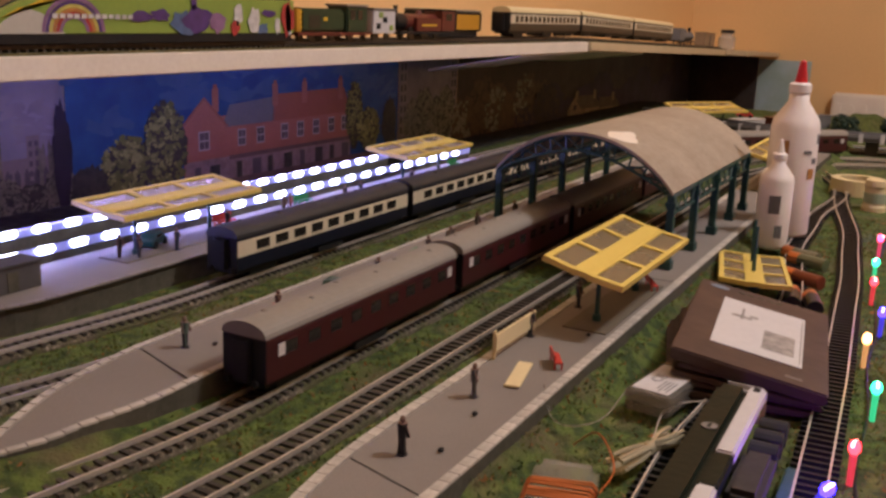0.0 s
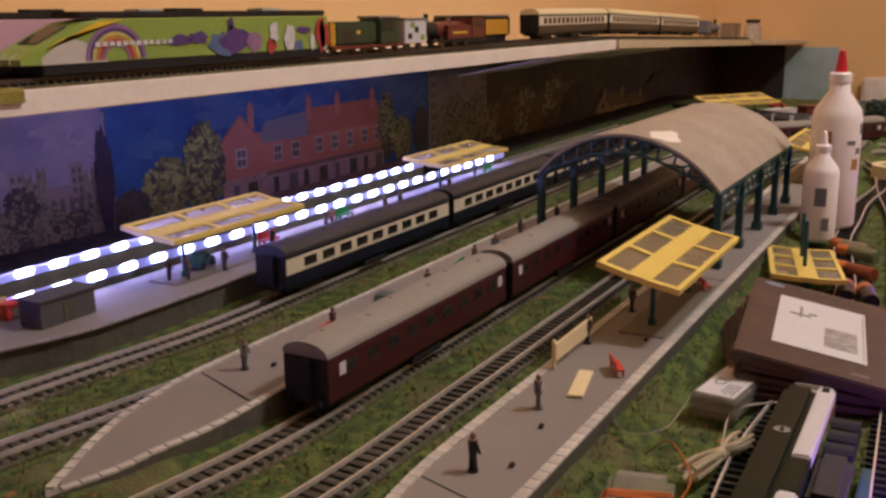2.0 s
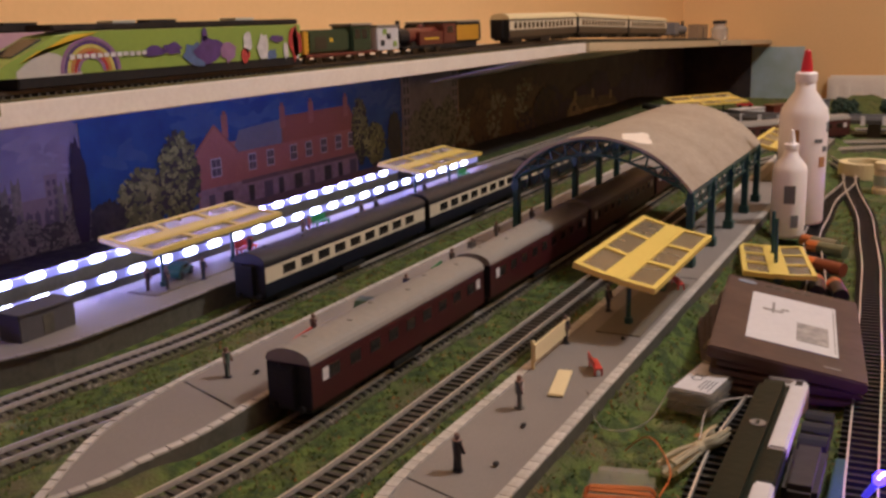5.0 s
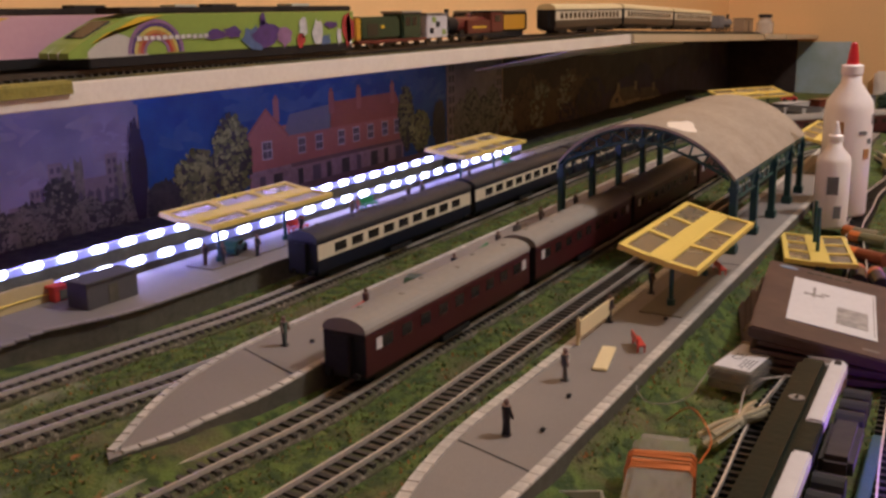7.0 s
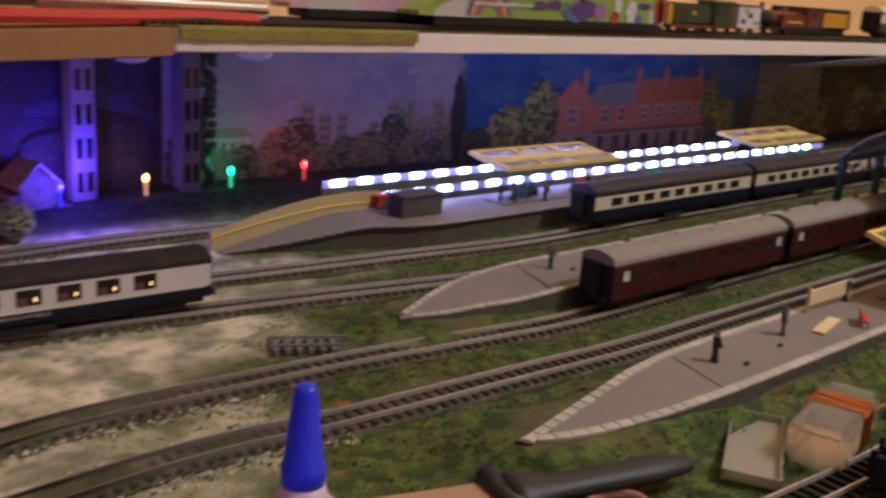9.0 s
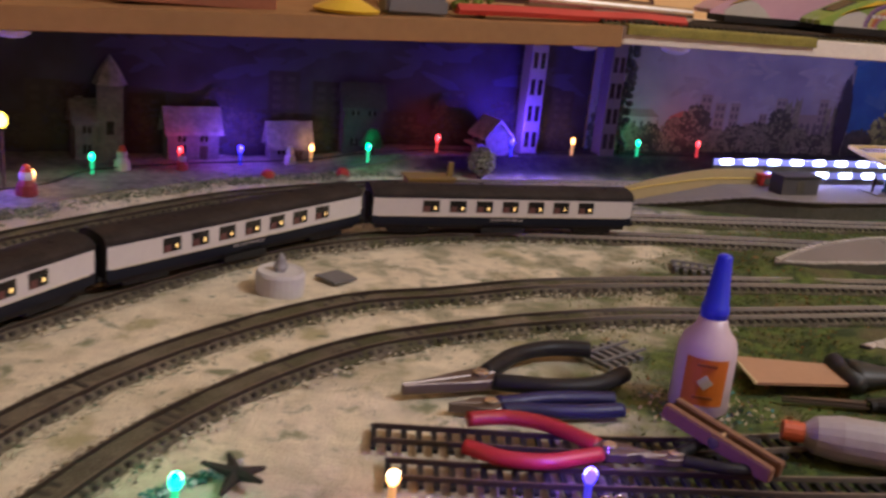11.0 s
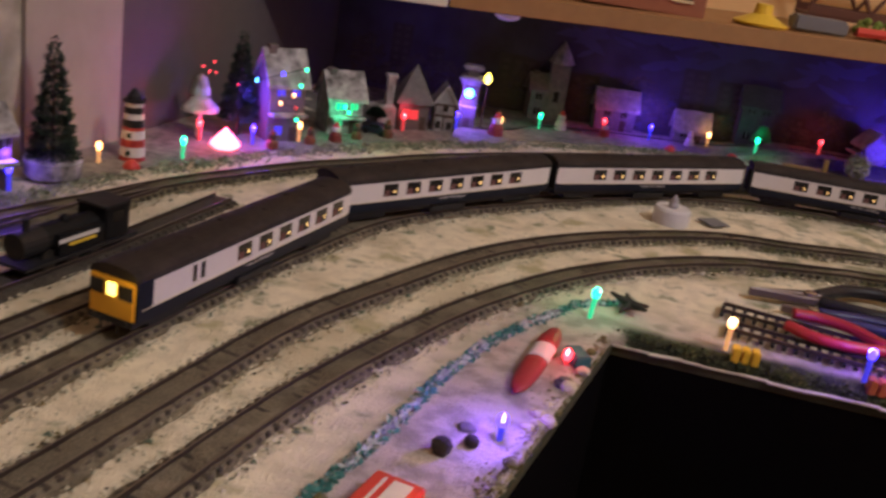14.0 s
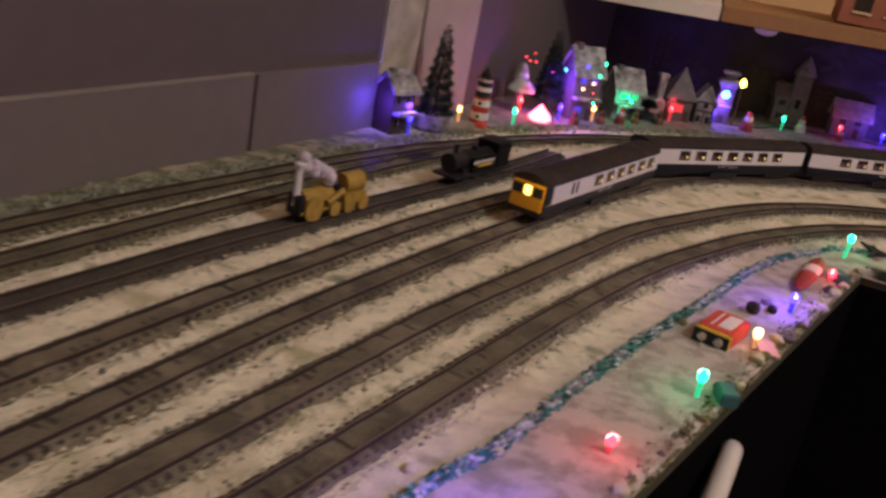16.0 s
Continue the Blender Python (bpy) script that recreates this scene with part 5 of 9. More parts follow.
def hut(at, size, material, label, turn=0.0):
    top = thing("platform_hut", at, label, "hut", turn=turn)
    x, y, z = size
    part("hut_body", boxm(-x / 2, x / 2, -y / 2, y / 2, 0, z, bevel=0.0006), material, top)
    part("roof", boxm(-x / 2 - 0.002, x / 2 + 0.002, -y / 2 - 0.002, y / 2 + 0.002, z, z + 0.002, bevel=0.0005), material, top)
    part("door", boxm(-0.005, 0.005, -y / 2 - 0.0006, -y / 2 + 0.001, 0.001, z * 0.8), M_PLATSIDE, top)
    return top


M_DARKGREY = mat("dark_grey_plastic", (0.075, 0.07, 0.072), (0.055, 0.05, 0.052), 0.75)
hut((0.082, 0.412, 0.022), (0.054, 0.024, 0.021), M_DARKGREY, "plain dark grey hut on the back platform", 0)
M_RED = mat("red_plastic", (0.55, 0.05, 0.035), (0.45, 0.04, 0.03), 0.45)
hut((0.068, 0.447, 0.022), (0.02, 0.008, 0.012), M_RED, "small red box by the strip light", 0)


# ---- benches, figures, luggage ----
def bench(at, turn, material, label):
    top = thing("bench", at, label, "bench", "benches", turn)
    part("seat", boxm(-0.014, 0.014, -0.004, 0.003, 0.0055, 0.0068), material, top)
    part("backrest", boxm(-0.014, 0.014, 0.003, 0.0042, 0.007, 0.0135), material, top)
    for x in (-0.012, 0.012):
        bm = boxm(x - 0.0008, x + 0.0008, -0.004, -0.0026, 0, 0.0055)
        box(bm, x - 0.0008, x + 0.0008, 0.0022, 0.0036, 0, 0.0055)
        part("leg", bm, material, top)
    return top


M_GREENPL = mat("green_plastic", (0.02, 0.22, 0.07), (0.02, 0.17, 0.06), 0.45)
bench((0.128, 0.184, 0.0226), 8, M_RED, "red platform bench on the island platform")
bench((0.345, 0.186, 0.0226), 10, M_GREENPL, "green platform bench on the island platform")
bench((0.362, 0.425, 0.0226), 0, M_RED, "red bench on the strip-lit platform")
bench((0.505, 0.428, 0.0226), 0, M_GREENPL, "green bench on the strip-lit platform")
bench((0.875, 0.42, 0.0226), 0, M_GREENPL, "dark green bench on the strip-lit platform")
bench(pose(0.17, -0.022, 0.0226, 0, 0, 30) @ Matrix.Scale(0.75, 4), 0, M_RED, "red bench standing askew on the front platform")
bench(pose(0.395, -0.022, 0.0226, 0, 0, 30) @ Matrix.Scale(0.8, 4), 0, M_RED, "red bench below the yellow canopy")


def figure(at, turn, colour, legs, skin=(0.2, 0.12, 0.09), scale=1.0, arm=True):
    """A painted model figure, as one plain mesh on a small disc."""
    bm = bmesh.new()
    for s in (-1, 1):
        tube(bm, (0.0012 * s, 0.0006 * s, 0.0004), (0.001 * s, 0, 0.0105), 0.0013, 0.0015, 7)
    n0 = len(bm.faces)
    tube(bm, (0, 0, 0.0095), (0, 0, 0.0178), 0.0023, 0.0028, 9)
    for s in (-1, 1):
        tube(bm, (0.0029 * s, 0, 0.0172), (0.0036 * s, -0.002 if arm else 0.0004, 0.0105), 0.001, 0.0009, 6)
    n1 = len(bm.faces)
    ball(bm, (0, 0, 0.0199), 0.0016, sz=1.2, seg=8)
    tube(bm, (0, 0, 0.0174), (0, 0, 0.019), 0.0009, seg=6)
    bm.faces.ensure_lookup_table()
    for i, f in enumerate(bm.faces):
        f.material_index = 0 if i < n0 else 1 if i < n1 else 2
    tube(bm, (0, 0, 0), (0, 0, 0.0005), 0.0032, seg=10)
    bmesh.ops.scale(bm, vec=(scale,) * 3, verts=bm.verts)
    ms = [mat("figure_paint", c, tuple(v * 0.8 for v in c), 0.6, bump=0.0) for c in (legs, colour, skin)]
    ob = part("figurine", bm, ms)
    ob.matrix_world = pose(*at, 0, 0, turn)
    return tagged(ob, "small painted model figure standing on a platform", "figurine", "platform figures")


DK, NV, BR, WH, GR = (0.02, 0.02, 0.022), (0.02, 0.028, 0.06), (0.1, 0.06, 0.04), (0.5, 0.45, 0.42), (0.1, 0.1, 0.09)
for x, y, turn, top_c, leg_c in (
    (-0.002, -0.003, 60, DK, DK), (0.09, 0.0, 20, WH, GR), (0.061, 0.204, 0, (0.1, 0.14, 0.11), DK), (0.148, 0.192, 40, (0.3, 0.22, 0.24), BR),
    (0.277, 0.184, 80, NV, NV), (0.375, 0.189, 10, (0.13, 0.1, 0.08), DK), (0.424, 0.191, 130, (0.2, 0.2, 0.17), GR), (0.503, 0.2, 0, WH, GR), (0.528, 0.183, 0, WH, NV),
    (0.591, 0.195, 0, GR, DK), (0.207, 0.415, 0, DK, BR), (0.218, 0.402, 30, BR, DK), (0.259, 0.395, 0, NV, DK), (0.449, 0.414, 0, BR, DK), (0.466, 0.418, 0, (0.4, 0.1, 0.1), DK),
    (0.552, 0.401, 0, NV, DK), (0.585, 0.4, 60, DK, GR), (0.352, 0.413, 0, DK, DK), (0.708, 0.398, 0, DK, DK), (0.305, 0.012, 0, DK, DK), (0.216, 0.016, 0, DK, DK), (0.42, -0.004, 0, BR, DK)):
    figure((x, y, 0.0226), turn, top_c, leg_c)


def toy_car(at, turn, colour, label):
    top = thing("toy_car", at, label, "toy car", turn=turn)
    m = mat("car_paint", colour, tuple(c * 0.8 for c in colour), 0.35, bump=0.02)
    side = [(-0.0175, 0.003), (0.0175, 0.003), (0.018, 0.0075), (0.0105, 0.0092), (0.006, 0.0138), (-0.0085, 0.0138), (-0.013, 0.0095), (-0.018, 0.008)]
    bm = along_x(bmesh.new(), side, -0.0075, 0.0075)
    bmesh.ops.bevel(bm, geom=list(bm.edges), offset=0.0006, segments=1, affect="EDGES")
    part("body", bm, m, top)
    part("windows", boxm(-0.0077, 0.0077, -0.0072, 0.0055, 0.0096, 0.0128), M_PANE, top)
    for y in (-0.011, 0.011):
        for x in (-0.0072, 0.0072):
            part("wheel", tube(bmesh.new(), (x - 0.0012, y, 0.0036), (x + 0.0012, y, 0.0036), 0.0036, seg=12), M_BLACK, top)
    return top


toy_car((0.222, 0.191, 0.0225), -75, (0.02, 0.055, 0.03), "dark green model car parked on the island platform")
toy_car((0.258, 0.424, 0.0225), -70, (0.02, 0.13, 0.12), "teal model car beside the strip-lit canopy post")


def hoarding():
    top = thing("hoarding", (0.188, 0.016, 0.0225), "cream hoarding board on posts at the platform edge", "sign board")
    part("board", boxm(-0.034, 0.034, -0.0009, 0.0009, 0.006, 0.0185, bevel=0.0004), M_CREAM, top)
    for x in (-0.031, 0.031):
        part("post", boxm(x - 0.0012, x + 0.0012, 0.0009, 0.0027, 0, 0.02), M_BLACK if x > 0 else M_CREAM, top)


hoarding()
tagged(part("fallen_sign", boxm(-0.023, 0.023, -0.005, 0.005, 0, 0.0016, bevel=0.0006, m=pose(0.138, -0.009, 0.0225, 0, 0, 12)), M_CREAM), "cream sign board lying flat on the platform", "sign board")
for x, y in ((0.012, -0.019), (0.065, -0.013), (0.24, -0.02), (0.075, 0.19), (0.17, 0.176), (0.118, 0.013), (0.255, 0.178)):
    bm = bmesh.new()
    bmesh.ops.create_icosphere(bm, subdivisions=1, radius=0.0021)
    bmesh.ops.scale(bm, vec=(1.3, 0.9, 0.7), verts=bm.verts)
    ob = part("debris_crumb", bm, M_BLACK)
    ob.location = (x, y, 0.0237)
    tagged(ob, "dark crumb of scenic material lying on the platform", "debris", "crumbs")



# ---- stock on the shelf ----
SZ = 0.203
M_SHELFFELT = mat("shelf_felt", (0.13, 0.105, 0.035), (0.05, 0.045, 0.02), 0.95, grain=240, stain=30, amount=0.9, bump=0.4)
def on_far(x, y):
    return FAR @ pose(x - 1.423, y, 0)


for y, far in ((0.446, False), (0.5, False), (0.446, True), (0.5, True)):
    a, b = (1.424, 2.68) if far else (-0.2, 1.421)
    top = thing("shelf_track", on_far(0, y) if far else (0, y, SZ), "track laid along the shelf on green felt", "railway track", "shelf tracks")
    part("felt", boxm(a, b, -0.02, 0.02, 0.0, 0.0022), M_SHELFFELT, top)
    sl = bmesh.new()
    for k in range(int((b - a - 0.004) / 0.0085)):
        box(sl, a + 0.001 + 0.0085 * k, a + 0.0042 + 0.0085 * k, -0.0155, 0.0155, 0.0022, 0.0044)
    tagged(part("sleeper_bed", sl, M_SLEEPER, top), kind="stuff")
    for s in (-0.0083, 0.0083):
        part("rail", boxm(a, b, s - 0.0007, s + 0.0007, 0.0044, 0.0075), M_SHELFRAIL, top)

M_LIME = mat("lime_paint", (0.26, 0.36, 0.07), (0.2, 0.29, 0.055), 0.35, bump=0.02)
M_PINK = mat("pink_paint", (0.6, 0.36, 0.42), (0.52, 0.3, 0.36), 0.35, bump=0.02)
M_SILVER = mat("silver_paint", (0.5, 0.55, 0.52), (0.4, 0.45, 0.42), 0.3, 0.3, bump=0.02)
M_NOSE = mat("yellow_nose", (0.75, 0.5, 0.04), (0.68, 0.44, 0.04), 0.35, bump=0.02)
M_LOCOGREEN = mat("loco_green", (0.028, 0.055, 0.026), (0.022, 0.042, 0.02), 0.4)
M_TANKRED = mat("loco_maroon", (0.14, 0.027, 0.02), (0.1, 0.02, 0.016), 0.35)
M_AMBER = mat("amber_paint", (0.6, 0.3, 0.03), (0.5, 0.25, 0.03), 0.4)
M_CHOC = mat("chocolate_paint", (0.035, 0.028, 0.02), (0.028, 0.022, 0.016), 0.35)
DECO = [mat("decal_" + n, c, tuple(v * 0.6 for v in c), 0.35, grain=130, stain=60, amount=0.9, bump=0.0) for n, c in (("purple", (0.1, 0.05, 0.2)), ("white", (0.7, 0.68, 0.66)), ("red", (0.45, 0.05, 0.05)), ("orange", (0.55, 0.24, 0.07)), ("yellow", (0.62, 0.55, 0.14)), ("blue", (0.1, 0.16, 0.3)), ("violet", (0.3, 0.16, 0.3)))]


def wheels(top, xs, r=0.006, z0=0.0075):
    for x in xs:
        for y in (-0.0085, 0.0085):
            part("wheel", tube(bmesh.new(), (x, y - 0.0012, z0 + r), (x, y + 0.0012, z0 + r), r, seg=14), M_WHEEL, top)


def express_car(at, paint, label, decals):
    """A streamlined power car, its nose towards minus x."""
    top = thing("express_power_car", at, label, "locomotive")
    L, w = 0.4, 0.0185
    prof = [(0.0, 0.0175), (0.0, 0.022), (0.012, 0.029), (0.06, 0.049), (0.085, 0.052), (L, 0.052), (L, 0.0175)]
    bm = bmesh.new()
    rings = []
    for y, k in ((-w, 0.985), (-w * 0.96, 1.0), (w * 0.96, 1.0), (w, 0.985)):
        rings.append([bm.verts.new((x + (0.02 * (1 - x / 0.1) if abs(y) == w and x < 0.1 else 0), y, 0.0175 + (z - 0.0175) * k)) for x, z in prof])
    n = len(prof)
    for a, b in zip(rings, rings[1:]):
        for i in range(n):
            bm.faces.new((a[i], a[(i + 1) % n], b[(i + 1) % n], b[i]))
    bm.faces.new(rings[0])
    bm.faces.new(rings[-1][::-1])
    bmesh.ops.recalc_face_normals(bm, faces=bm.faces)
    part("body", bm, paint, top)
    part("roof", boxm(0.06, L, -w * 0.9, w * 0.9, 0.0522, 0.058, bevel=0.0015), M_ROOFDARK, top)
    nose = bmesh.new()
    outline = [(-0.001, 0.0172), (-0.001, 0.0222), (0.012, 0.0288), (0.034, 0.0375), (0.052, 0.034), (0.068, 0.027), (0.082, 0.0172)]
    for y0, y1 in ((-w - 0.0003, -w * 0.3), (w * 0.3, w + 0.0003)):
        a, b = ([nose.verts.new((x + (0.02 * (1 - x / 0.1) if abs(y) > w * 0.9 else 0), y, z)) for x, z in outline] for y in (y0, y1))
        for i in range(len(outline)):
            j = (i + 1) % len(outline)
            nose.faces.new((a[i], a[j], b[j], b[i]))
        nose.faces.new(a[::-1])
        nose.faces.new(b)
    bmesh.ops.recalc_face_normals(nose, faces=nose.faces)
    part("nose_panel", nose, mat("nose_grey", (0.52, 0.5, 0.44), (0.42, 0.4, 0.34), 0.35, bump=0.0), top)
    bm = bmesh.new()
    bm.faces.new([bm.verts.new((x, -w - 0.0006, z)) for x, z in ((0.022, 0.0285), (0.04, 0.0372), (0.058, 0.04), (0.105, 0.0508), (0.075, 0.0495))])
    part("yellow_flash", bm, M_NOSE, top)
    part("windscreen", boxm(-0.017, 0.017, -w * 0.62, w * 0.62, -0.001, 0.0011, bevel=0.0005, m=pose(0.037, 0, 0.0396, 0, -23.6, 0)), M_PANE, top)
    part("skirt", boxm(0.02, L - 0.002, -w * 0.97, w * 0.97, 0.0085, 0.0178, bevel=0.001), M_BLACK, top)
    part("pantograph_well", boxm(0.18, 0.215, -0.008, 0.008, 0.058, 0.0605), M_BLACK, top)
    part("roof_vent", boxm(0.3, 0.33, -0.01, 0.01, 0.058, 0.0605), M_SILVER, top)
    wheels(top, (0.05, 0.085, L - 0.085, L - 0.05))
    if decals:
        def blob(name, cx, cz, rx, rz, m, layer):
            bm = bmesh.new()
            rng = random.Random(int(cx * 9999))
            vs = []
            for i in range(14):
                a = 2 * math.pi * i / 14
                k = 1 + rng.uniform(-0.28, 0.2)
                vs.append(bm.verts.new((cx + rx * k * math.cos(a), -w - 0.0004 - 0.0001 * layer, cz + rz * k * math.sin(a))))
            bm.faces.new(vs)
            part(name, bm, m, top)
        for r0, r1, m in ((0.0215, 0.024, 6), (0.019, 0.0212, 0), (0.0165, 0.0187, 4), (0.014, 0.0162, 3), (0.0115, 0.0137, 2), (0.009, 0.0112, 6)):
            bm = bmesh.new()
            for i in range(20):
                q = [(0.095 + r * 1.4 * math.cos(a), -w - 0.0005, 0.0185 + r * 1.22 * math.sin(a)) for r, a in ((r0, math.pi * i / 20), (r1, math.pi * i / 20), (r1, math.pi * (i + 1) / 20), (r0, math.pi * (i + 1) / 20))]
                box_vs = [bm.verts.new(c) for c in q]
                bm.faces.new(box_vs[::-1])
            bmesh.ops.remove_doubles(bm, verts=bm.verts, dist=0.00001)
            part("rainbow_band", bm, DECO[m], top)
        for k in range(12):
            part("lettering_bar", boxm(0.072 + 0.0075 * k, 0.0775 + 0.0075 * k, -w - 0.0014, -w - 0.0009, 0.0295 + 0.0003 * (k % 3), 0.0335), DECO[1], top)
        for cx, cz, rx, rz, m in ((0.17, 0.032, 0.016, 0.005, 0), (0.195, 0.034, 0.013, 0.006, 0), (0.225, 0.026, 0.016, 0.012, 5), (0.245, 0.03, 0.022, 0.013, 0), (0.24, 0.045, 0.004, 0.007, 0), (0.275, 0.027, 0.012, 0.01, 6), (0.3, 0.024, 0.008, 0.008, 2),
                                  (0.305, 0.036, 0.007, 0.012, 1), (0.33, 0.03, 0.009, 0.014, 1), (0.345, 0.022, 0.01, 0.006, 5), (0.355, 0.038, 0.012, 0.004, 0), (0.37, 0.025, 0.005, 0.009, 1), (0.388, 0.032, 0.011, 0.019, 2), (0.389, 0.03, 0.006, 0.016, 1)):
            blob("picture_decal", cx, cz, rx, rz, DECO[m], int(cx * 60) % 4 + 7)
    return top


express_car((0.085, 0.446, SZ), M_LIME, "lime green streamlined power car with rainbow artwork", True)
express_car((-0.03, 0.5, SZ), M_PINK, "pink streamlined power car with yellow nose", False)


def shunter(at):
    top = thing("shunting_locomotive", at, "dark green diesel shunter with wasp-striped end", "locomotive")
    part("body", boxm(0.012, 0.1, -0.0125, 0.0125, 0.018, 0.045, bevel=0.003), M_LOCOGREEN, top)
    part("cab", boxm(0.1, 0.145, -0.016, 0.016, 0.017, 0.048, bevel=0.002), M_LOCOGREEN, top)
    part("cab_roof", boxm(0.098, 0.147, -0.0165, 0.0165, 0.048, 0.051, bevel=0.001), M_ROOFGREY, top)
    for x in (0.106, 0.122):
        part("cab_window", boxm(x, x + 0.011, -0.0165, 0.0165, 0.033, 0.044), M_PANE, top)
    part("running_plate", boxm(0.0, 0.155, -0.0165, 0.0165, 0.0145, 0.0178), M_TANKRED, top)
    part("radiator_end", boxm(0.002, 0.012, -0.0125, 0.0125, 0.018, 0.044, bevel=0.001), M_AMBER, top)
    for k in range(4):
        part("wasp_stripe", boxm(0.0085, 0.0115, -0.0129, -0.012, 0.0225 + 0.0055 * k, 0.0248 + 0.0055 * k), M_NOSE, top)
    part("crest", boxm(0.055, 0.062, -0.0129, -0.012, 0.031, 0.035), M_NOSE, top)
    part("louvre", boxm(0.025, 0.048, -0.0128, -0.012, 0.023, 0.037), M_CHOC, top)
    wheels(top, (0.035, 0.075, 0.115), 0.0075)
    part("coupling_rod", boxm(0.033, 0.117, -0.0115, -0.0105, 0.0135, 0.0155), M_TANKRED, top)


shunter((0.497, 0.446, SZ))


def tank_engine(at, length, paint, label, name="tank_locomotive"):
    top = thing(name, at, label, "locomotive")
    part("boiler", tube(bmesh.new(), (0.012, 0, 0.0315), (length * 0.7, 0, 0.0315), 0.0105, seg=18), paint, top)
    part("smokebox", tube(bmesh.new(), (0.004, 0, 0.0315), (0.03, 0, 0.0315), 0.0112, seg=18), M_BLACK, top)
    part("side_tank", boxm(length * 0.28, length * 0.68, -0.0155, -0.0095, 0.019, 0.037, bevel=0.0008), paint, top)
    part("side_tank", boxm(length * 0.28, length * 0.68, 0.0095, 0.0155, 0.019, 0.037, bevel=0.0008), paint, top)
    part("cab", boxm(length * 0.69, length * 0.92, -0.0155, 0.0155, 0.019, 0.047, bevel=0.001), paint, top)
    part("cab_window", boxm(length * 0.76, length * 0.86, -0.016, 0.016, 0.034, 0.043), M_PANE, top)
    part("cab_roof", boxm(length * 0.67, length * 0.94, -0.0165, 0.0165, 0.047, 0.0495, bevel=0.001), M_BLACK, top)
    part("chimney", lathe(bmesh.new(), [(0.0032, 0.041), (0.0028, 0.046), (0.003, 0.051), (0.0038, 0.0525)], 12, pose(0.016, 0, 0)), M_BLACK, top)
    bm = bmesh.new()
    ball(bm, (length * 0.45, 0, 0.042), 0.005, seg=12)
    part("dome", bm, paint, top)
    part("running_plate", boxm(0, length, -0.0165, 0.0165, 0.0155, 0.0185), M_BLACK, top)
    part("lettering_bar", boxm(length * 0.36, length * 0.6, -0.0159, -0.0154, 0.026, 0.0285), M_NOSE, top)
    wheels(top, (length * 0.25, length * 0.45, length * 0.65), 0.0085)
    return top


tank_engine((0.72, 0.446, SZ), 0.175, M_TANKRED, "maroon side-tank steam locomotive with black smokebox")


def small_wagon(at):
    top = thing("box_van", at, "small white and green box van with dark patches", "wagon")
    part("body", boxm(0, 0.055, -0.015, 0.015, 0.016, 0.045, bevel=0.001), M_CARD, top)
    for x, z, m in ((0.008, 0.022, M_BLACK), (0.024, 0.03, M_BLACK), (0.04, 0.02, M_LIME), (0.014, 0.036, M_LIME)):
        part("painted_patch", boxm(x, x + 0.009, -0.0156, -0.0148, z, z + 0.007), m, top)
    part("roof", boxm(-0.001, 0.056, -0.016, 0.016, 0.045, 0.048, bevel=0.001), M_ROOFGREY, top)
    wheels(top, (0.012, 0.043))


small_wagon((0.657, 0.446, SZ))


def diesel(at):
    top = thing("diesel_locomotive", at, "amber and blue diesel locomotive", "locomotive")
    part("body", boxm(0.0, 0.2, -0.0165, 0.0165, 0.017, 0.047, bevel=0.002), M_BLACK, top)
    part("cab_front", boxm(-0.003, 0.018, -0.0167, 0.0167, 0.018, 0.036, bevel=0.002), M_AMBER, top)
    part("side_panel", boxm(0.11, 0.19, -0.0169, -0.016, 0.02, 0.043), M_AMBER, top)
    part("windscreen", boxm(-0.0015, 0.004, -0.013, 0.013, 0.036, 0.0445), M_PANE, top)
    part("roof", boxm(0.0, 0.2, -0.0155, 0.0155, 0.047, 0.05, bevel=0.001), M_ROOFGREY, top)
    part("underframe", boxm(0.01, 0.19, -0.013, 0.013, 0.009, 0.017), M_BLACK, top)
    wheels(top, (0.03, 0.05, 0.15, 0.17))


diesel((0.86, 0.49, SZ))
CREAMCOACH = make_coach("chocolate_coach", "chocolate and cream passenger coach on the shelf", 0.325, [M_CHOC, M_IVORY, M_CREAM, M_CHOC], [(-0.84 + 0.12 * k, 0.012) for k in range(15)], group="chocolate coaches", wz=(0.034, 0.0425))
for k in range(3):
    x = 1.075 + 0.1625 + 0.338 * k
    m = pose(x, 0.446, SZ + 0.001) if k == 0 else on_far(x, 0.446) @ pose(0, 0, 0.001)
    CREAMCOACH.matrix_basis = m if k == 0 else CREAMCOACH.matrix_basis
    if k:
        copy_thing(CREAMCOACH, m)
M_CARDBOARDISH = mat("van_tan", (0.3, 0.2, 0.12), (0.22, 0.15, 0.09), 0.6)
small = hut(on_far(2.5, 0.446) @ pose(0, 0, 0.0075), (0.12, 0.03, 0.036), M_CARDBOARDISH, "brown van standing at the end of the shelf")
small.name = "brown_van"
small["category"] = "wagon"

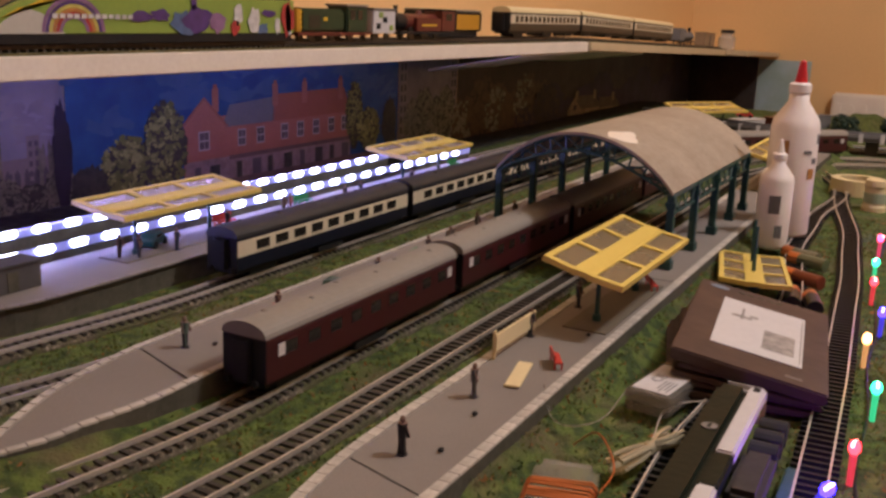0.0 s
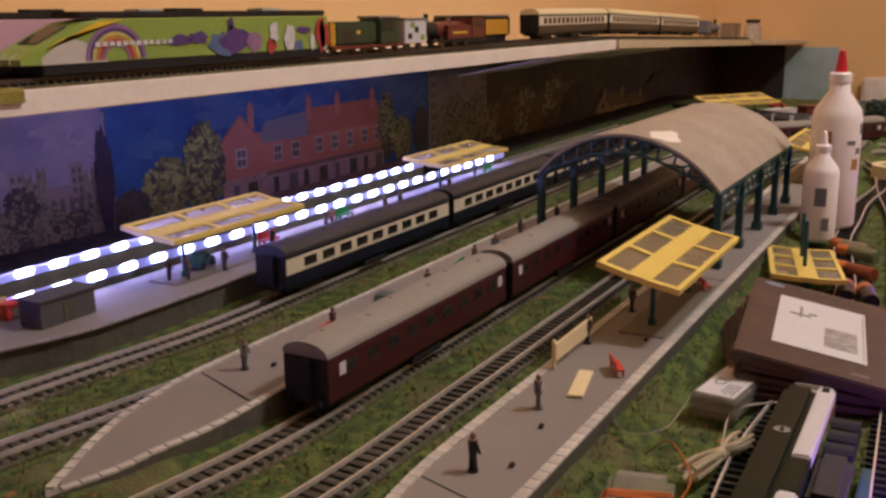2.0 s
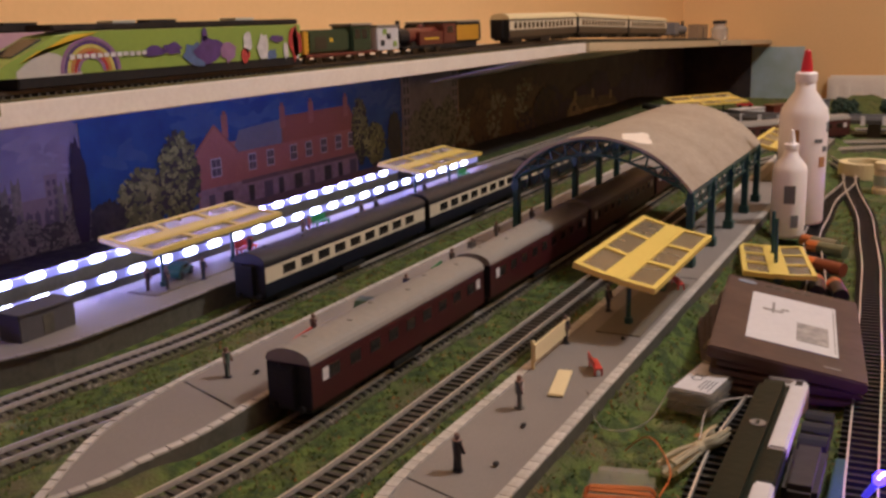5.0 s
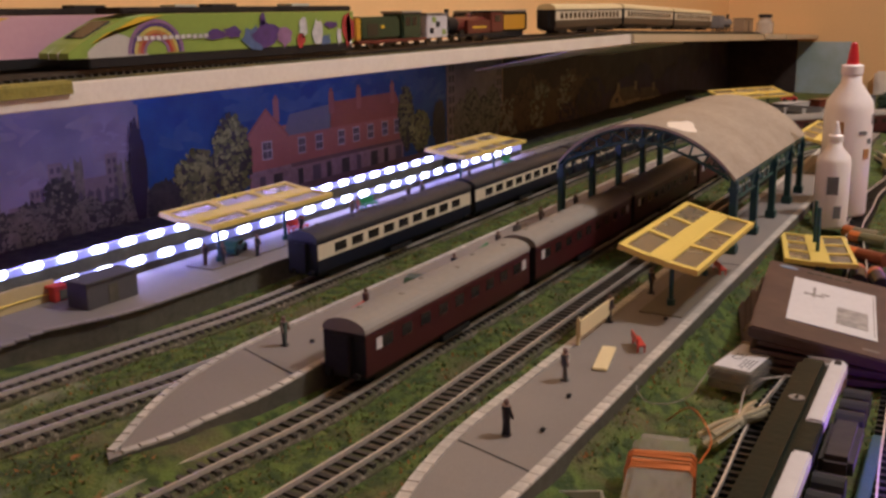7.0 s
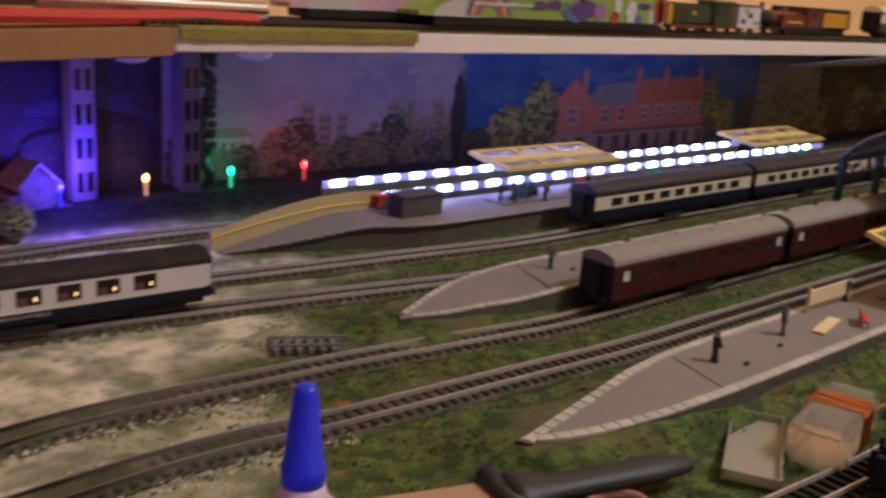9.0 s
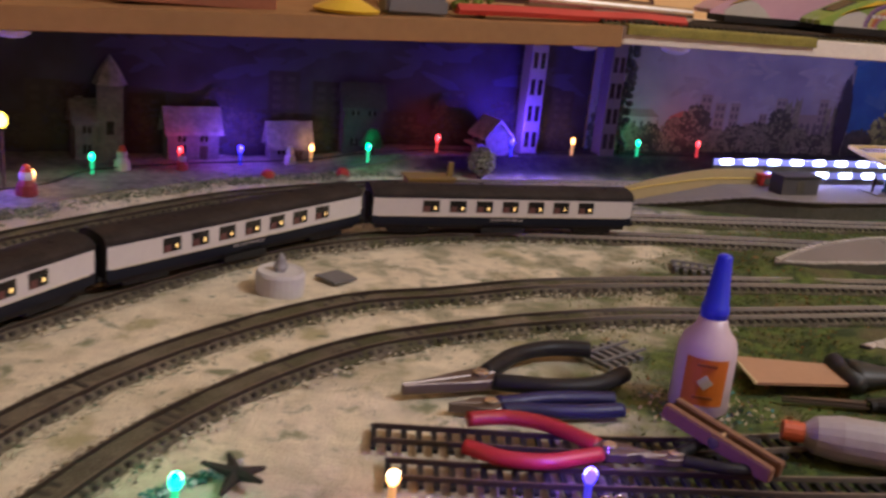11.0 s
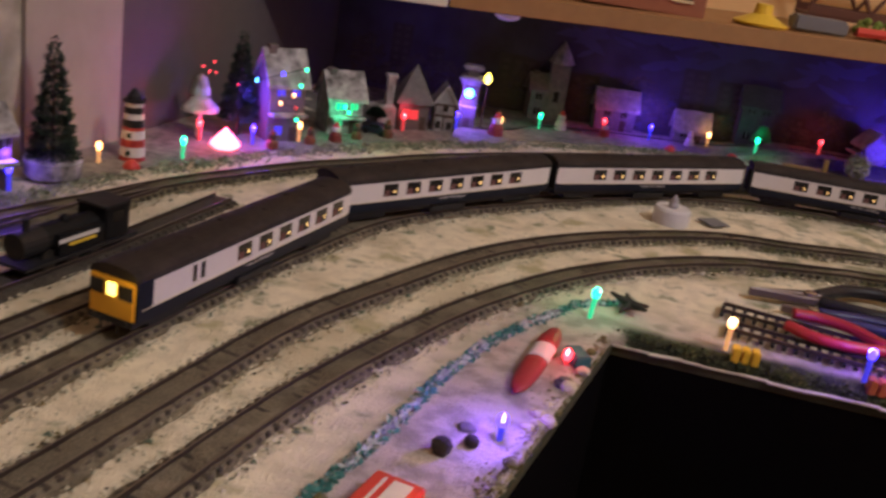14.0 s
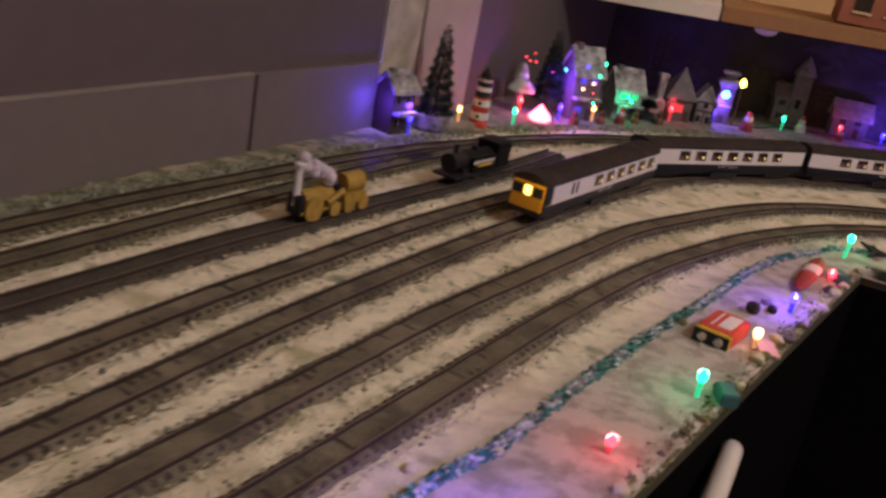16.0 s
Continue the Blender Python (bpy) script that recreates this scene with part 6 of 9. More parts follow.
# a small grey engine ahead of the van
def grey_engine():
    top = thing("grey_engine", on_far(2.16, 0.446), "small dark grey steam engine on the shelf", "locomotive")
    part("boiler", tube(bmesh.new(), (0.05, 0, 0.03), (0.16, 0, 0.03), 0.0115, seg=16), M_GREY, top)
    part("cab", boxm(0.0, 0.05, -0.0155, 0.0155, 0.016, 0.048, bevel=0.0015), M_GREY, top)
    part("chimney", lathe(bmesh.new(), [(0.0045, 0.036), (0.0038, 0.05), (0.005, 0.053)], 12, pose(0.148, 0, 0)), M_BLACK, top)
    part("dome", lathe(bmesh.new(), [(0.006, 0.036), (0.0055, 0.045), (0.001, 0.049)], 12, pose(0.1, 0, 0)), M_GREY, top)
    part("running_plate", boxm(-0.004, 0.165, -0.0155, 0.0155, 0.0145, 0.017), M_BLACK, top)
    wheels(top, (0.03, 0.07, 0.11, 0.145))


grey_engine()
# jar at the end of the shelf
jar = thing("glass_jar", on_far(2.72, 0.43), "small glass jar with a dark lid", "jar")
M_GLASS = mat("clear_glass", (0.8, 0.8, 0.78), (0.7, 0.7, 0.68), 0.1, bump=0.0, clear=0.7)
part("jar_body", lathe(bmesh.new(), [(0.024, 0), (0.026, 0.004), (0.026, 0.035), (0.019, 0.044), (0.019, 0.05)], 20), M_GLASS, jar)
part("lid", lathe(bmesh.new(), [(0.021, 0.05), (0.021, 0.058), (0.019, 0.06)], 20), M_BLACK, jar)

# loose things on the wooden end of the shelf, which drops a little to the west
def wood_z(x):
    return 0.203 + (x + 0.213) * 0.0332


M_STEEL = mat("bright_steel", (0.6, 0.55, 0.5), (0.5, 0.45, 0.4), 0.22, 0.9, bump=0.0)
tube_ob = part("steel_tube", tube(bmesh.new(), (-0.27, 0.478, 0.0235), (-0.06, 0.478, 0.0205), 0.0075, seg=16), M_STEEL)
tube_ob.location = (0, 0, 0.196)
tagged(tube_ob, "bright steel tube lying on the shelf", "metal tube")
bm = bmesh.new()
sweep(bm, [Vector((x, 0.447 + 0.004 * math.sin(x * 30), z)) for x, z in ((-0.36, 0.2005), (-0.3, 0.203), (-0.2, 0.204), (-0.14, 0.2055), (-0.09, 0.2045))], [(-0.011, 0), (-0.013, 0.005), (-0.006, 0.011), (0.004, 0.0085), (0.012, 0.003), (0.011, 0)])
tagged(part("red_cover", bm, M_RED), "long red plastic cover lying along the shelf edge", "cover")
yel = part("yellow_pot", lathe(bmesh.new(), [(0.032, 0), (0.034, 0.003), (0.022, 0.009), (0.012, 0.014), (0.01, 0.026)], 20), M_NOSE)
yel.location = (-0.475, 0.455, wood_z(-0.475))
tagged(yel, "yellow plastic funnel standing mouth down", "funnel")
tagged(part("grey_casting", boxm(-0.438, -0.372, 0.44, 0.475, wood_z(-0.405), wood_z(-0.405) + 0.018, bevel=0.003), M_GREY), "grey moulded block on the shelf", "block")
clump = bmesh.new()
rng = random.Random(5)
for k in range(24):
    ball(clump, (-0.335 + rng.uniform(-0.022, 0.022), 0.462 + rng.uniform(-0.012, 0.012), wood_z(-0.335) + rng.uniform(0.004, 0.02)), rng.uniform(0.003, 0.006), seg=6)
tagged(part("foliage_clump", clump, mat("bright_foliage", (0.12, 0.2, 0.03), (0.25, 0.28, 0.05), 0.9, grain=300)), "clump of bright green model foliage", "foliage")


def brick_building():
    z = wood_z(-0.62)
    top = thing("brick_building", (-0.62, 0.5, z), "orange-red brick model building on the shelf", "model building")
    m = mat("model_brick", (0.34, 0.12, 0.06), (0.26, 0.09, 0.05), 0.7, grain=300)
    part("body", boxm(-0.075, 0.075, -0.045, 0.045, 0, 0.09, bevel=0.001), m, top)
    for x in (-0.045, 0.0, 0.045):
        w = part("window", boxm(x - 0.012, x + 0.012, -0.0465, -0.044, 0.02, 0.05), M_PANE, top)
        part("sill", boxm(x - 0.014, x + 0.014, -0.048, -0.044, 0.0165, 0.0195), M_CREAM, w)
    part("roof", along_x(bmesh.new(), [(-0.05, 0.09), (0.05, 0.09), (0, 0.12)], -0.08, 0.08), M_TANKRED, top)


brick_building()


def girder_bridge():
    top = thing("girder_bridge", (-0.24, 0.56, 0.203), "brown lattice girder bridge standing on the shelf", "model bridge")
    m = mat("girder_brown", (0.12, 0.045, 0.03), (0.09, 0.035, 0.025), 0.5)
    for y in (-0.03, 0.03):
        part("bottom_chord", boxm(-0.16, 0.16, y - 0.003, y + 0.003, 0.012, 0.022), m, top)
        part("top_chord", boxm(-0.12, 0.12, y - 0.003, y + 0.003, 0.085, 0.092), m, top)
        for k in range(8):
            x0 = -0.16 + 0.04 * k
            a, b = ((x0, y, 0.02), (x0 + 0.04, y, 0.088)) if k % 2 == 0 else ((x0, y, 0.088), (x0 + 0.04, y, 0.02))
            part("diagonal", tube(bmesh.new(), a, b, 0.0028, seg=6), m, top)
    part("deck", boxm(-0.16, 0.16, -0.032, 0.032, 0.008, 0.012), m, top)
    for x in (-0.15, 0.15):
        part("foot", boxm(x - 0.008, x + 0.008, -0.03, 0.03, -0.004, 0.008), m, top)


girder_bridge()



# ---- fairy lights ----
GLOW = {}
HUES = {"red": (1.0, 0.03, 0.045), "green": (0.03, 1.0, 0.4), "blue": (0.05, 0.025, 1.0), "warm": (1.0, 0.45, 0.14), "yellow": (1.0, 0.75, 0.1), "cyan": (0.1, 0.5, 1.0), "magenta": (1.0, 0.05, 0.17)}
LAMP = dict(HUES, blue=(0.22, 0.08, 1.0), red=(1.0, 0.05, 0.1), magenta=(1.0, 0.06, 0.25))
for key, c in HUES.items():
    GLOW[key] = (mat("bulb_" + key, c, c, 0.4, bump=0.0, glow=8.0),
                 mat("stem_" + key, tuple(0.02 + 0.5 * v for v in c), tuple(0.02 + 0.45 * v for v in c), 0.4, bump=0.0, glow=1.3),
                 mat("core_" + key, tuple(min(1.0, 0.35 + 0.75 * v) for v in c), tuple(min(1.0, 0.35 + 0.75 * v) for v in c), 0.4, bump=0.0, glow=9.0))


def fairy_light(x, y, hue, watts=0.012, high=0.026, lean=0.0, z=0.0, size=0.0037):
    top = thing("fairy_light", pose(x, y, z, lean, 0, 37 * x * 100 % 360), hue.replace("warm", "warm white") + " glowing fairy light bulb on its stem", "fairy light", "fairy lights")
    part("bulb", lathe(bmesh.new(), [(size * 0.62, high - 0.005), (size * 0.95, high - 0.0028), (size, high - 0.0004), (size * 0.75, high + 0.002), (size * 0.25, high + 0.0032)], 14), GLOW[hue][0], top, smooth=True)
    part("socket", lathe(bmesh.new(), [(0.0017, -0.002), (0.0019, 0.4 * (high - 0.006)), (0.0021, high - 0.005)], 10), GLOW[hue][1], top)
    core = bmesh.new()
    ball(core, (0, 0, high), size * 0.66, sz=1.5, seg=10)
    for v in core.verts:
        v.co.x, v.co.y = v.co.x * 1.6, v.co.y * 0.8
    part("hot_core", core, GLOW[hue][2], top, smooth=True)
    if watts:
        at = top.matrix_world @ Vector((0, 0, high + 0.0125))
        bulb("fairy_glow", at, watts * (5.5 if hue == "blue" else 1.1), LAMP[hue], 0.004)
    return top


for x, y, hue, lean, high in ((-0.688, -0.11, "green", -12, 0.021), (-0.7105, -0.2, "red", 0, 0.0085), (-0.754, -0.315, "blue", 0, 0.014), (-0.786, -0.408, "warm", 0, 0.0115), (-0.826, -0.52, "green", 0, 0.0165), (-0.873, -0.622, "red", 12, 0.0105), (-0.912, -0.728, "blue", 0, 0.012), (-0.586, -0.124, "warm", 0, 0.022), (-0.488, -0.142, "blue", 0, 0.023)):
    fairy_light(x, y, hue, 0.03 if hue == "blue" else 0.018 if hue != "warm" else 0.012, lean=lean, size=0.0034, high=high)
for x, y, hue in ((-0.715, 0.552, "green"), (-0.621, 0.59, "red"), (-0.552, 0.604, "blue"), (-0.465, 0.618, "warm"), (-0.892, 0.402, "red"), (-0.828, 0.462, "blue"), (-0.77, 0.474, "warm"), (-1.14, 0.056, "warm"), (-1.082, 0.122, "green"),
                  (-1.09, 0.2, "red"), (-1.036, 0.215, "blue"), (-0.995, 0.262, "warm"), (-1.172, -0.05, "blue"), (-0.404, 0.584, "green"), (-0.307, 0.612, "red"), (-0.212, 0.596, "blue"), (-0.117, 0.612, "warm"), (-0.018, 0.612, "green"), (0.078, 0.612, "red")):
    fairy_light(x, y, hue, 0.018 if x == -0.212 else 0.012 if x == -1.172 else 0.03 if hue == "blue" else 0.02 if x == -0.77 else 0.006 if x == -0.715 else 0.014 if hue in ("magenta", "red", "green") else 0.008, high=0.02, size=0.0027, z=max(0.0, ground_z(x, y)) if x > -0.45 else 0.0)
for x, y, hue in ((0.247, -0.215, "green"), (0.14, -0.212, "red"), (0.354, -0.2, "warm"), (0.624, -0.185, "green"), (0.541, -0.19, "red"), (0.437, -0.205, "blue"), (0.86, -0.185, "blue"), (0.75, -0.18, "magenta"), (0.06, -0.235, "blue")):
    fairy_light(x, y, hue, 0.008, high=0.024, size=0.0034)

def light_cable(points, label):
    bm = bmesh.new()
    wire(bm, points, 0.0008)
    tagged(part("light_cable", bm, M_BLACK), label, "cable", "light cables")


light_cable([(0.06, -0.232, 0.002), (0.14, -0.215, 0.001), (0.247, -0.212, 0.003), (0.354, -0.203, 0.001), (0.437, -0.202, 0.002), (0.541, -0.193, 0.001), (0.624, -0.182, 0.003), (0.75, -0.183, 0.001), (0.86, -0.182, 0.002)], "dark cable joining the fairy lights along the front edge")
light_cable([(-0.9, 0.437, 0.004), (-0.77, 0.487, 0.004), (-0.715, 0.55, 0.005), (-0.621, 0.588, 0.004), (-0.552, 0.602, 0.004), (-0.465, 0.616, 0.005), (-0.404, 0.615, 0.014), (-0.307, 0.614, 0.021), (-0.212, 0.598, 0.021), (-0.117, 0.613, 0.021), (-0.018, 0.614, 0.021), (0.078, 0.612, 0.021)], "dark cable joining the fairy lights behind the village")

# ---- the winter village ----
M_SNOW = mat("snowy_roof", (0.5, 0.48, 0.5), (0.075, 0.068, 0.07), 0.85, grain=90, stain=34, bump=0.5, amount=1.0)
M_STONE = mat("model_stone", (0.13, 0.11, 0.108), (0.08, 0.07, 0.07), 0.8)
M_PLASTER = mat("model_plaster", (0.34, 0.32, 0.34), (0.14, 0.13, 0.14), 0.8, grain=160, stain=70, amount=0.9)
M_TIMBER = mat("model_timber", (0.06, 0.035, 0.025), (0.04, 0.025, 0.02), 0.7)
M_FIR = mat("fir_green", (0.015, 0.035, 0.022), (0.03, 0.055, 0.03), 0.9, grain=400, bump=0.5)


def cottage(at, turn, w, d, wall_h, roof_h, wall, roof, label, chimney=True, timber=False, lit=None, porch=False):
    top = thing("winter_cottage", at, label, "model house", "winter cottages", turn)
    part("wall_block", boxm(-w / 2, w / 2, -d / 2, d / 2, -0.004, wall_h, bevel=0.0008), wall, top)
    gable = along_x(bmesh.new(), [(-d / 2, wall_h), (d / 2, wall_h), (0, wall_h + roof_h)], -w / 2, w / 2)
    part("gable", gable, wall, top)
    for s in (-1, 1):
        bm = bmesh.new()
        e = 0.004
        k = roof_h / (d / 2)
        o = [(s * (d / 2 + e), wall_h - e * k), (0, wall_h + roof_h), (0, wall_h + roof_h + 0.005), (s * (d / 2 + e), wall_h - e * k + 0.004)]
        along_x(bm, o, -w / 2 - e, w / 2 + e)
        bmesh.ops.subdivide_edges(bm, edges=list(bm.edges), cuts=3, use_grid_fill=True)
        for v in bm.verts:
            v.co.z += 0.0012 * noise.noise(v.co * 160 + Vector((at[0] * 50, 0, 0)))
        part("roof", bm, roof, top)
    if chimney:
        bm = boxm(-w * 0.42, -w * 0.24, -d * 0.1, d * 0.1, wall_h * 0.6, wall_h + roof_h * 1.15)
        box(bm, -w * 0.44, -w * 0.22, -d * 0.12, d * 0.12, wall_h + roof_h * 1.15, wall_h + roof_h * 1.15 + 0.004)
        part("chimney", bm, M_STONE, top)
    door = part("door", boxm(w * 0.12, w * 0.12 + 0.009, -d / 2 - 0.0012, -d / 2 + 0.001, 0, 0.017), M_TIMBER, top)
    part("door_handle", boxm(w * 0.12 + 0.0065, w * 0.12 + 0.0078, -d / 2 - 0.002, -d / 2 - 0.0012, 0.008, 0.0095), M_STEEL, door)
    for x, z in ((-w * 0.3, 0.008), (-w * 0.3, wall_h - 0.014), (w * 0.12, wall_h - 0.014)):
        win = part("window", boxm(x, x + 0.009, -d / 2 - 0.001, -d / 2 + 0.001, z, z + 0.01), GLOW[lit][1] if lit else M_PANE, top)
        part("window_bar", boxm(x + 0.0041, x + 0.0049, -d / 2 - 0.0016, -d / 2 - 0.001, z, z + 0.01), M_PLASTER, win)
    if timber:
        for x in (-w * 0.48, -w * 0.05, w * 0.42):
            part("timber_post", boxm(x, x + 0.0022, -d / 2 - 0.0014, -d / 2, 0, wall_h), M_TIMBER, top)
        part("timber_beam", boxm(-w / 2, w / 2, -d / 2 - 0.0015, -d / 2, wall_h * 0.5, wall_h * 0.5 + 0.0022), M_TIMBER, top)
    if porch:
        part("porch_roof", boxm(-w * 0.5, w * 0.5, -d / 2 - 0.012, -d / 2, wall_h * 0.45, wall_h * 0.45 + 0.004, bevel=0.001), roof, top)
    return top


# darker copy of the stone: shade below the shelf put into its colour
M_SHADESTONE = mat("shaded_model_stone", (0.07, 0.065, 0.075), (0.04, 0.038, 0.045), 0.85, grain=260, stain=60, amount=0.8)
M_CHAPEL = mat("lilac_grey_stone", (0.19, 0.17, 0.2), (0.1, 0.09, 0.11), 0.85, grain=220, stain=60, amount=0.9)
cottage((-1.193, -0.052, 0), 62, 0.034, 0.03, 0.05, 0.016, M_TIMBER, M_SNOW, "dark little house with snowy roof beside a blue light", chimney=True, porch=True)
cottage((-1.022, 0.268, 0), 38, 0.044, 0.04, 0.066, 0.03, M_STONE, M_SNOW, "tall snowy house with steep roof and coloured lights", lit="blue", porch=True)
cottage((-0.966, 0.348, 0), 33, 0.044, 0.04, 0.044, 0.024, M_PLASTER, M_SNOW, "snow-covered house lit green from below", lit="green", porch=True)


def cone_house():
    """A cottage with a pyramid roof, a tall chimney and a lit lean-to."""
    top = thing("cone_roof_house", (-0.888, 0.43, 0), "grey cottage with steep pyramid roof lit red", "model house", turn=20)
    part("wall_block", boxm(-0.02, 0.02, -0.018, 0.018, -0.004, 0.036, bevel=0.0008), M_STONE, top)
    bm = bmesh.new()
    base = [bm.verts.new((x, y, 0.034)) for x, y in ((-0.025, -0.023), (0.025, -0.023), (0.025, 0.023), (-0.025, 0.023))]
    tip = bm.verts.new((0.002, 0, 0.082))
    for i in range(4):
        bm.faces.new((base[i], base[(i + 1) % 4], tip))
    bm.faces.new(base[::-1])
    bmesh.ops.subdivide_edges(bm, edges=list(bm.edges), cuts=4, use_grid_fill=True)
    for v in bm.verts:
        v.co += Vector((1, 1, 0.6)) * 0.0012 * noise.noise(v.co * 150)
    part("roof", bm, mat("thatch_grey", (0.16, 0.145, 0.155), (0.075, 0.068, 0.075), 0.9, grain=300, stain=60, bump=0.5), top)
    bm = boxm(-0.036, -0.026, -0.012, -0.002, 0, 0.062, bevel=0.0008)
    box(bm, -0.038, -0.024, -0.014, 0.0, 0.062, 0.067, bevel=0.0006)
    part("chimney", bm, M_SNOW, top)
    part("lean_to", boxm(-0.046, -0.021, -0.016, 0.014, -0.002, 0.026, bevel=0.001), M_PLASTER, top)
    part("lean_to_roof", boxm(-0.05, -0.019, -0.021, 0.018, 0.026, 0.031, bevel=0.0015, m=pose(0, 0, 0.004, 0, -12, 0)), M_SNOW, top)
    part("window", boxm(-0.014, 0.006, -0.0188, -0.0172, 0.014, 0.026), GLOW["red"][1], top)
    part("window_bar", boxm(-0.0046, -0.0038, -0.0193, -0.0186, 0.014, 0.026), M_TIMBER, top)
    part("door", boxm(0.009, 0.0165, -0.0188, -0.0172, -0.002, 0.018), M_TIMBER, top)


def gable_house():
    """A white half-timbered house, its gable to the front."""
    top = thing("half_timbered_house", (-0.846, 0.448, 0), "white half-timbered house with its gable to the front", "model house", turn=10)
    part("wall_block", boxm(-0.0145, 0.0145, -0.016, 0.016, -0.004, 0.036), M_PLASTER, top)
    bm = along_x(bmesh.new(), [(-0.0145, 0.036), (0.0145, 0.036), (0, 0.058)], -0.016, 0.016)
    bmesh.ops.transform(bm, matrix=pose(0, 0, 0, 0, 0, -90), verts=bm.verts)
    part("gable", bm, M_PLASTER, top)
    for s in (-1, 1):
        bm = along_x(bmesh.new(), [(s * 0.0175, 0.0315), (0, 0.058), (0, 0.0615), (s * 0.019, 0.0335)], -0.019, 0.019)
        bmesh.ops.transform(bm, matrix=pose(0, 0, 0, 0, 0, -90), verts=bm.verts)
        part("roof", bm, M_SNOW, top)
    for x0, x1, z0, z1 in ((-0.0145, 0.0145, 0.0195, 0.0225), (-0.0145, -0.0122, 0, 0.034), (0.0122, 0.0145, 0, 0.034), (-0.002, 0.0, 0.0, 0.02), (-0.0145, 0.0145, 0.034, 0.0362)):
        part("timber_beam", boxm(x0, x1, -0.0172, -0.0158, z0, z1), M_TIMBER, top)
    for x, z in ((-0.003, 0.027), (-0.0105, 0.004), (0.004, 0.004)):
        win = part("window", boxm(x, x + 0.0065, -0.0168, -0.0155, z, z + 0.0095), M_PANE, top)
        part("window_bar", boxm(x + 0.0029, x + 0.0036, -0.0172, -0.0168, z, z + 0.0095), M_TIMBER, win)


cone_house()
gable_house()
cottage((-0.715, 0.628, 0), 12, 0.04, 0.028, 0.045, 0.018, M_CHAPEL, M_CHAPEL, "dim stone chapel at the back of the village", chimney=True)
cottage((-0.605, 0.635, 0), 8, 0.06, 0.026, 0.036, 0.02, M_CHAPEL, M_PLASTER, "dim house with snowy roof at the back", chimney=False)
cottage((-0.49, 0.638, 0), 5, 0.05, 0.02, 0.022, 0.02, M_CHAPEL, M_PLASTER, "dim snowy cottage at the back", chimney=False)
cottage((-0.4, 0.64, 0.012), 2, 0.05, 0.02, 0.06, 0.02, M_SHADESTONE, M_SHADESTONE, "dim grey ruin behind the green tree", chimney=False)
cottage((-0.235, 0.612, 0.019), -80, 0.034, 0.036, 0.024, 0.017, M_PLASTER, M_PLASTER, "chalet lit violet by a blue lamp", chimney=False, timber=True, porch=True)


def chapel_tower():
    top = thing("chapel_tower", (-0.695, 0.625, 0), "dim stone tower with pale pointed cap", "model tower")
    part("shaft", boxm(-0.014, 0.014, -0.012, 0.012, 0, 0.085, bevel=0.001), M_CHAPEL, top)
    part("cap", lathe(bmesh.new(), [(0.019, 0.085), (0.012, 0.1), (0.0, 0.118)], 8), M_PLASTER, top)
    part("window", boxm(-0.004, 0.004, -0.013, -0.0115, 0.03, 0.045), M_PANE, top)


chapel_tower()


def lantern_tower():
    top = thing("lantern_tower", (-0.816, 0.488, 0), "blue-lit clock tower with snowy cap", "model tower")
    part("shaft", boxm(-0.0115, 0.0115, -0.011, 0.011, 0, 0.06, bevel=0.001), M_STONE, top)
    for z in (0.028, 0.058):
        part("string_course", boxm(-0.013, 0.013, -0.0125, 0.0125, z, z + 0.0025, bevel=0.0005), M_SNOW, top)
    part("cap", boxm(-0.017, 0.017, -0.016, 0.016, 0.06, 0.069, bevel=0.003), M_SNOW, top)
    part("belfry", boxm(-0.008, 0.008, -0.008, 0.008, 0.069, 0.077, bevel=0.001), M_STONE, top)
    part("belfry_roof", boxm(-0.014, 0.014, -0.012, 0.012, 0.077, 0.083, bevel=0.0025), M_SNOW, top)
    part("clock_face", lathe(bmesh.new(), [(0.0062, 0), (0.0062, 0.0012)], 16, pose(-0.001, -0.011, 0.047, 90, 0, 0)), GLOW["cyan"][0], top)
    part("door", boxm(-0.004, 0.004, -0.0118, -0.0105, 0, 0.014), M_TIMBER, top)
    part("lantern_post", tube(bmesh.new(), (0.02, -0.004, 0.0), (0.02, -0.004, 0.064), 0.0011, seg=7), M_TIMBER, top)
    part("lantern", lathe(bmesh.new(), [(0.0022, 0.062), (0.005, 0.066), (0.0045, 0.071), (0.0015, 0.076)], 10, pose(0.02, -0.004, 0)), GLOW["yellow"][0], top)


lantern_tower()
# added fill lamps without fixtures, strengthening the glow of nearby lights
bulb("tower_fill", (-0.824, 0.462, 0.043), 0.06, LAMP["blue"])
bulb("house_fill", (-0.958, 0.308, 0.03), 0.034, HUES["green"])
bulb("house_fill", (-1.05, 0.235, 0.055), 0.12, (0.12, 0.05, 1.0))
bulb("card_fill", (-0.2, 0.572, 0.06), 0.34, (0.09, 0.03, 1.0))


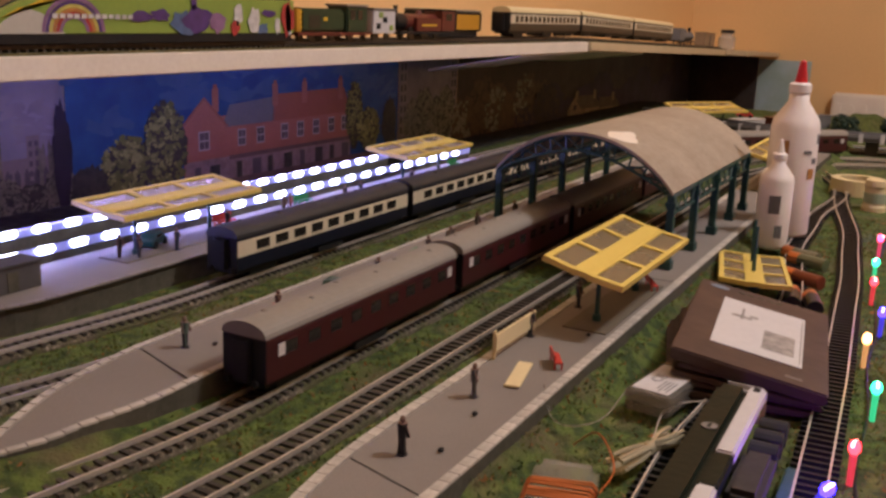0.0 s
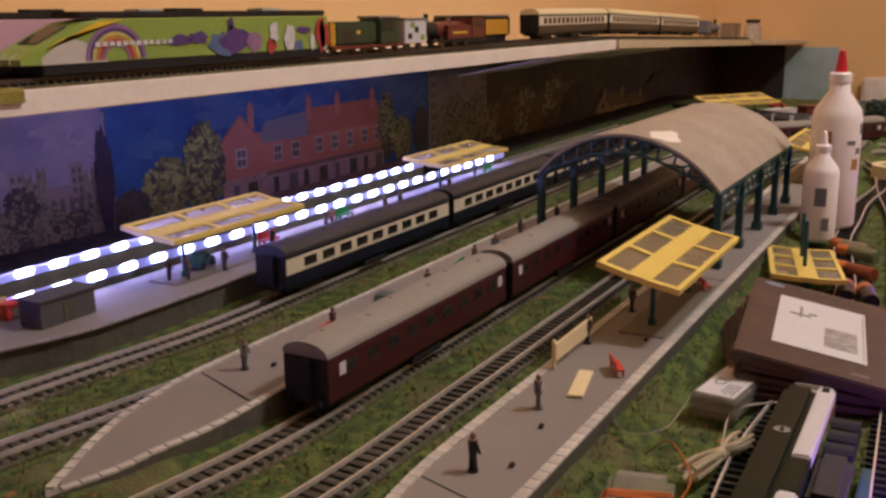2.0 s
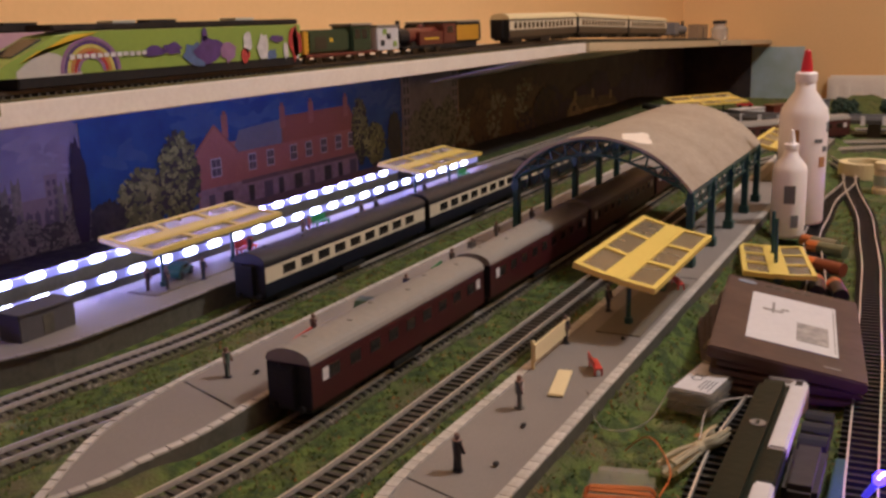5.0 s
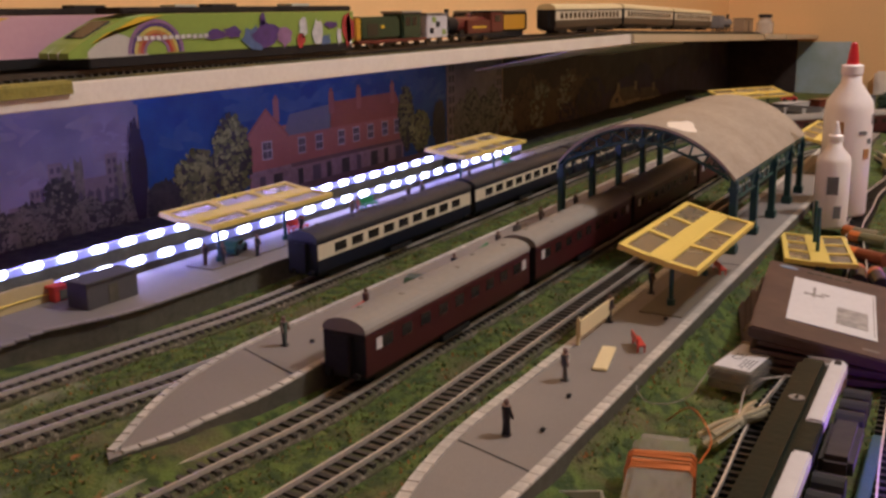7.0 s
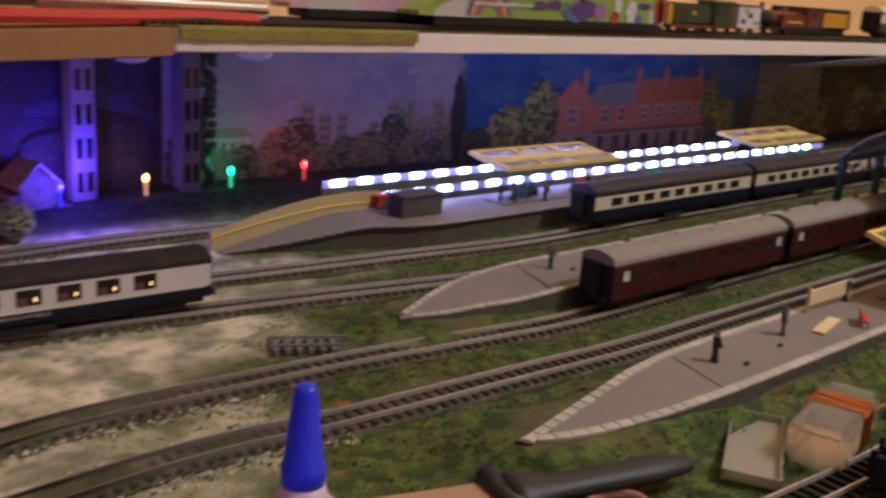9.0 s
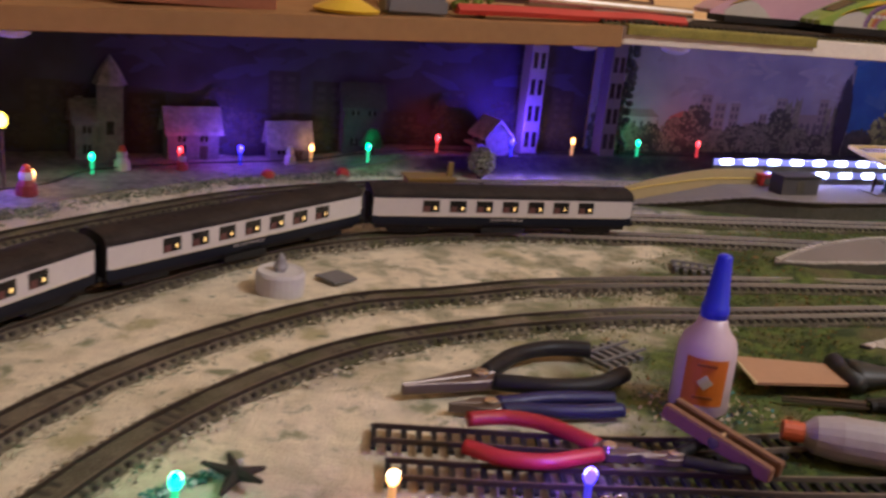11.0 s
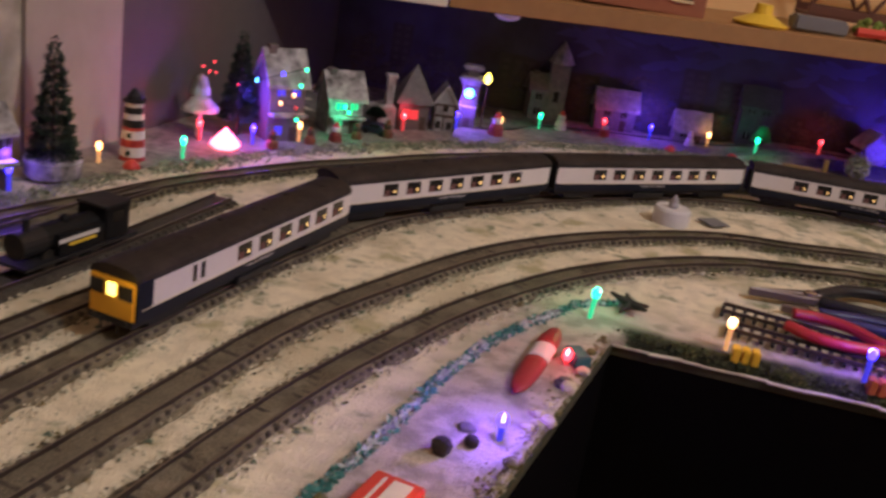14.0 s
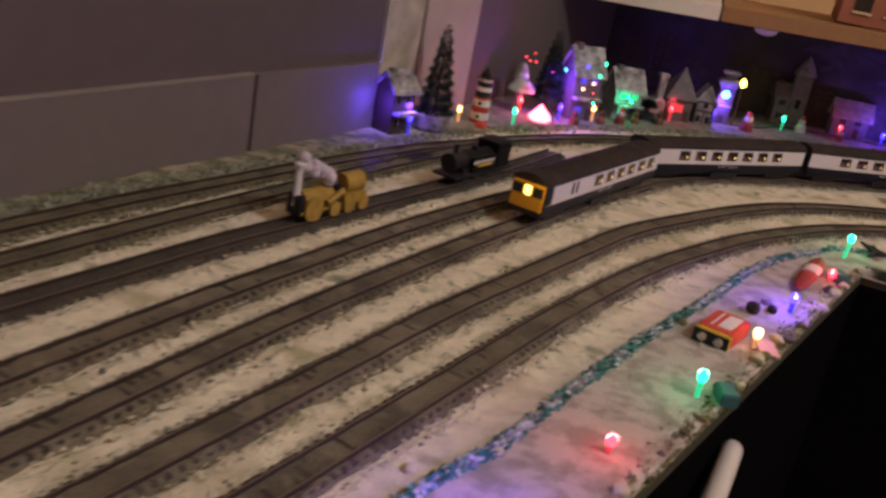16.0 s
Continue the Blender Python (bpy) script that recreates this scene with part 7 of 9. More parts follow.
for x, y, z, hue in ((-1.043, 0.242, 0.066, "cyan"), (-1.014, 0.238, 0.078, "blue"), (-0.992, 0.252, 0.084, "green"), (-0.996, 0.25, 0.066, "green"), (-1.002, 0.246, 0.055, "warm"), (-1.014, 0.238, 0.046, "warm"), (-1.0, 0.252, 0.04, "red"), (-0.997, 0.248, 0.028, "green"), (-1.094, 0.236, 0.068, "red"), (-1.099, 0.228, 0.074, "red"), (-1.088, 0.232, 0.08, "red"), (-1.084, 0.226, 0.07, "red"), (-1.058, 0.222, 0.062, "red"), (-0.955, 0.318, 0.036, "green"), (-0.95, 0.32, 0.03, "green")):
    bm = bmesh.new()
    ball(bm, (0, 0, 0), 0.0008 if hue == "red" else 0.0017, sz=1.4, seg=8)
    ob = part("pea_light", bm, GLOW[hue][0])
    ob.location = (x, y, z)
    tagged(ob, "tiny " + hue.replace("warm", "warm white") + " light on the snowy houses", "light", "pea lights")
line = bmesh.new()
wire(line, [(-1.043, 0.241, 0.066), (-1.014, 0.237, 0.078), (-0.992, 0.251, 0.084), (-0.996, 0.249, 0.066), (-1.002, 0.245, 0.055), (-1.014, 0.237, 0.046), (-1.0, 0.251, 0.04), (-0.997, 0.247, 0.028), (-0.985, 0.255, 0.0)], 0.0005)
tagged(part("light_string", line, M_FIR), "thin dark green wire of the house lights", "wire")


def lighthouse():
    top = thing("lighthouse", (-1.121, 0.09, -0.002), "red, white and black striped model lighthouse", "model lighthouse")
    ms = {"r": mat("lighthouse_red", (0.34, 0.03, 0.025), (0.26, 0.025, 0.02), 0.5), "w": M_CARD, "b": M_BLACK}
    z = 0.0
    for k, (c, h) in enumerate((("r", 0.0075), ("w", 0.0095), ("r", 0.0075), ("w", 0.0085), ("r", 0.003), ("b", 0.0075), ("w", 0.0055), ("b", 0.0065), ("w", 0.0045))):
        r0, r1 = 0.0122 - 0.00042 * k, 0.0122 - 0.00042 * (k + 1)
        part("stripe", lathe(bmesh.new(), [(r0, z), (r1, z + h)], 22), ms[c], top)
        if c == "w" and k < 5:
            part("window", boxm(-0.002, 0.002, -r0 - 0.0006, -r0 + 0.002, z + 0.002, z + 0.0065), M_FIR, top)
        z += h
    part("gallery", lathe(bmesh.new(), [(0.0108, z), (0.0108, z + 0.0018)], 22), M_BLACK, top)
    part("lantern_room", lathe(bmesh.new(), [(0.0072, z + 0.0018), (0.0068, z + 0.006), (0.0036, z + 0.0095), (0.0016, z + 0.0125)], 18), M_BLACK, top)


lighthouse()


def fir(at, h, r, pot, label, leaf=None):
    top = thing("model_fir", at, label, "model tree", "model firs")
    rng = random.Random(int(h * 1e5))
    bm = bmesh.new()
    for k in range(5200):
        t = 1 - math.sqrt(rng.random())
        a = rng.uniform(0, 6.283)
        rad = r * (1 - t) ** 0.85 * math.sqrt(rng.uniform(0.25, 1.0)) * (0.86 + 0.14 * math.sin(t * 55)) + 0.0008
        p = Vector((rad * math.cos(a), rad * math.sin(a), 0.018 + (h - 0.018) * t))
        d = Vector((math.cos(a), math.sin(a), rng.uniform(-0.2, 0.5))) * rng.uniform(0.002, 0.0055)
        s = Vector((-math.sin(a), math.cos(a), rng.uniform(-0.5, 0.5))) * 0.0014
        bm.faces.new([bm.verts.new(p - s), bm.verts.new(p + s), bm.verts.new(p + d)])
    part("crown", bm, leaf or M_FIR, top)
    part("trunk", tube(bmesh.new(), (0, 0, 0), (0, 0, h * 0.8), 0.0022, 0.0008), M_TIMBER, top)
    if pot:
        part("pot", lathe(bmesh.new(), [(0.02, 0), (0.024, 0.004), (0.025, 0.018), (0.021, 0.02)], 22), M_SNOW, top)


fir((-1.158, 0.0, 0), 0.125, 0.022, True, "dark bristle fir tree in a snowy white pot")
fir((-1.063, 0.25, 0), 0.115, 0.023, False, "dark bristle fir tree among the snowy houses")
# green lamplight is put into the leaf colour of this little fir
fir((-0.395, 0.6, 0.008), 0.04, 0.012, False, "little fir tree lit green", mat("green_lit_fir", (0.12, 0.26, 0.16), (0.3, 0.34, 0.3), 0.7, grain=300))
fir((-0.925, 0.385, 0), 0.028, 0.01, False, "little fir tree beside the snowy house")


def glowing_mound(at, r, h, hue, label, watts):
    ob = part("glow_lamp", lathe(bmesh.new(), [(r * 0.75, 0), (r * 1.05, h * 0.2), (r * 0.98, h * 0.42), (r * 0.6, h * 0.8), (r * 0.36, h * 1.0), (r * 0.1, h * 1.25)], 24), mat("mound_glow", (1.0, 0.16, 0.2), (1.0, 0.12, 0.16), 0.5, bump=0.0, glow=6.5), smooth=True)
    ob.location = at
    tagged(ob, label, "lamp")
    bulb("lamp_glow", (at[0], at[1], at[2] + h * 1.5), watts, HUES[hue])


glowing_mound((-1.058, 0.187, 0), 0.015, 0.017, "magenta", "pinkish red glowing mushroom lamp", 0.15)


def toadstool(at, h, r):
    top = thing("toadstool", at, "pale model toadstool lit red", "ornament", "toadstools")
    part("stalk", lathe(bmesh.new(), [(0.004, 0), (0.003, h * 0.7)], 10), M_SNOW, top)
    part("cap", lathe(bmesh.new(), [(r, h * 0.66), (r * 0.95, h * 0.74), (r * 0.5, h * 0.95), (0.0005, h)], 16), M_SNOW, top)


toadstool((-1.094, 0.21, 0), 0.046, 0.02)
toadstool((-1.1, 0.228, 0), 0.066, 0.011)


def ornament(at, colour, h, label, hat=True):
    """A small seasonal ornament: a round body, a head and a hat, as one plain mesh."""
    bm = lathe(bmesh.new(), [(h * 0.26, 0), (h * 0.3, h * 0.12), (h * 0.27, h * 0.4), (h * 0.17, h * 0.55), (h * 0.2, h * 0.66), (h * 0.17, h * 0.78), (h * 0.12, h * 0.82), (h * 0.1, h * 0.95), (0.0004, h)], 14)
    for f in bm.faces:
        z = f.calc_center_median().z / h
        f.material_index = 0 if z < 0.52 else 1 if z < 0.8 else 2
    paint = mat("ornament_paint", colour, tuple(c * 0.7 for c in colour), 0.6)
    brown = not hat and colour[2] < 0.1
    ob = part("ornament", bm, [paint, M_TIMBER if brown else M_CARD, M_RED if hat else paint if brown else M_CARD])
    ob.location = at
    tagged(ob, label, "ornament", "ornaments")


for x, y, c, h, hat in ((-0.684, 0.57, (0.75, 0.72, 0.7), 0.03, True), (-0.492, 0.612, (0.6, 0.58, 0.56), 0.024, False), (-0.775, 0.462, (0.25, 0.03, 0.03), 0.034, True), (-1.014, 0.214, (0.16, 0.045, 0.02), 0.024, False), (-0.982, 0.262, (0.17, 0.055, 0.02), 0.022, False),
                        (-0.958, 0.29, (0.2, 0.025, 0.025), 0.026, True), (-0.938, 0.318, (0.16, 0.05, 0.02), 0.022, False), (-0.905, 0.352, (0.15, 0.045, 0.02), 0.024, False), (-0.62, 0.575, (0.4, 0.05, 0.05), 0.022, True)):
    ornament((x, y, -0.002), c, h, "small seasonal ornament standing on the snow", hat)
toy_car((-0.92, 0.36, 0.0), 70, (0.02, 0.025, 0.06), "dark van with a snowy roof in the village")
for k, (x, y) in enumerate(((-0.53, 0.545), (-0.44, 0.56), (-1.11, 0.06))):
    bm = bmesh.new()
    bmesh.ops.create_icosphere(bm, subdivisions=2, radius=0.008)
    ob = part("pot_lid", bm, M_RED)
    ob.location = (x, y, 0.002)
    tagged(ob, "small round red pot half sunk in snow", "pot", "red pots")

def flake(bm, q, r, rng):
    """One small leaf of foam, turned at random."""
    a, b = Vector((rng.gauss(0, 1), rng.gauss(0, 1), rng.gauss(0, 0.6))).normalized(), Vector((rng.gauss(0, 1), rng.gauss(0, 1), rng.gauss(0, 0.6))).normalized()
    bm.faces.new([bm.verts.new(q + v) for v in (a * r, b * r, -a * r, -b * r)])


# low green and white verge in front of the village
verge = bmesh.new()
rng = random.Random(8)
line = spline([(-0.3, 0.575), (-0.46, 0.552), (-0.62, 0.5), (-0.76, 0.415), (-0.88, 0.325), (-1.0, 0.2), (-1.09, 0.07), (-1.16, -0.07), (-1.22, -0.25), (-1.3, -0.46), (-1.4, -0.78)], 0.004)
for p in line:
    for k in range(30):
        flake(verge, p + Vector((rng.gauss(0, 0.009), rng.gauss(0, 0.009), rng.uniform(-0.002, 0.0025))), rng.uniform(0.001, 0.0026), rng)
tagged(part("verge_scatter", verge, mat("verge", (0.15, 0.18, 0.11), (0.4, 0.38, 0.3), 0.95, grain=60, stain=26, amount=1.0)), "low verge of green and white scatter", "scatter", kind="stuff")

# grey-white wadding under the village
cloth = bmesh.new()
front = spline([(-0.2, 0.595), (-0.3, 0.59), (-0.46, 0.567), (-0.62, 0.515), (-0.76, 0.43), (-0.88, 0.34), (-1.0, 0.215), (-1.085, 0.09), (-1.15, -0.04)], 0.012)
rows = []
for p in front:
    q = Vector((p.x, 0.648, 0)) if p.x > -0.98 else Vector((max(-1.28, p.x - 0.2), min(0.648, p.y + 0.45), 0))
    row = []
    for k in range(25):
        v = p.lerp(q, k / 24)
        row.append(cloth.verts.new((v.x, v.y, ground_z(v.x, v.y) + 0.0012 + 0.0012 * noise.noise((v.x * 60, v.y * 60, 2)))))
    rows.append(row)
for a, b in zip(rows, rows[1:]):
    for i in range(24):
        cloth.faces.new((a[i], a[i + 1], b[i + 1], b[i]))
bmesh.ops.recalc_face_normals(cloth, faces=cloth.faces)
tagged(part("village_wadding", cloth, mat("grey_wadding", (0.26, 0.24, 0.22), (0.09, 0.085, 0.075), 0.95, grain=110, stain=30, amount=1.0, bump=0.6), smooth=True), "greyish snow wadding spread under the village", "ground", kind="structure")
# added blue fill on the end panel, with no fixture of its own
bulb("panel_fill", (-1.2, -0.088, 0.035), 0.12, (0.12, 0.05, 1.0))

# ---- things on the snow ----
M_TEAL = mat("hedge_teal", (0.08, 0.25, 0.23), (0.05, 0.16, 0.15), 0.8, grain=200, bump=0.0)
M_FROST = mat("hedge_frost", (0.58, 0.6, 0.64), (0.36, 0.4, 0.46), 0.85, grain=200, bump=0.0)
hedge = bmesh.new()
line = spline([(-0.65, -0.068), (-0.69, -0.085), (-0.722, -0.125), (-0.762, -0.185), (-0.793, -0.257), (-0.816, -0.324), (-0.842, -0.392), (-0.868, -0.46), (-0.897, -0.545), (-0.928, -0.645), (-0.958, -0.715), (-1.02, -0.9)], 0.0035)
for i, p in enumerate(line):
    frosted = noise.noise((i * 0.21, 0.5, 0)) > -0.1
    for k in range(26):
        n = len(hedge.faces)
        off = Vector((rng.uniform(-0.0045, 0.0045), rng.uniform(-0.004, 0.004), rng.uniform(-0.001, 0.003)))
        flake(hedge, p + off, rng.uniform(0.0009, 0.0022), rng)
        hedge.faces.ensure_lookup_table()
        hedge.faces[n].material_index = 1 if (frosted and abs(off.x) < 0.0032) or rng.random() < 0.12 else 0
tagged(part("tinsel_hedge", hedge, [M_TEAL, M_FROST]), "low teal and white tinsel hedge along the snow", "hedge", kind="stuff")

# mossy, crumbling rims of the board
for name, a, b, n, tones, label in (("front_moss", (-0.672, -0.1335), (0.1, -0.2535), 7000, ((0.03, 0.036, 0.016), (0.055, 0.066, 0.02), (0.11, 0.11, 0.035)), "dark moss along the front rim of the board"),
                                    ("rim_crumbs", (-0.676, -0.144), (-1.0, -1.06), 11000, ((0.4, 0.36, 0.26), (0.24, 0.2, 0.1), (0.09, 0.1, 0.035)), "crumbling cream and mossy rim of the snow")):
    bm = bmesh.new()
    mats = [mat(name + "_tone", c, tuple(v * 0.65 for v in c), 0.95, bump=0.0) for c in tones]
    a, b = Vector((*a, 0)), Vector((*b, 0))
    side = Vector((-(b - a).y, (b - a).x, 0)).normalized() * (1 if name == "front_moss" else -1)
    for k in range(n):
        t, o = rng.random(), abs(rng.gauss(0, 0.0055))
        q = a.lerp(b, t) + side * (o - 0.002)
        if noise.noise((t * 90, o * 200, 4)) < -0.15 and name == "rim_crumbs":
            continue
        q.z = (-0.0065 * max(0.0, 1 - o / 0.009) if name == "front_moss" else -0.003 * max(0.0, 1 - o / 0.004)) + rng.uniform(-0.0006, 0.0014)
        flake(bm, q, rng.uniform(0.0006, 0.0017), rng)
    for f in bm.faces:
        c = noise.noise(f.verts[0].co * 60) + rng.uniform(-0.35, 0.35)
        f.material_index = 0 if c < 0.02 else 1 if c < 0.4 else 2
    tagged(part(name, bm, mats), label, "scatter", kind="stuff")
hose = bmesh.new()
wire(hose, [(-0.792, -0.5, -0.04), (-0.8, -0.545, -0.05), (-0.812, -0.6, -0.075), (-0.83, -0.66, -0.12)], 0.0075, seg=12)
tagged(part("white_hose", hose, mat("hose_white", (0.6, 0.55, 0.5), (0.5, 0.45, 0.4), 0.45, bump=0.0), smooth=True), "white plastic hose hanging beside the board", "hose")


def tea_light():
    top = thing("tea_light", (-0.583, 0.185, 0), "white battery tea light on the snow", "candle")
    part("cup", lathe(bmesh.new(), [(0.0185, 0), (0.019, 0.002), (0.019, 0.016), (0.0175, 0.0185), (0.014, 0.0175)], 26), M_CARD, top, smooth=False)
    part("flame_tip", lathe(bmesh.new(), [(0.004, 0.0175), (0.0055, 0.021), (0.004, 0.026), (0.001, 0.032)], 12), M_SNOW, top)


tea_light()
tagged(part("black_plate", boxm(-0.0125, 0.0125, -0.0125, 0.0125, 0, 0.0018, bevel=0.0005, m=pose(-0.533, 0.207, 0.0022, 0, 0, 28)), M_GREY), "small dark plate lying on the snow", "plate")
tagged(part("black_plate", boxm(-0.02, 0.02, -0.014, 0.014, 0, 0.002, bevel=0.0005, m=pose(-1.13, -0.15, 0.004, 0, 0, 68)), M_BLACK), "dark plate between the tracks", "plate")


def ski_boat():
    top = thing("striped_float", pose(-0.7295, -0.203, 0.0, 0, 0, -15.5), "dull red and white striped float on the snow", "float")
    half = lambda y: 0.0082 * max(0.0, 1 - abs((y + 0.004) / 0.0578) ** 3.2) ** 0.5
    for name, y0, y1, m in (("front", 0.016, 0.0535, M_FLOATRED), ("middle", -0.009, 0.0155, M_CARD), ("back", -0.0615, -0.0095, M_FLOATRED)):
        bm = bmesh.new()
        rings = []
        for i in range(9):
            y = y0 + (y1 - y0) * (i / 8)
            w = max(0.0008, half(y))
            rings.append([bm.verts.new((w * math.cos(a), y, 0.0045 + 0.55 * w * math.sin(a) * (1.0 if math.sin(a) > 0 else 0.6))) for a in [2 * math.pi * k / 14 for k in range(14)]])
        for a, b in zip(rings, rings[1:]):
            for k in range(14):
                bm.faces.new((a[k], a[(k + 1) % 14], b[(k + 1) % 14], b[k]))
        bm.faces.new(rings[0])
        bm.faces.new(rings[-1])
        bmesh.ops.recalc_face_normals(bm, faces=bm.faces)
        for f in bm.faces:
            f.smooth = True
        part(name + "_band", bm, m, top)


M_FLOATRED = mat("float_red", (0.33, 0.02, 0.03), (0.24, 0.014, 0.02), 0.5, grain=60)
ski_boat()


def nine_volt():
    top = thing("block_battery", pose(-0.811, -0.408, 0.0, 0, 0, -20) @ Matrix.Scale(0.6, 4), "red and yellow block battery lying on the snow", "battery")
    part("case", boxm(-0.0255 * 0.9, 0.0255 * 0.9, -0.034, 0.0475 * 0.8, 0.0, 0.019, bevel=0.0018), M_RED, top)
    part("yellow_band", boxm(-0.0232, 0.0232, -0.042, -0.0335, -0.0, 0.0193, bevel=0.0018), M_NOSE, top)
    part("end_plate", boxm(-0.0225, 0.0225, -0.0436, -0.042, 0.001, 0.018, bevel=0.0006), M_BLACK, top)
    for x in (-0.0105, 0.0105):
        part("terminal", lathe(bmesh.new(), [(0.0062, 0), (0.0062, 0.002), (0.0045, 0.0035)], 14, pose(x, -0.0436, 0.0095, 90, 0, 0)), M_STEEL, top)
    part("label_bar", boxm(-0.003, 0.0145, -0.018, 0.031, 0.0189, 0.0194), M_CARD, top)
    part("label_bar", boxm(-0.012, -0.009, -0.02, 0.03, 0.0189, 0.0194), M_CARD, top)


nine_volt()
M_BARKDARK = mat("dark_bark", (0.026, 0.017, 0.016), (0.013, 0.01, 0.009), 0.9, bump=0.4)
M_CLODPALE = mat("plaster_clod", (0.6, 0.52, 0.36), (0.42, 0.35, 0.22), 0.95, bump=0.4)
M_CLODMOSS = mat("moss_clod", (0.14, 0.13, 0.045), (0.07, 0.07, 0.025), 0.95, bump=0.4)
M_TEALBOX = mat("teal_box", (0.04, 0.13, 0.13), (0.03, 0.1, 0.1), 0.6)
for x, y, turn, m in ((-0.703, -0.195, 20, M_TEALBOX), (-0.808, -0.515, 15, M_TEALBOX)):
    tagged(part("teal_clip", boxm(-0.006, 0.006, -0.01, 0.01, 0, 0.009, bevel=0.001, m=pose(x, y, 0.0, 0, 0, turn)), m), "teal plastic clip at the board edge", "clip", "teal clips")
tagged(part("pink_card", boxm(-0.008, 0.008, -0.012, 0.012, 0, 0.0015, m=pose(-0.778, -0.412, 0.002, 4, 6, 12)), mat("pink_card", (0.6, 0.36, 0.36), (0.5, 0.3, 0.3), 0.7)), "pale pink card on the board edge", "card")
for k in range(8):
    t = rng.random()
    x = -0.735 - 0.22 * t + rng.uniform(-0.035, 0.02)
    y = -0.19 - 0.55 * t
    bm = bmesh.new()
    bmesh.ops.create_icosphere(bm, subdivisions=2, radius=rng.uniform(0.002, 0.0055))
    for v in bm.verts:
        v.co *= 1 + 0.35 * noise.noise(v.co * 160 + Vector((k, 0, 0)))
        v.co.z *= 0.6
    ob = part("pebble", bm, (M_STONE, M_CLODPALE, M_CLODMOSS)[k % 3])
    ob.location = (x, y, 0.001)
    tagged(ob, "brownish pebble lying on the snow", "pebble", "pebbles")
bark = bmesh.new()
for k in range(5):
    a = 1.25 * k + 0.4
    tip = Vector((0.017 * math.cos(a), 0.017 * math.sin(a), 0.004 + 0.004 * (k % 3)))
    tube(bark, (0, 0, 0.006), tip, 0.0042, 0.0012, seg=6)
bmesh.ops.transform(bark, matrix=pose(-0.655, -0.083, 0.0, 0, 0, 0), verts=bark.verts)
tagged(part("bark_piece", bark, M_BARKDARK), "dark ragged piece of bark by the board corner", "bark")
for x, y, s in ((-0.786, -0.338, 0.0058), (-0.7695, -0.326, 0.0042)):
    bm = bmesh.new()
    bmesh.ops.create_icosphere(bm, subdivisions=2, radius=s)
    for v in bm.verts:
        v.co *= 1 + 0.45 * noise.noise(v.co * 130 + Vector((x * 50, 0, 0)))
    ob = part("bark_lump", bm, M_BARKDARK)
    ob.location = (x, y, s * 0.6)
    tagged(ob, "dark brown lump of bark lying on the snow", "bark", "bark lumps")
# pale and mossy clods along the rim of the well
for k in range(46):
    t = rng.random() ** 0.8
    x, y = -0.684 - 0.32 * t - abs(rng.gauss(0, 0.008)), -0.17 - 0.9 * t
    s = rng.uniform(0.0022, 0.0058)
    bm = bmesh.new()
    bmesh.ops.create_icosphere(bm, subdivisions=2, radius=s)
    for v in bm.verts:
        v.co *= 1 + 0.5 * noise.noise(v.co * 190 + Vector((k, 3, 0)))
        v.co.z *= 0.7
    ob = part("clod", bm, (M_CLODPALE, M_CLODMOSS, M_CLODPALE, M_STONE)[k % 4])
    ob.location = (x, y, s * 0.3)
    tagged(ob, ("cream plaster clod on the crumbling board rim", "mossy clod on the crumbling board rim", "cream plaster clod on the crumbling board rim", "grey clod on the crumbling board rim")[k % 4], "clod", "clods")


# ---- locomotives on the sidings ----
p, turn = on_line("siding", nearest("siding", -1.06, -0.165) + 0.07)
M_SOOT = mat("soot_black", (0.005, 0.005, 0.006), (0.01, 0.009, 0.009), 0.7)
M_SOOT.node_tree.nodes["Principled BSDF"].inputs["Specular IOR Level"].default_value = 0.2
eng = tank_engine(pose(p.x, p.y, 0.001, 0, 0, turn + 180) @ Matrix.Scale(0.84, 4), 0.128, M_SOOT, "black saddle-tank steam locomotive on the snowy siding", "steam_locomotive")
part("name_plate", boxm(0.035, 0.08, -0.0158, -0.0153, 0.03, 0.0335), M_CARD, eng)


M_OCHRE = mat("worn_yellow", (0.36, 0.23, 0.03), (0.2, 0.12, 0.02), 0.6, grain=220, stain=90, amount=0.8)


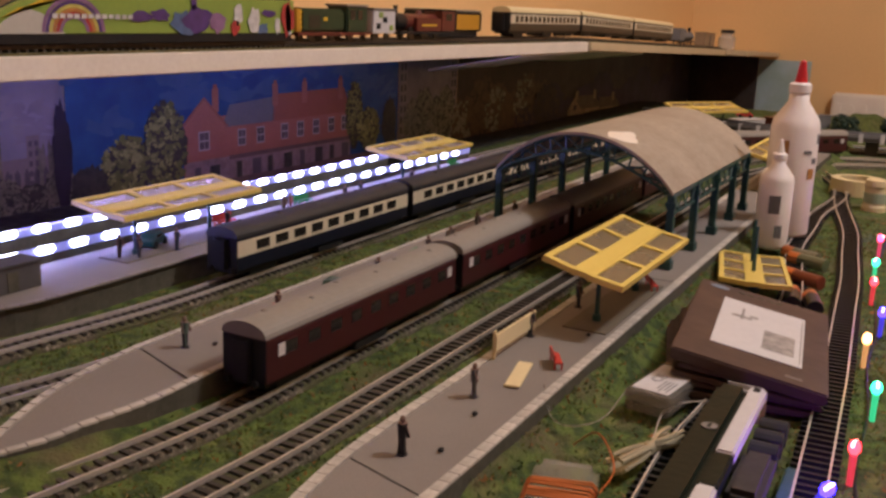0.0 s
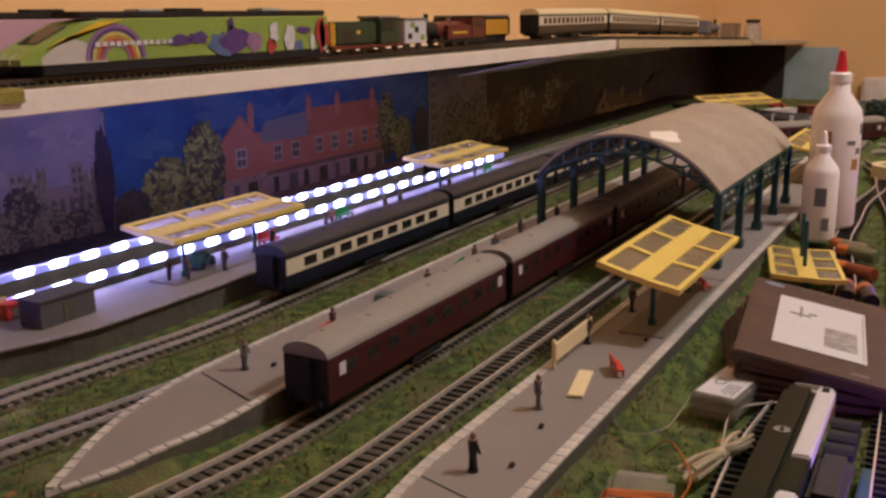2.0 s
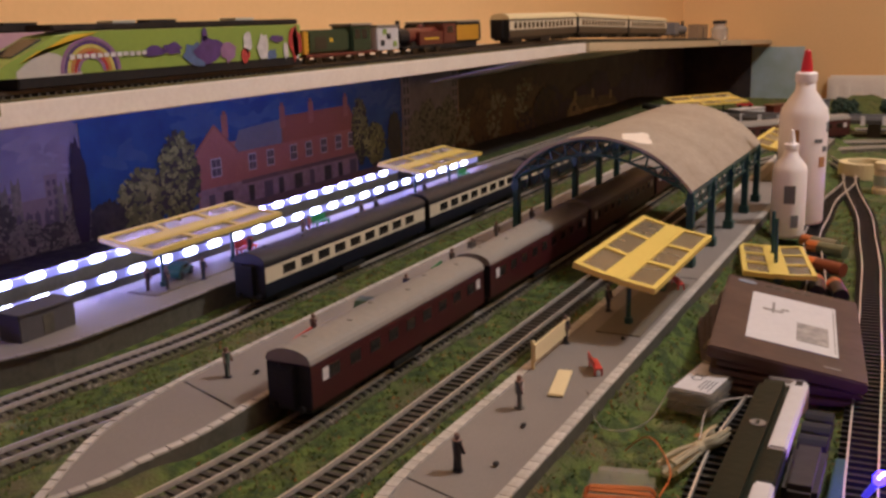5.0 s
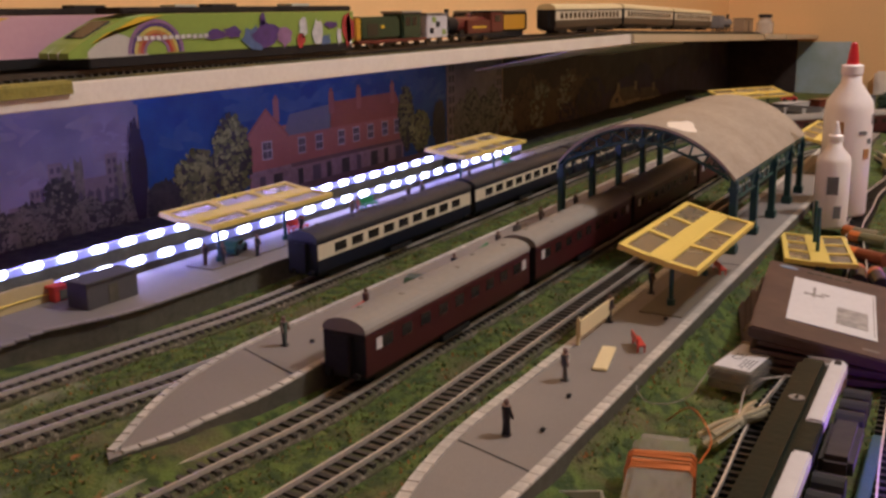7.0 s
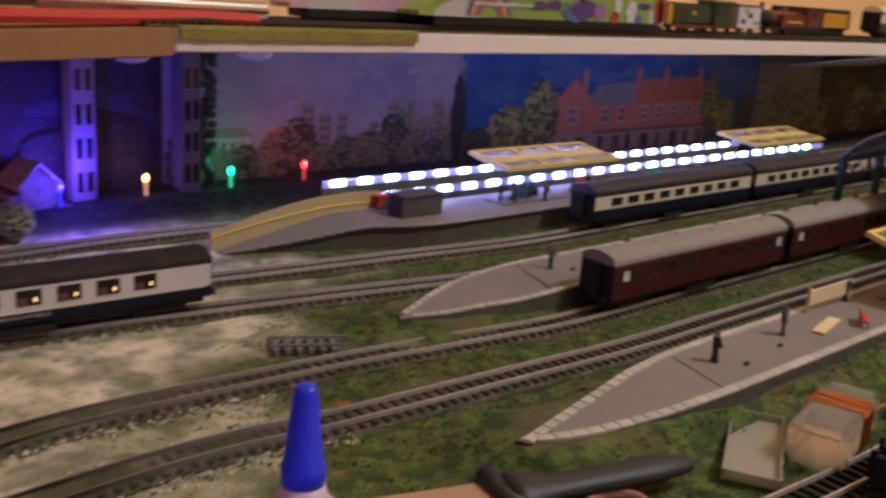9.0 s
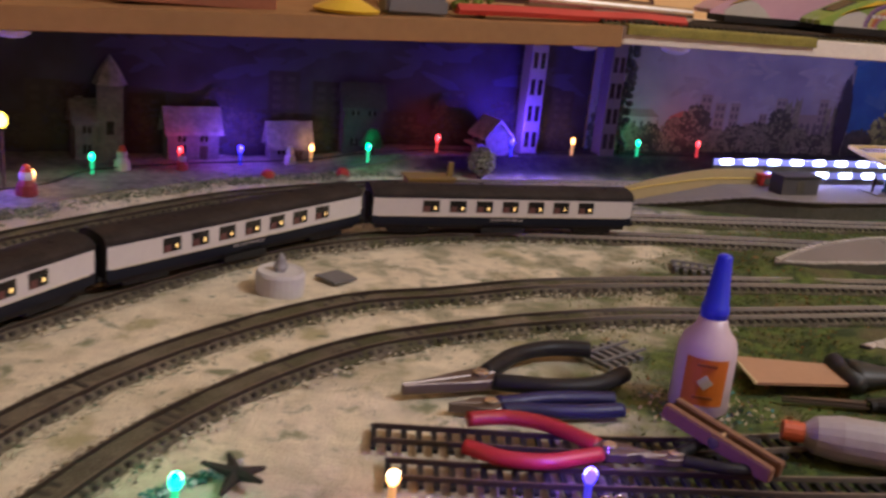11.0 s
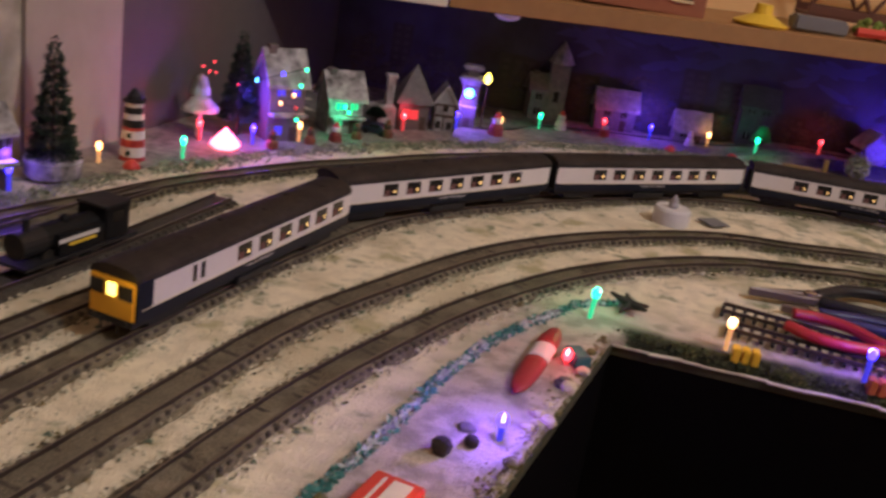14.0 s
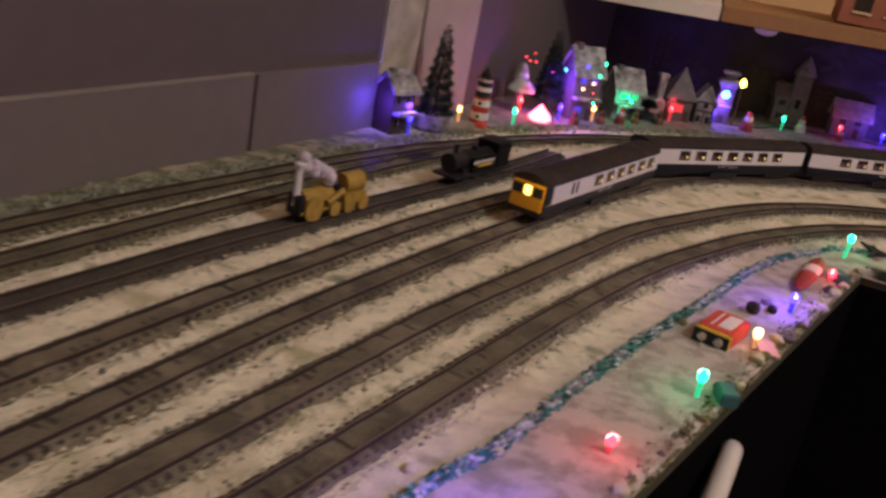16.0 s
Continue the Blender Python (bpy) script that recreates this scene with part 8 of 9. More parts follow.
def rocket_engine():
    p, turn = on_line("siding", nearest("siding", -1.143, -0.395))
    top = thing("early_locomotive", pose(p.x, p.y, 0, 0, 0, turn), "yellow early steam locomotive with tall white chimney and tender", "locomotive")
    part("boiler", tube(bmesh.new(), (-0.004, 0, 0.024), (0.03, 0, 0.024), 0.0085, seg=16), M_OCHRE, top)
    part("chimney", lathe(bmesh.new(), [(0.0032, 0.02), (0.0028, 0.05), (0.0045, 0.055), (0.003, 0.056)], 12, pose(0.034, 0, 0)), M_CARD, top)
    part("smokebox", boxm(0.03, 0.037, -0.007, 0.007, 0.013, 0.03, bevel=0.001), M_BLACK, top)
    part("frame", boxm(-0.008, 0.034, -0.0075, 0.0075, 0.014, 0.0165), M_OCHRE, top)
    part("firebox", boxm(-0.012, -0.004, -0.0075, 0.0075, 0.012, 0.034, bevel=0.001), M_BLACK, top)
    for y in (-0.0098, 0.0098):
        part("driving_wheel", tube(bmesh.new(), (0.022, y - 0.001, 0.0185), (0.022, y + 0.001, 0.0185), 0.0105, seg=18), M_OCHRE, top)
        part("trailing_wheel", tube(bmesh.new(), (-0.004, y - 0.001, 0.0145), (-0.004, y + 0.001, 0.0145), 0.0065, seg=14), M_OCHRE, top)
        part("cylinder", tube(bmesh.new(), (-0.01, y * 1.15, 0.03), (0.008, y * 1.15, 0.022), 0.0025, seg=10), M_OCHRE, top)
    tender = part("tender", boxm(-0.045, -0.016, -0.0095, 0.0095, 0.015, 0.024, bevel=0.0008), M_OCHRE, top)
    part("barrel", tube(bmesh.new(), (-0.043, 0, 0.031), (-0.02, 0, 0.031), 0.0085, seg=16), M_OCHRE, tender)
    for x in (-0.04, -0.022):
        for y in (-0.0098, 0.0098):
            part("tender_wheel", tube(bmesh.new(), (x, y - 0.001, 0.0145), (x, y + 0.001, 0.0145), 0.0065, seg=14), M_OCHRE, tender)
    wad = bmesh.new()
    r = random.Random(3)
    for k in range(26):
        t = r.random()
        bmesh.ops.create_icosphere(wad, subdivisions=1, radius=r.uniform(0.003, 0.006), matrix=Matrix.Translation((0.03 - 0.036 * t, r.uniform(-0.004, 0.004), 0.056 - 0.02 * t + r.uniform(-0.004, 0.004))))
    part("smoke_wad", wad, mat("cotton", (0.5, 0.44, 0.48), (0.42, 0.36, 0.42), 0.95), top, "greyish cotton smoke", smooth=True)


rocket_engine()


def cabin():
    top = thing("log_hut", (-0.37, 0.458, 0), "yellowish wooden trackside hut with green door", "hut", turn=-3)
    m = mat("yellow_timber", (0.3, 0.19, 0.05), (0.22, 0.14, 0.04), 0.7)
    part("hut_body", boxm(-0.026, 0.026, -0.012, 0.012, -0.003, 0.024, bevel=0.0006), m, top)
    part("roof", boxm(-0.028, 0.028, -0.014, 0.014, 0.024, 0.0265, bevel=0.0006), m, top)
    part("door", boxm(-0.014, -0.005, -0.0128, -0.0115, 0, 0.018), M_GREENPL, top)
    part("window", boxm(0.006, 0.015, -0.0128, -0.0115, 0.009, 0.017), M_PANE, top)
    part("chimney", boxm(0.021, 0.026, -0.003, 0.003, 0.0265, 0.042), m, top)


cabin()
bush = thing("round_bush", (-0.268, 0.556, 0), "round frosted bush beside the track", "bush")
bm = bmesh.new()
rng = random.Random(11)
for k in range(220):
    d = Vector((rng.gauss(0, 1), rng.gauss(0, 1), rng.gauss(0, 1))).normalized()
    bmesh.ops.create_icosphere(bm, subdivisions=1, radius=rng.uniform(0.0015, 0.0032), matrix=Matrix.Translation(Vector((0, 0, 0.021)) + d * 0.0175 * rng.uniform(0.7, 1)))
part("crown", bm, mat("frosted_leaves", (0.2, 0.22, 0.12), (0.42, 0.4, 0.32), 0.9, grain=260, amount=1.0), bush)
part("trunk", tube(bmesh.new(), (0, 0, -0.002), (0, 0, 0.02), 0.003), M_TIMBER, bush)



# ---- tools and clutter in front of the station ----
M_CLEARPL = mat("milky_plastic", (0.62, 0.5, 0.56), (0.55, 0.44, 0.5), 0.35, bump=0.0)
M_BLUECAP = mat("blue_cap", (0.02, 0.03, 0.72), (0.02, 0.06, 0.6), 0.3, bump=0.0)
M_ORANGE = mat("orange_label", (0.6, 0.17, 0.02), (0.52, 0.14, 0.02), 0.5, bump=0.0)
M_TOOLSTEEL = mat("tool_steel", (0.16, 0.13, 0.12), (0.22, 0.17, 0.14), 0.4, 0.7)
M_GRIPBLUE = mat("blue_grip", (0.012, 0.012, 0.09), (0.01, 0.01, 0.07), 0.45)
M_GRIPRED = mat("red_grip", (0.38, 0.02, 0.03), (0.3, 0.018, 0.025), 0.4)
M_CARDBOARD = mat("brown_card", (0.46, 0.27, 0.16), (0.38, 0.22, 0.13), 0.8)


M_OCHREDARK = mat("label_print", (0.25, 0.07, 0.02), (0.2, 0.06, 0.02), 0.6, bump=0.0)


def super_glue():
    top = thing("glue_bottle", (-0.356, -0.045, 0.0), "milky glue bottle with orange label and blue cap", "glue bottle")
    part("bottle", lathe(bmesh.new(), [(0.016, 0), (0.019, 0.003), (0.0185, 0.042), (0.0165, 0.0495), (0.0105, 0.0565), (0.0078, 0.066)], 28), M_CLEARPL, top, smooth=True)
    part("cap", lathe(bmesh.new(), [(0.0086, 0.063), (0.0089, 0.067), (0.0086, 0.071), (0.0079, 0.0715), (0.0046, 0.102), (0.0034, 0.104)], 24), M_BLUECAP, top, smooth=True)
    bm = bmesh.new()
    for i in range(10):
        a0, a1 = radians(-163 + 8.2 * i), radians(-163 + 8.2 * (i + 1))
        bm.faces.new([bm.verts.new((0.0193 * math.cos(a), 0.0193 * math.sin(a), z)) for a, z in ((a0, 0.01), (a1, 0.01), (a1, 0.041), (a0, 0.041))])
    bmesh.ops.remove_doubles(bm, verts=bm.verts, dist=0.0001)
    part("label", bm, M_ORANGE, top, "orange paper label")
    dia = boxm(-0.0036, 0.0036, -0.0003, 0.0003, -0.0036, 0.0036, m=pose(0.0196 * math.cos(radians(-122)), 0.0196 * math.sin(radians(-122)), 0.026, 0, 0, -32) @ pose(0, 0, 0, 0, 45, 0))
    part("hazard_mark", dia, M_CARD, top)
    for z in (0.015, 0.0365):
        part("print_bar", boxm(-0.006, 0.006, -0.0199, -0.0186, z, z + 0.0014, m=pose(0, 0, 0, 0, 0, -32)), M_OCHREDARK, top)


super_glue()


def pliers(m4, grip, label, long_nose=True, spread=1.0):
    """Jaws towards minus x from the pivot, two bowed handles towards plus x."""
    top = thing("pliers", m4, label, "pliers", "pliers")
    for s in (-1, 1):
        jaw = bmesh.new()
        n = 0.056 if long_nose else 0.032
        prism(jaw, [(0.012, s * 0.0004), (0.01, s * 0.008), (0.002, s * 0.0105), (-0.012, s * 0.009), (-n * 0.6, s * 0.005), (-n, s * 0.0019), (-n, s * 0.0004)], 0.003, 0.0105)
        bmesh.ops.bevel(jaw, geom=list(jaw.edges), offset=0.0007, segments=1, affect="EDGES")
        part("jaw", jaw, M_TOOLSTEEL, top)
        line = spline([(0.007, -s * 0.006, 0.007), (0.022, -s * (0.004 + 0.011 * spread), 0.0075), (0.045, -s * (0.005 + 0.022 * spread), 0.008), (0.075, -s * (0.005 + 0.025 * spread), 0.008), (0.104, -s * (0.005 + 0.015 * spread), 0.008)], 0.003)
        part("handle", sweep(bmesh.new(), line, [(0.0064 * math.cos(a), 0.0058 * math.sin(a)) for a in [2 * math.pi * i / 10 for i in range(10)]]), grip, top, smooth=True)
    part("pivot", lathe(bmesh.new(), [(0.0055, 0.0105), (0.0055, 0.0128), (0.004, 0.0135)], 16), M_STEEL, top)
    return top


pliers(pose(-0.49, 0.0, 0.001, 0, 0, 7) @ Matrix.Scale(0.97, 4), M_BLACK, "long-nosed pliers with black grips lying on the snow")
pliers(pose(-0.497, -0.035, 0.001, 0, 0, -8) @ Matrix.Scale(0.8, 4), M_GRIPBLUE, "side cutters with dark blue grips", False, 0.25)
pliers(pose(-0.456, -0.106, 0.007, 0, 0, 156) @ Matrix.Scale(0.76, 4), M_GRIPRED, "small pliers with red grips lying across bare track", False, 1.05)
pliers(pose(-0.425, -0.122, 0.01, 0, 0, -6) @ Matrix.Scale(0.58, 4), M_BLACK, "small pliers with black grips lying across bare track", False, 0.9)


def snips(m4, label):
    top = thing("scissors", m4, label, "scissors")
    for s in (-1, 1):
        part("blade", prism(bmesh.new(), [(0.004, s * 0.004), (-0.06, s * 0.0008), (-0.06, 0), (0.004, -s * 0.002)], 0.003 + 0.001 * s, 0.0045 + 0.001 * s), M_TOOLSTEEL, top)
        part("shank", tube(bmesh.new(), (-0.002, s * 0.002, 0.004), (0.037, -s * 0.012, 0.005), 0.0042, 0.0055, seg=10), M_BLACK, top)
        ring = bmesh.new()
        line = [Vector((0.052 + 0.0155 * math.cos(a), -s * 0.0165 + 0.0115 * math.sin(a), 0.006)) for a in [2 * math.pi * i / 20 for i in range(21)]]
        sweep(ring, line, [(0.003 * math.cos(a), 0.003 * math.sin(a)) for a in [2 * math.pi * i / 8 for i in range(8)]])
        part("finger_loop", ring, mat("loop_pink", (0.4, 0.2, 0.16), (0.32, 0.16, 0.13), 0.5), top)
    part("rivet", lathe(bmesh.new(), [(0.0035, 0.005), (0.0035, 0.0065)], 12), M_STEEL, top)


snips(pose(-0.236, -0.068, 0.0, 0, 0, -18), "craft scissors with pinkish finger loops")


def spreader():
    top = thing("trowel_blade", pose(-0.264, -0.0255, 0.0, 0, 0, -15), "flat brown spreader blade with dark grey handle", "spreader")
    part("blade", prism(bmesh.new(), [(-0.036, -0.0215), (0.036, -0.0165), (0.033, 0.0165), (-0.036, 0.0215)], 0.0085, 0.0104), M_CARDBOARD, top)
    part("blade_edge", boxm(-0.0375, -0.036, -0.0212, 0.0212, 0.0087, 0.0102), M_CREAM, top)
    grey = mat("handle_grey", (0.022, 0.025, 0.024), (0.035, 0.036, 0.034), 0.5)
    hood = bmesh.new()
    tube(hood, (0.037, -0.019, 0.0105), (0.036, 0.0195, 0.0115), 0.0062, 0.0068, 16)
    part("hood", hood, grey, top, smooth=True)
    bm = lathe(bmesh.new(), [(0.015, 0), (0.0155, 0.006), (0.0125, 0.016), (0.0095, 0.026), (0.0092, 0.05), (0.0098, 0.085), (0.007, 0.106), (0.0025, 0.11)], 18, pose(0.038, 0, 0.0105, 0, 88, -4) @ Matrix.Diagonal((0.62, 1, 1, 1)))
    part("handle", bm, grey, top, smooth=True)


spreader()


def paint_wand():
    """A wooden clothes peg propped on a brush handle."""
    top = thing("wooden_peg", pose(-0.394, -0.118, 0.013, 0, 8, -66), "brown wooden peg leaning over the track", "peg")
    for s in (-1, 1):
        part("peg_half", boxm(-0.035, 0.035, s * 0.0055 - 0.0028, s * 0.0055 + 0.0028, 0.004, 0.013, bevel=0.0008), mat("peg_wood", (0.22, 0.11, 0.06), (0.17, 0.085, 0.05), 0.7), top)
    part("spring", tube(bmesh.new(), (0, -0.009, 0.0085), (0, 0.009, 0.0085), 0.0035, seg=12), M_STEEL, top)


paint_wand()


def brush():
    top = thing("filler_tube", pose(-0.322, -0.118, 0.004, 0, 0, -30), "grey-white filler tube with orange stopper", "tube")
    part("tube_body", lathe(bmesh.new(), [(0.006, 0), (0.011, 0.006), (0.0135, 0.02), (0.014, 0.075)], 18, pose(-0.01, 0, 0.012, 0, 90, 0)), mat("tube_grey", (0.4, 0.36, 0.36), (0.32, 0.29, 0.29), 0.5), top)
    part("stopper", lathe(bmesh.new(), [(0.006, 0), (0.006, 0.012)], 14, pose(-0.022, 0, 0.012, 0, 90, 0)), mat("stopper_orange", (0.6, 0.12, 0.05), (0.5, 0.1, 0.04), 0.5), top)


brush()


def binder_clip(x, y, material, label):
    top = thing("terminal_clip", pose(x, y, 0.0, 0, 0, -8) @ Matrix.Scale(0.78, 4), label, "clip", "terminal clips")
    for k in range(3):
        part("clip_block", boxm(-0.013 + 0.009 * k, -0.0055 + 0.009 * k, -0.007, 0.007, -0.004, 0.011, bevel=0.0012), material, top)
    for k in range(2):
        ring = [Vector((-0.006 + 0.009 * k + 0.0045 * math.cos(a), 0.002, 0.015 + 0.006 * math.sin(a))) for a in [math.pi * i / 10 for i in range(11)]]
        bm = bmesh.new()
        for a, b in zip(ring, ring[1:]):
            tube(bm, a, b, 0.0007, seg=5)
        part("wire_loop", bm, M_STEEL, top)


binder_clip(-0.575, -0.139, M_NOSE, "yellow terminal clip with wire loops at the board edge")
binder_clip(-0.48, -0.155, mat("clip_orange", (0.5, 0.13, 0.05), (0.42, 0.1, 0.04), 0.5), "orange terminal clip with wire loops at the board edge")
# spare sleepers and a broken track panel on the snow
for x, y, turn, n in ((-0.375, 0.033, 20, 5), (-0.191, 0.205, -28, 6)):
    top = thing("track_panel", pose(x, y, 0.002, 0, 0, turn), "short broken panel of grey plastic sleepers", "track panel", "track panels")
    for k in range(n):
        part("panel_sleeper", boxm(-0.02 + 0.008 * k, -0.0165 + 0.008 * k, -0.0155, 0.0155, 0.0, 0.003), M_GREY, top)
    for s in (-0.008, 0.008):
        part("panel_web", boxm(-0.022, -0.014 + 0.008 * n, s - 0.0012, s + 0.0012, 0.003, 0.0045), M_GREY, top)

# chalk and flock spilled below the glue bottle
spill = bmesh.new()
rng = random.Random(21)
for k in range(520):
    a, r = rng.uniform(0, 6.28), 0.01 + abs(rng.gauss(0, 0.017))
    x, y = -0.352 + r * math.cos(a), -0.045 + 0.8 * r * math.sin(a)
    flake(spill, Vector((x, y, ground_z(x, y) + rng.uniform(0.0, 0.0012))), rng.uniform(0.0007, 0.0021), rng)
for f in spill.faces:
    f.material_index = rng.choice((0, 0, 0, 1, 2))
tagged(part("flock_spill", spill, [M_CLODPALE, M_STONE, M_TEAL]), "spilled pale and grey-green flock round the glue bottle", "scatter", kind="stuff")


# ---- boxes and bottles beside the front platform ----
M_PACK = mat("clear_pack", (0.84, 0.8, 0.75), (0.76, 0.72, 0.66), 0.2, bump=0.0, clear=0.86)
M_PACK.node_tree.nodes["Principled BSDF"].inputs["IOR"].default_value = 1.18
M_COPPER = mat("copper_wire", (0.75, 0.26, 0.1), (0.6, 0.2, 0.08), 0.3, 0.9, bump=0.0)


def copper_reel():
    top = thing("wire_pack", pose(-0.012, -0.094, 0.003, 0, 0, 13), "clear plastic block wound with copper wire", "wire reel")
    part("block", boxm(-0.043, 0.043, -0.0165, 0.0165, 0, 0.025, bevel=0.004), M_PACK, top)
    rng = random.Random(31)
    for k in range(16):
        x = -0.002 + 0.0013 * k
        ring = [Vector((x + rng.uniform(-0.002, 0.002), 0.0171 * c, 0.0125 + 0.0131 * d)) for c, d in ((1, -0.9), (1, 0.8), (0.85, 1), (-0.85, 1), (-1, 0.8), (-1, -0.9))]
        bm = bmesh.new()
        for a, b in zip(ring, ring[1:]):
            tube(bm, a, b, 0.0006, seg=5)
        part("copper_turn", bm, M_COPPER, top)
    tail = bmesh.new()
    wire(tail, [(0.01, -0.019, 0.025), (0.03, -0.024, 0.03), (0.06, -0.012, 0.034), (0.075, 0.004, 0.016)], 0.0005)
    part("copper_tail", tail, M_COPPER, top)


copper_reel()


def tray():
    top = thing("plastic_tray", pose(-0.06, -0.072, 0.003, 0, 0, 29), "empty translucent plastic tray lying on the grass", "tray")
    m = mat("tray_plastic", (0.62, 0.6, 0.5), (0.52, 0.5, 0.42), 0.3, bump=0.0, clear=0.55)
    part("base", boxm(-0.043, 0.043, -0.0145, 0.0145, 0, 0.0015), m, top)
    for a in ((-0.043, 0.043, -0.0157, -0.0145), (-0.043, 0.043, 0.0145, 0.0157), (-0.0442, -0.043, -0.0157, 0.0157), (0.043, 0.0442, -0.0157, 0.0157)):
        part("rim", boxm(*a, 0, 0.006), m, top)


tray()


def ce_box():
    top = thing("wagon_case", pose(0.196, -0.091, 0.004, 0, 0, -8) @ Matrix.Diagonal((0.8, 0.76, 0.78, 1)), "clear plastic case with white printed card on top", "plastic case")
    part("case_base", boxm(-0.04, 0.04, -0.0195, 0.0195, 0, 0.009, bevel=0.0015), M_PACK, top)
    part("case_lid", boxm(-0.0405, 0.0405, -0.02, 0.02, 0.0093, 0.0185, bevel=0.0015), M_PACK, top)
    part("paper_label", boxm(-0.034, 0.03, -0.0165, 0.0165, 0.0187, 0.0192), M_CARD, top, "white printed card")
    for k in range(4):
        part("print_bar", boxm(-0.03 + 0.004 * (k % 2), -0.006, -0.013 + 0.0032 * k, -0.0118 + 0.0032 * k, 0.0192, 0.0194), M_GREY, top)
    for text, x, y, size in (("CE", -0.012, 0.002, 0.014),):
        cu = bpy.data.curves.new("ce_mark", "FONT")
        cu.body, cu.size, cu.extrude = text, size, 0.0001
        ob = new("ce_mark", cu)
        ob.parent = top
        ob.matrix_basis =  pose(x, y, 0.0194, 0, 0, -5)
        cu.materials.append(M_GREY)


ce_box()


def brown_box():
    """A stack of flat brown boxes, the topmost with a printed sheet on its lid."""
    top = thing("brown_carton", pose(0.294, -0.124, 0.002, 0, 0, 9), "stack of flat dark brown cartons with a printed sheet", "carton")
    m = mat("carton_brown", (0.075, 0.042, 0.033), (0.05, 0.028, 0.023), 0.5, grain=90, stain=26, amount=0.8)
    edge = mat("carton_edge", (0.12, 0.08, 0.06), (0.07, 0.045, 0.035), 0.8)
    for k, (dx, dy, dz, turn) in enumerate(((0.004, 0.012, 0.0, 6), (-0.002, 0.009, 0.0045, 3), (0.003, 0.005, 0.009, 4), (0.0, 0.003, 0.0135, 1), (0.002, 0.0, 0.018, 2))):
        spot = pose(dx, dy, dz, 2 + 1.4 * k, 0, turn)
        leaf = part("lower_box", boxm(-0.086, 0.086, -0.05, 0.045, 0.0, 0.0036, bevel=0.0008, m=spot), m, top)
        part("board_edge", boxm(-0.0862, 0.0862, 0.0452, 0.0458, 0.0006, 0.003, m=spot), edge, leaf)
    tilt = pose(0.003, -0.003, 0.0225, 10, -1, -2)
    lid = part("lid", boxm(-0.09, 0.09, -0.052, 0.05, 0.0, 0.0085, bevel=0.0012, m=tilt), m, top)
    part("printed_sheet", boxm(-0.056, 0.054, -0.034, 0.028, 0.0086, 0.0091, m=tilt), M_CARD, lid, "white printed instruction sheet")
    grey = mat("print_grey", (0.2, 0.18, 0.17), (0.4, 0.36, 0.33), 0.8, grain=120, stain=60, amount=1.0, bump=0.0)
    part("figure_print", boxm(-0.04, 0.0, -0.028, -0.006, 0.0091, 0.0093, m=tilt), grey, lid)
    for x0, x1, y0, y1 in ((0.01, 0.036, 0.0105, 0.0125), (0.014, 0.018, 0.004, 0.019), (0.02, 0.024, 0.0, 0.006), (-0.05, 0.048, -0.0325, -0.0318)):
        part("print_bar", boxm(x0, x1, y0, y1, 0.0091, 0.0093, m=tilt), grey, lid)
    part("oval_badge", lathe(bmesh.new(), [(0.006, 0.0085), (0.006, 0.0089)], 18, tilt @ pose(0.078, 0.034, 0) @ Matrix.Diagonal((0.7, 1.3, 1, 1))), mat("badge_blue", (0.2, 0.26, 0.34), (0.15, 0.2, 0.28), 0.5), lid)
    for k in range(5):
        part("print_bar", boxm(0.0765, 0.0795, -0.016 + 0.0075 * k, -0.0105 + 0.0075 * k, 0.0085, 0.0088, m=tilt), M_PLATSIDE, lid)
    part("print_bar", boxm(-0.079, -0.076, -0.035, -0.024, 0.0085, 0.0088, m=tilt), M_PLAT, lid)


brown_box()


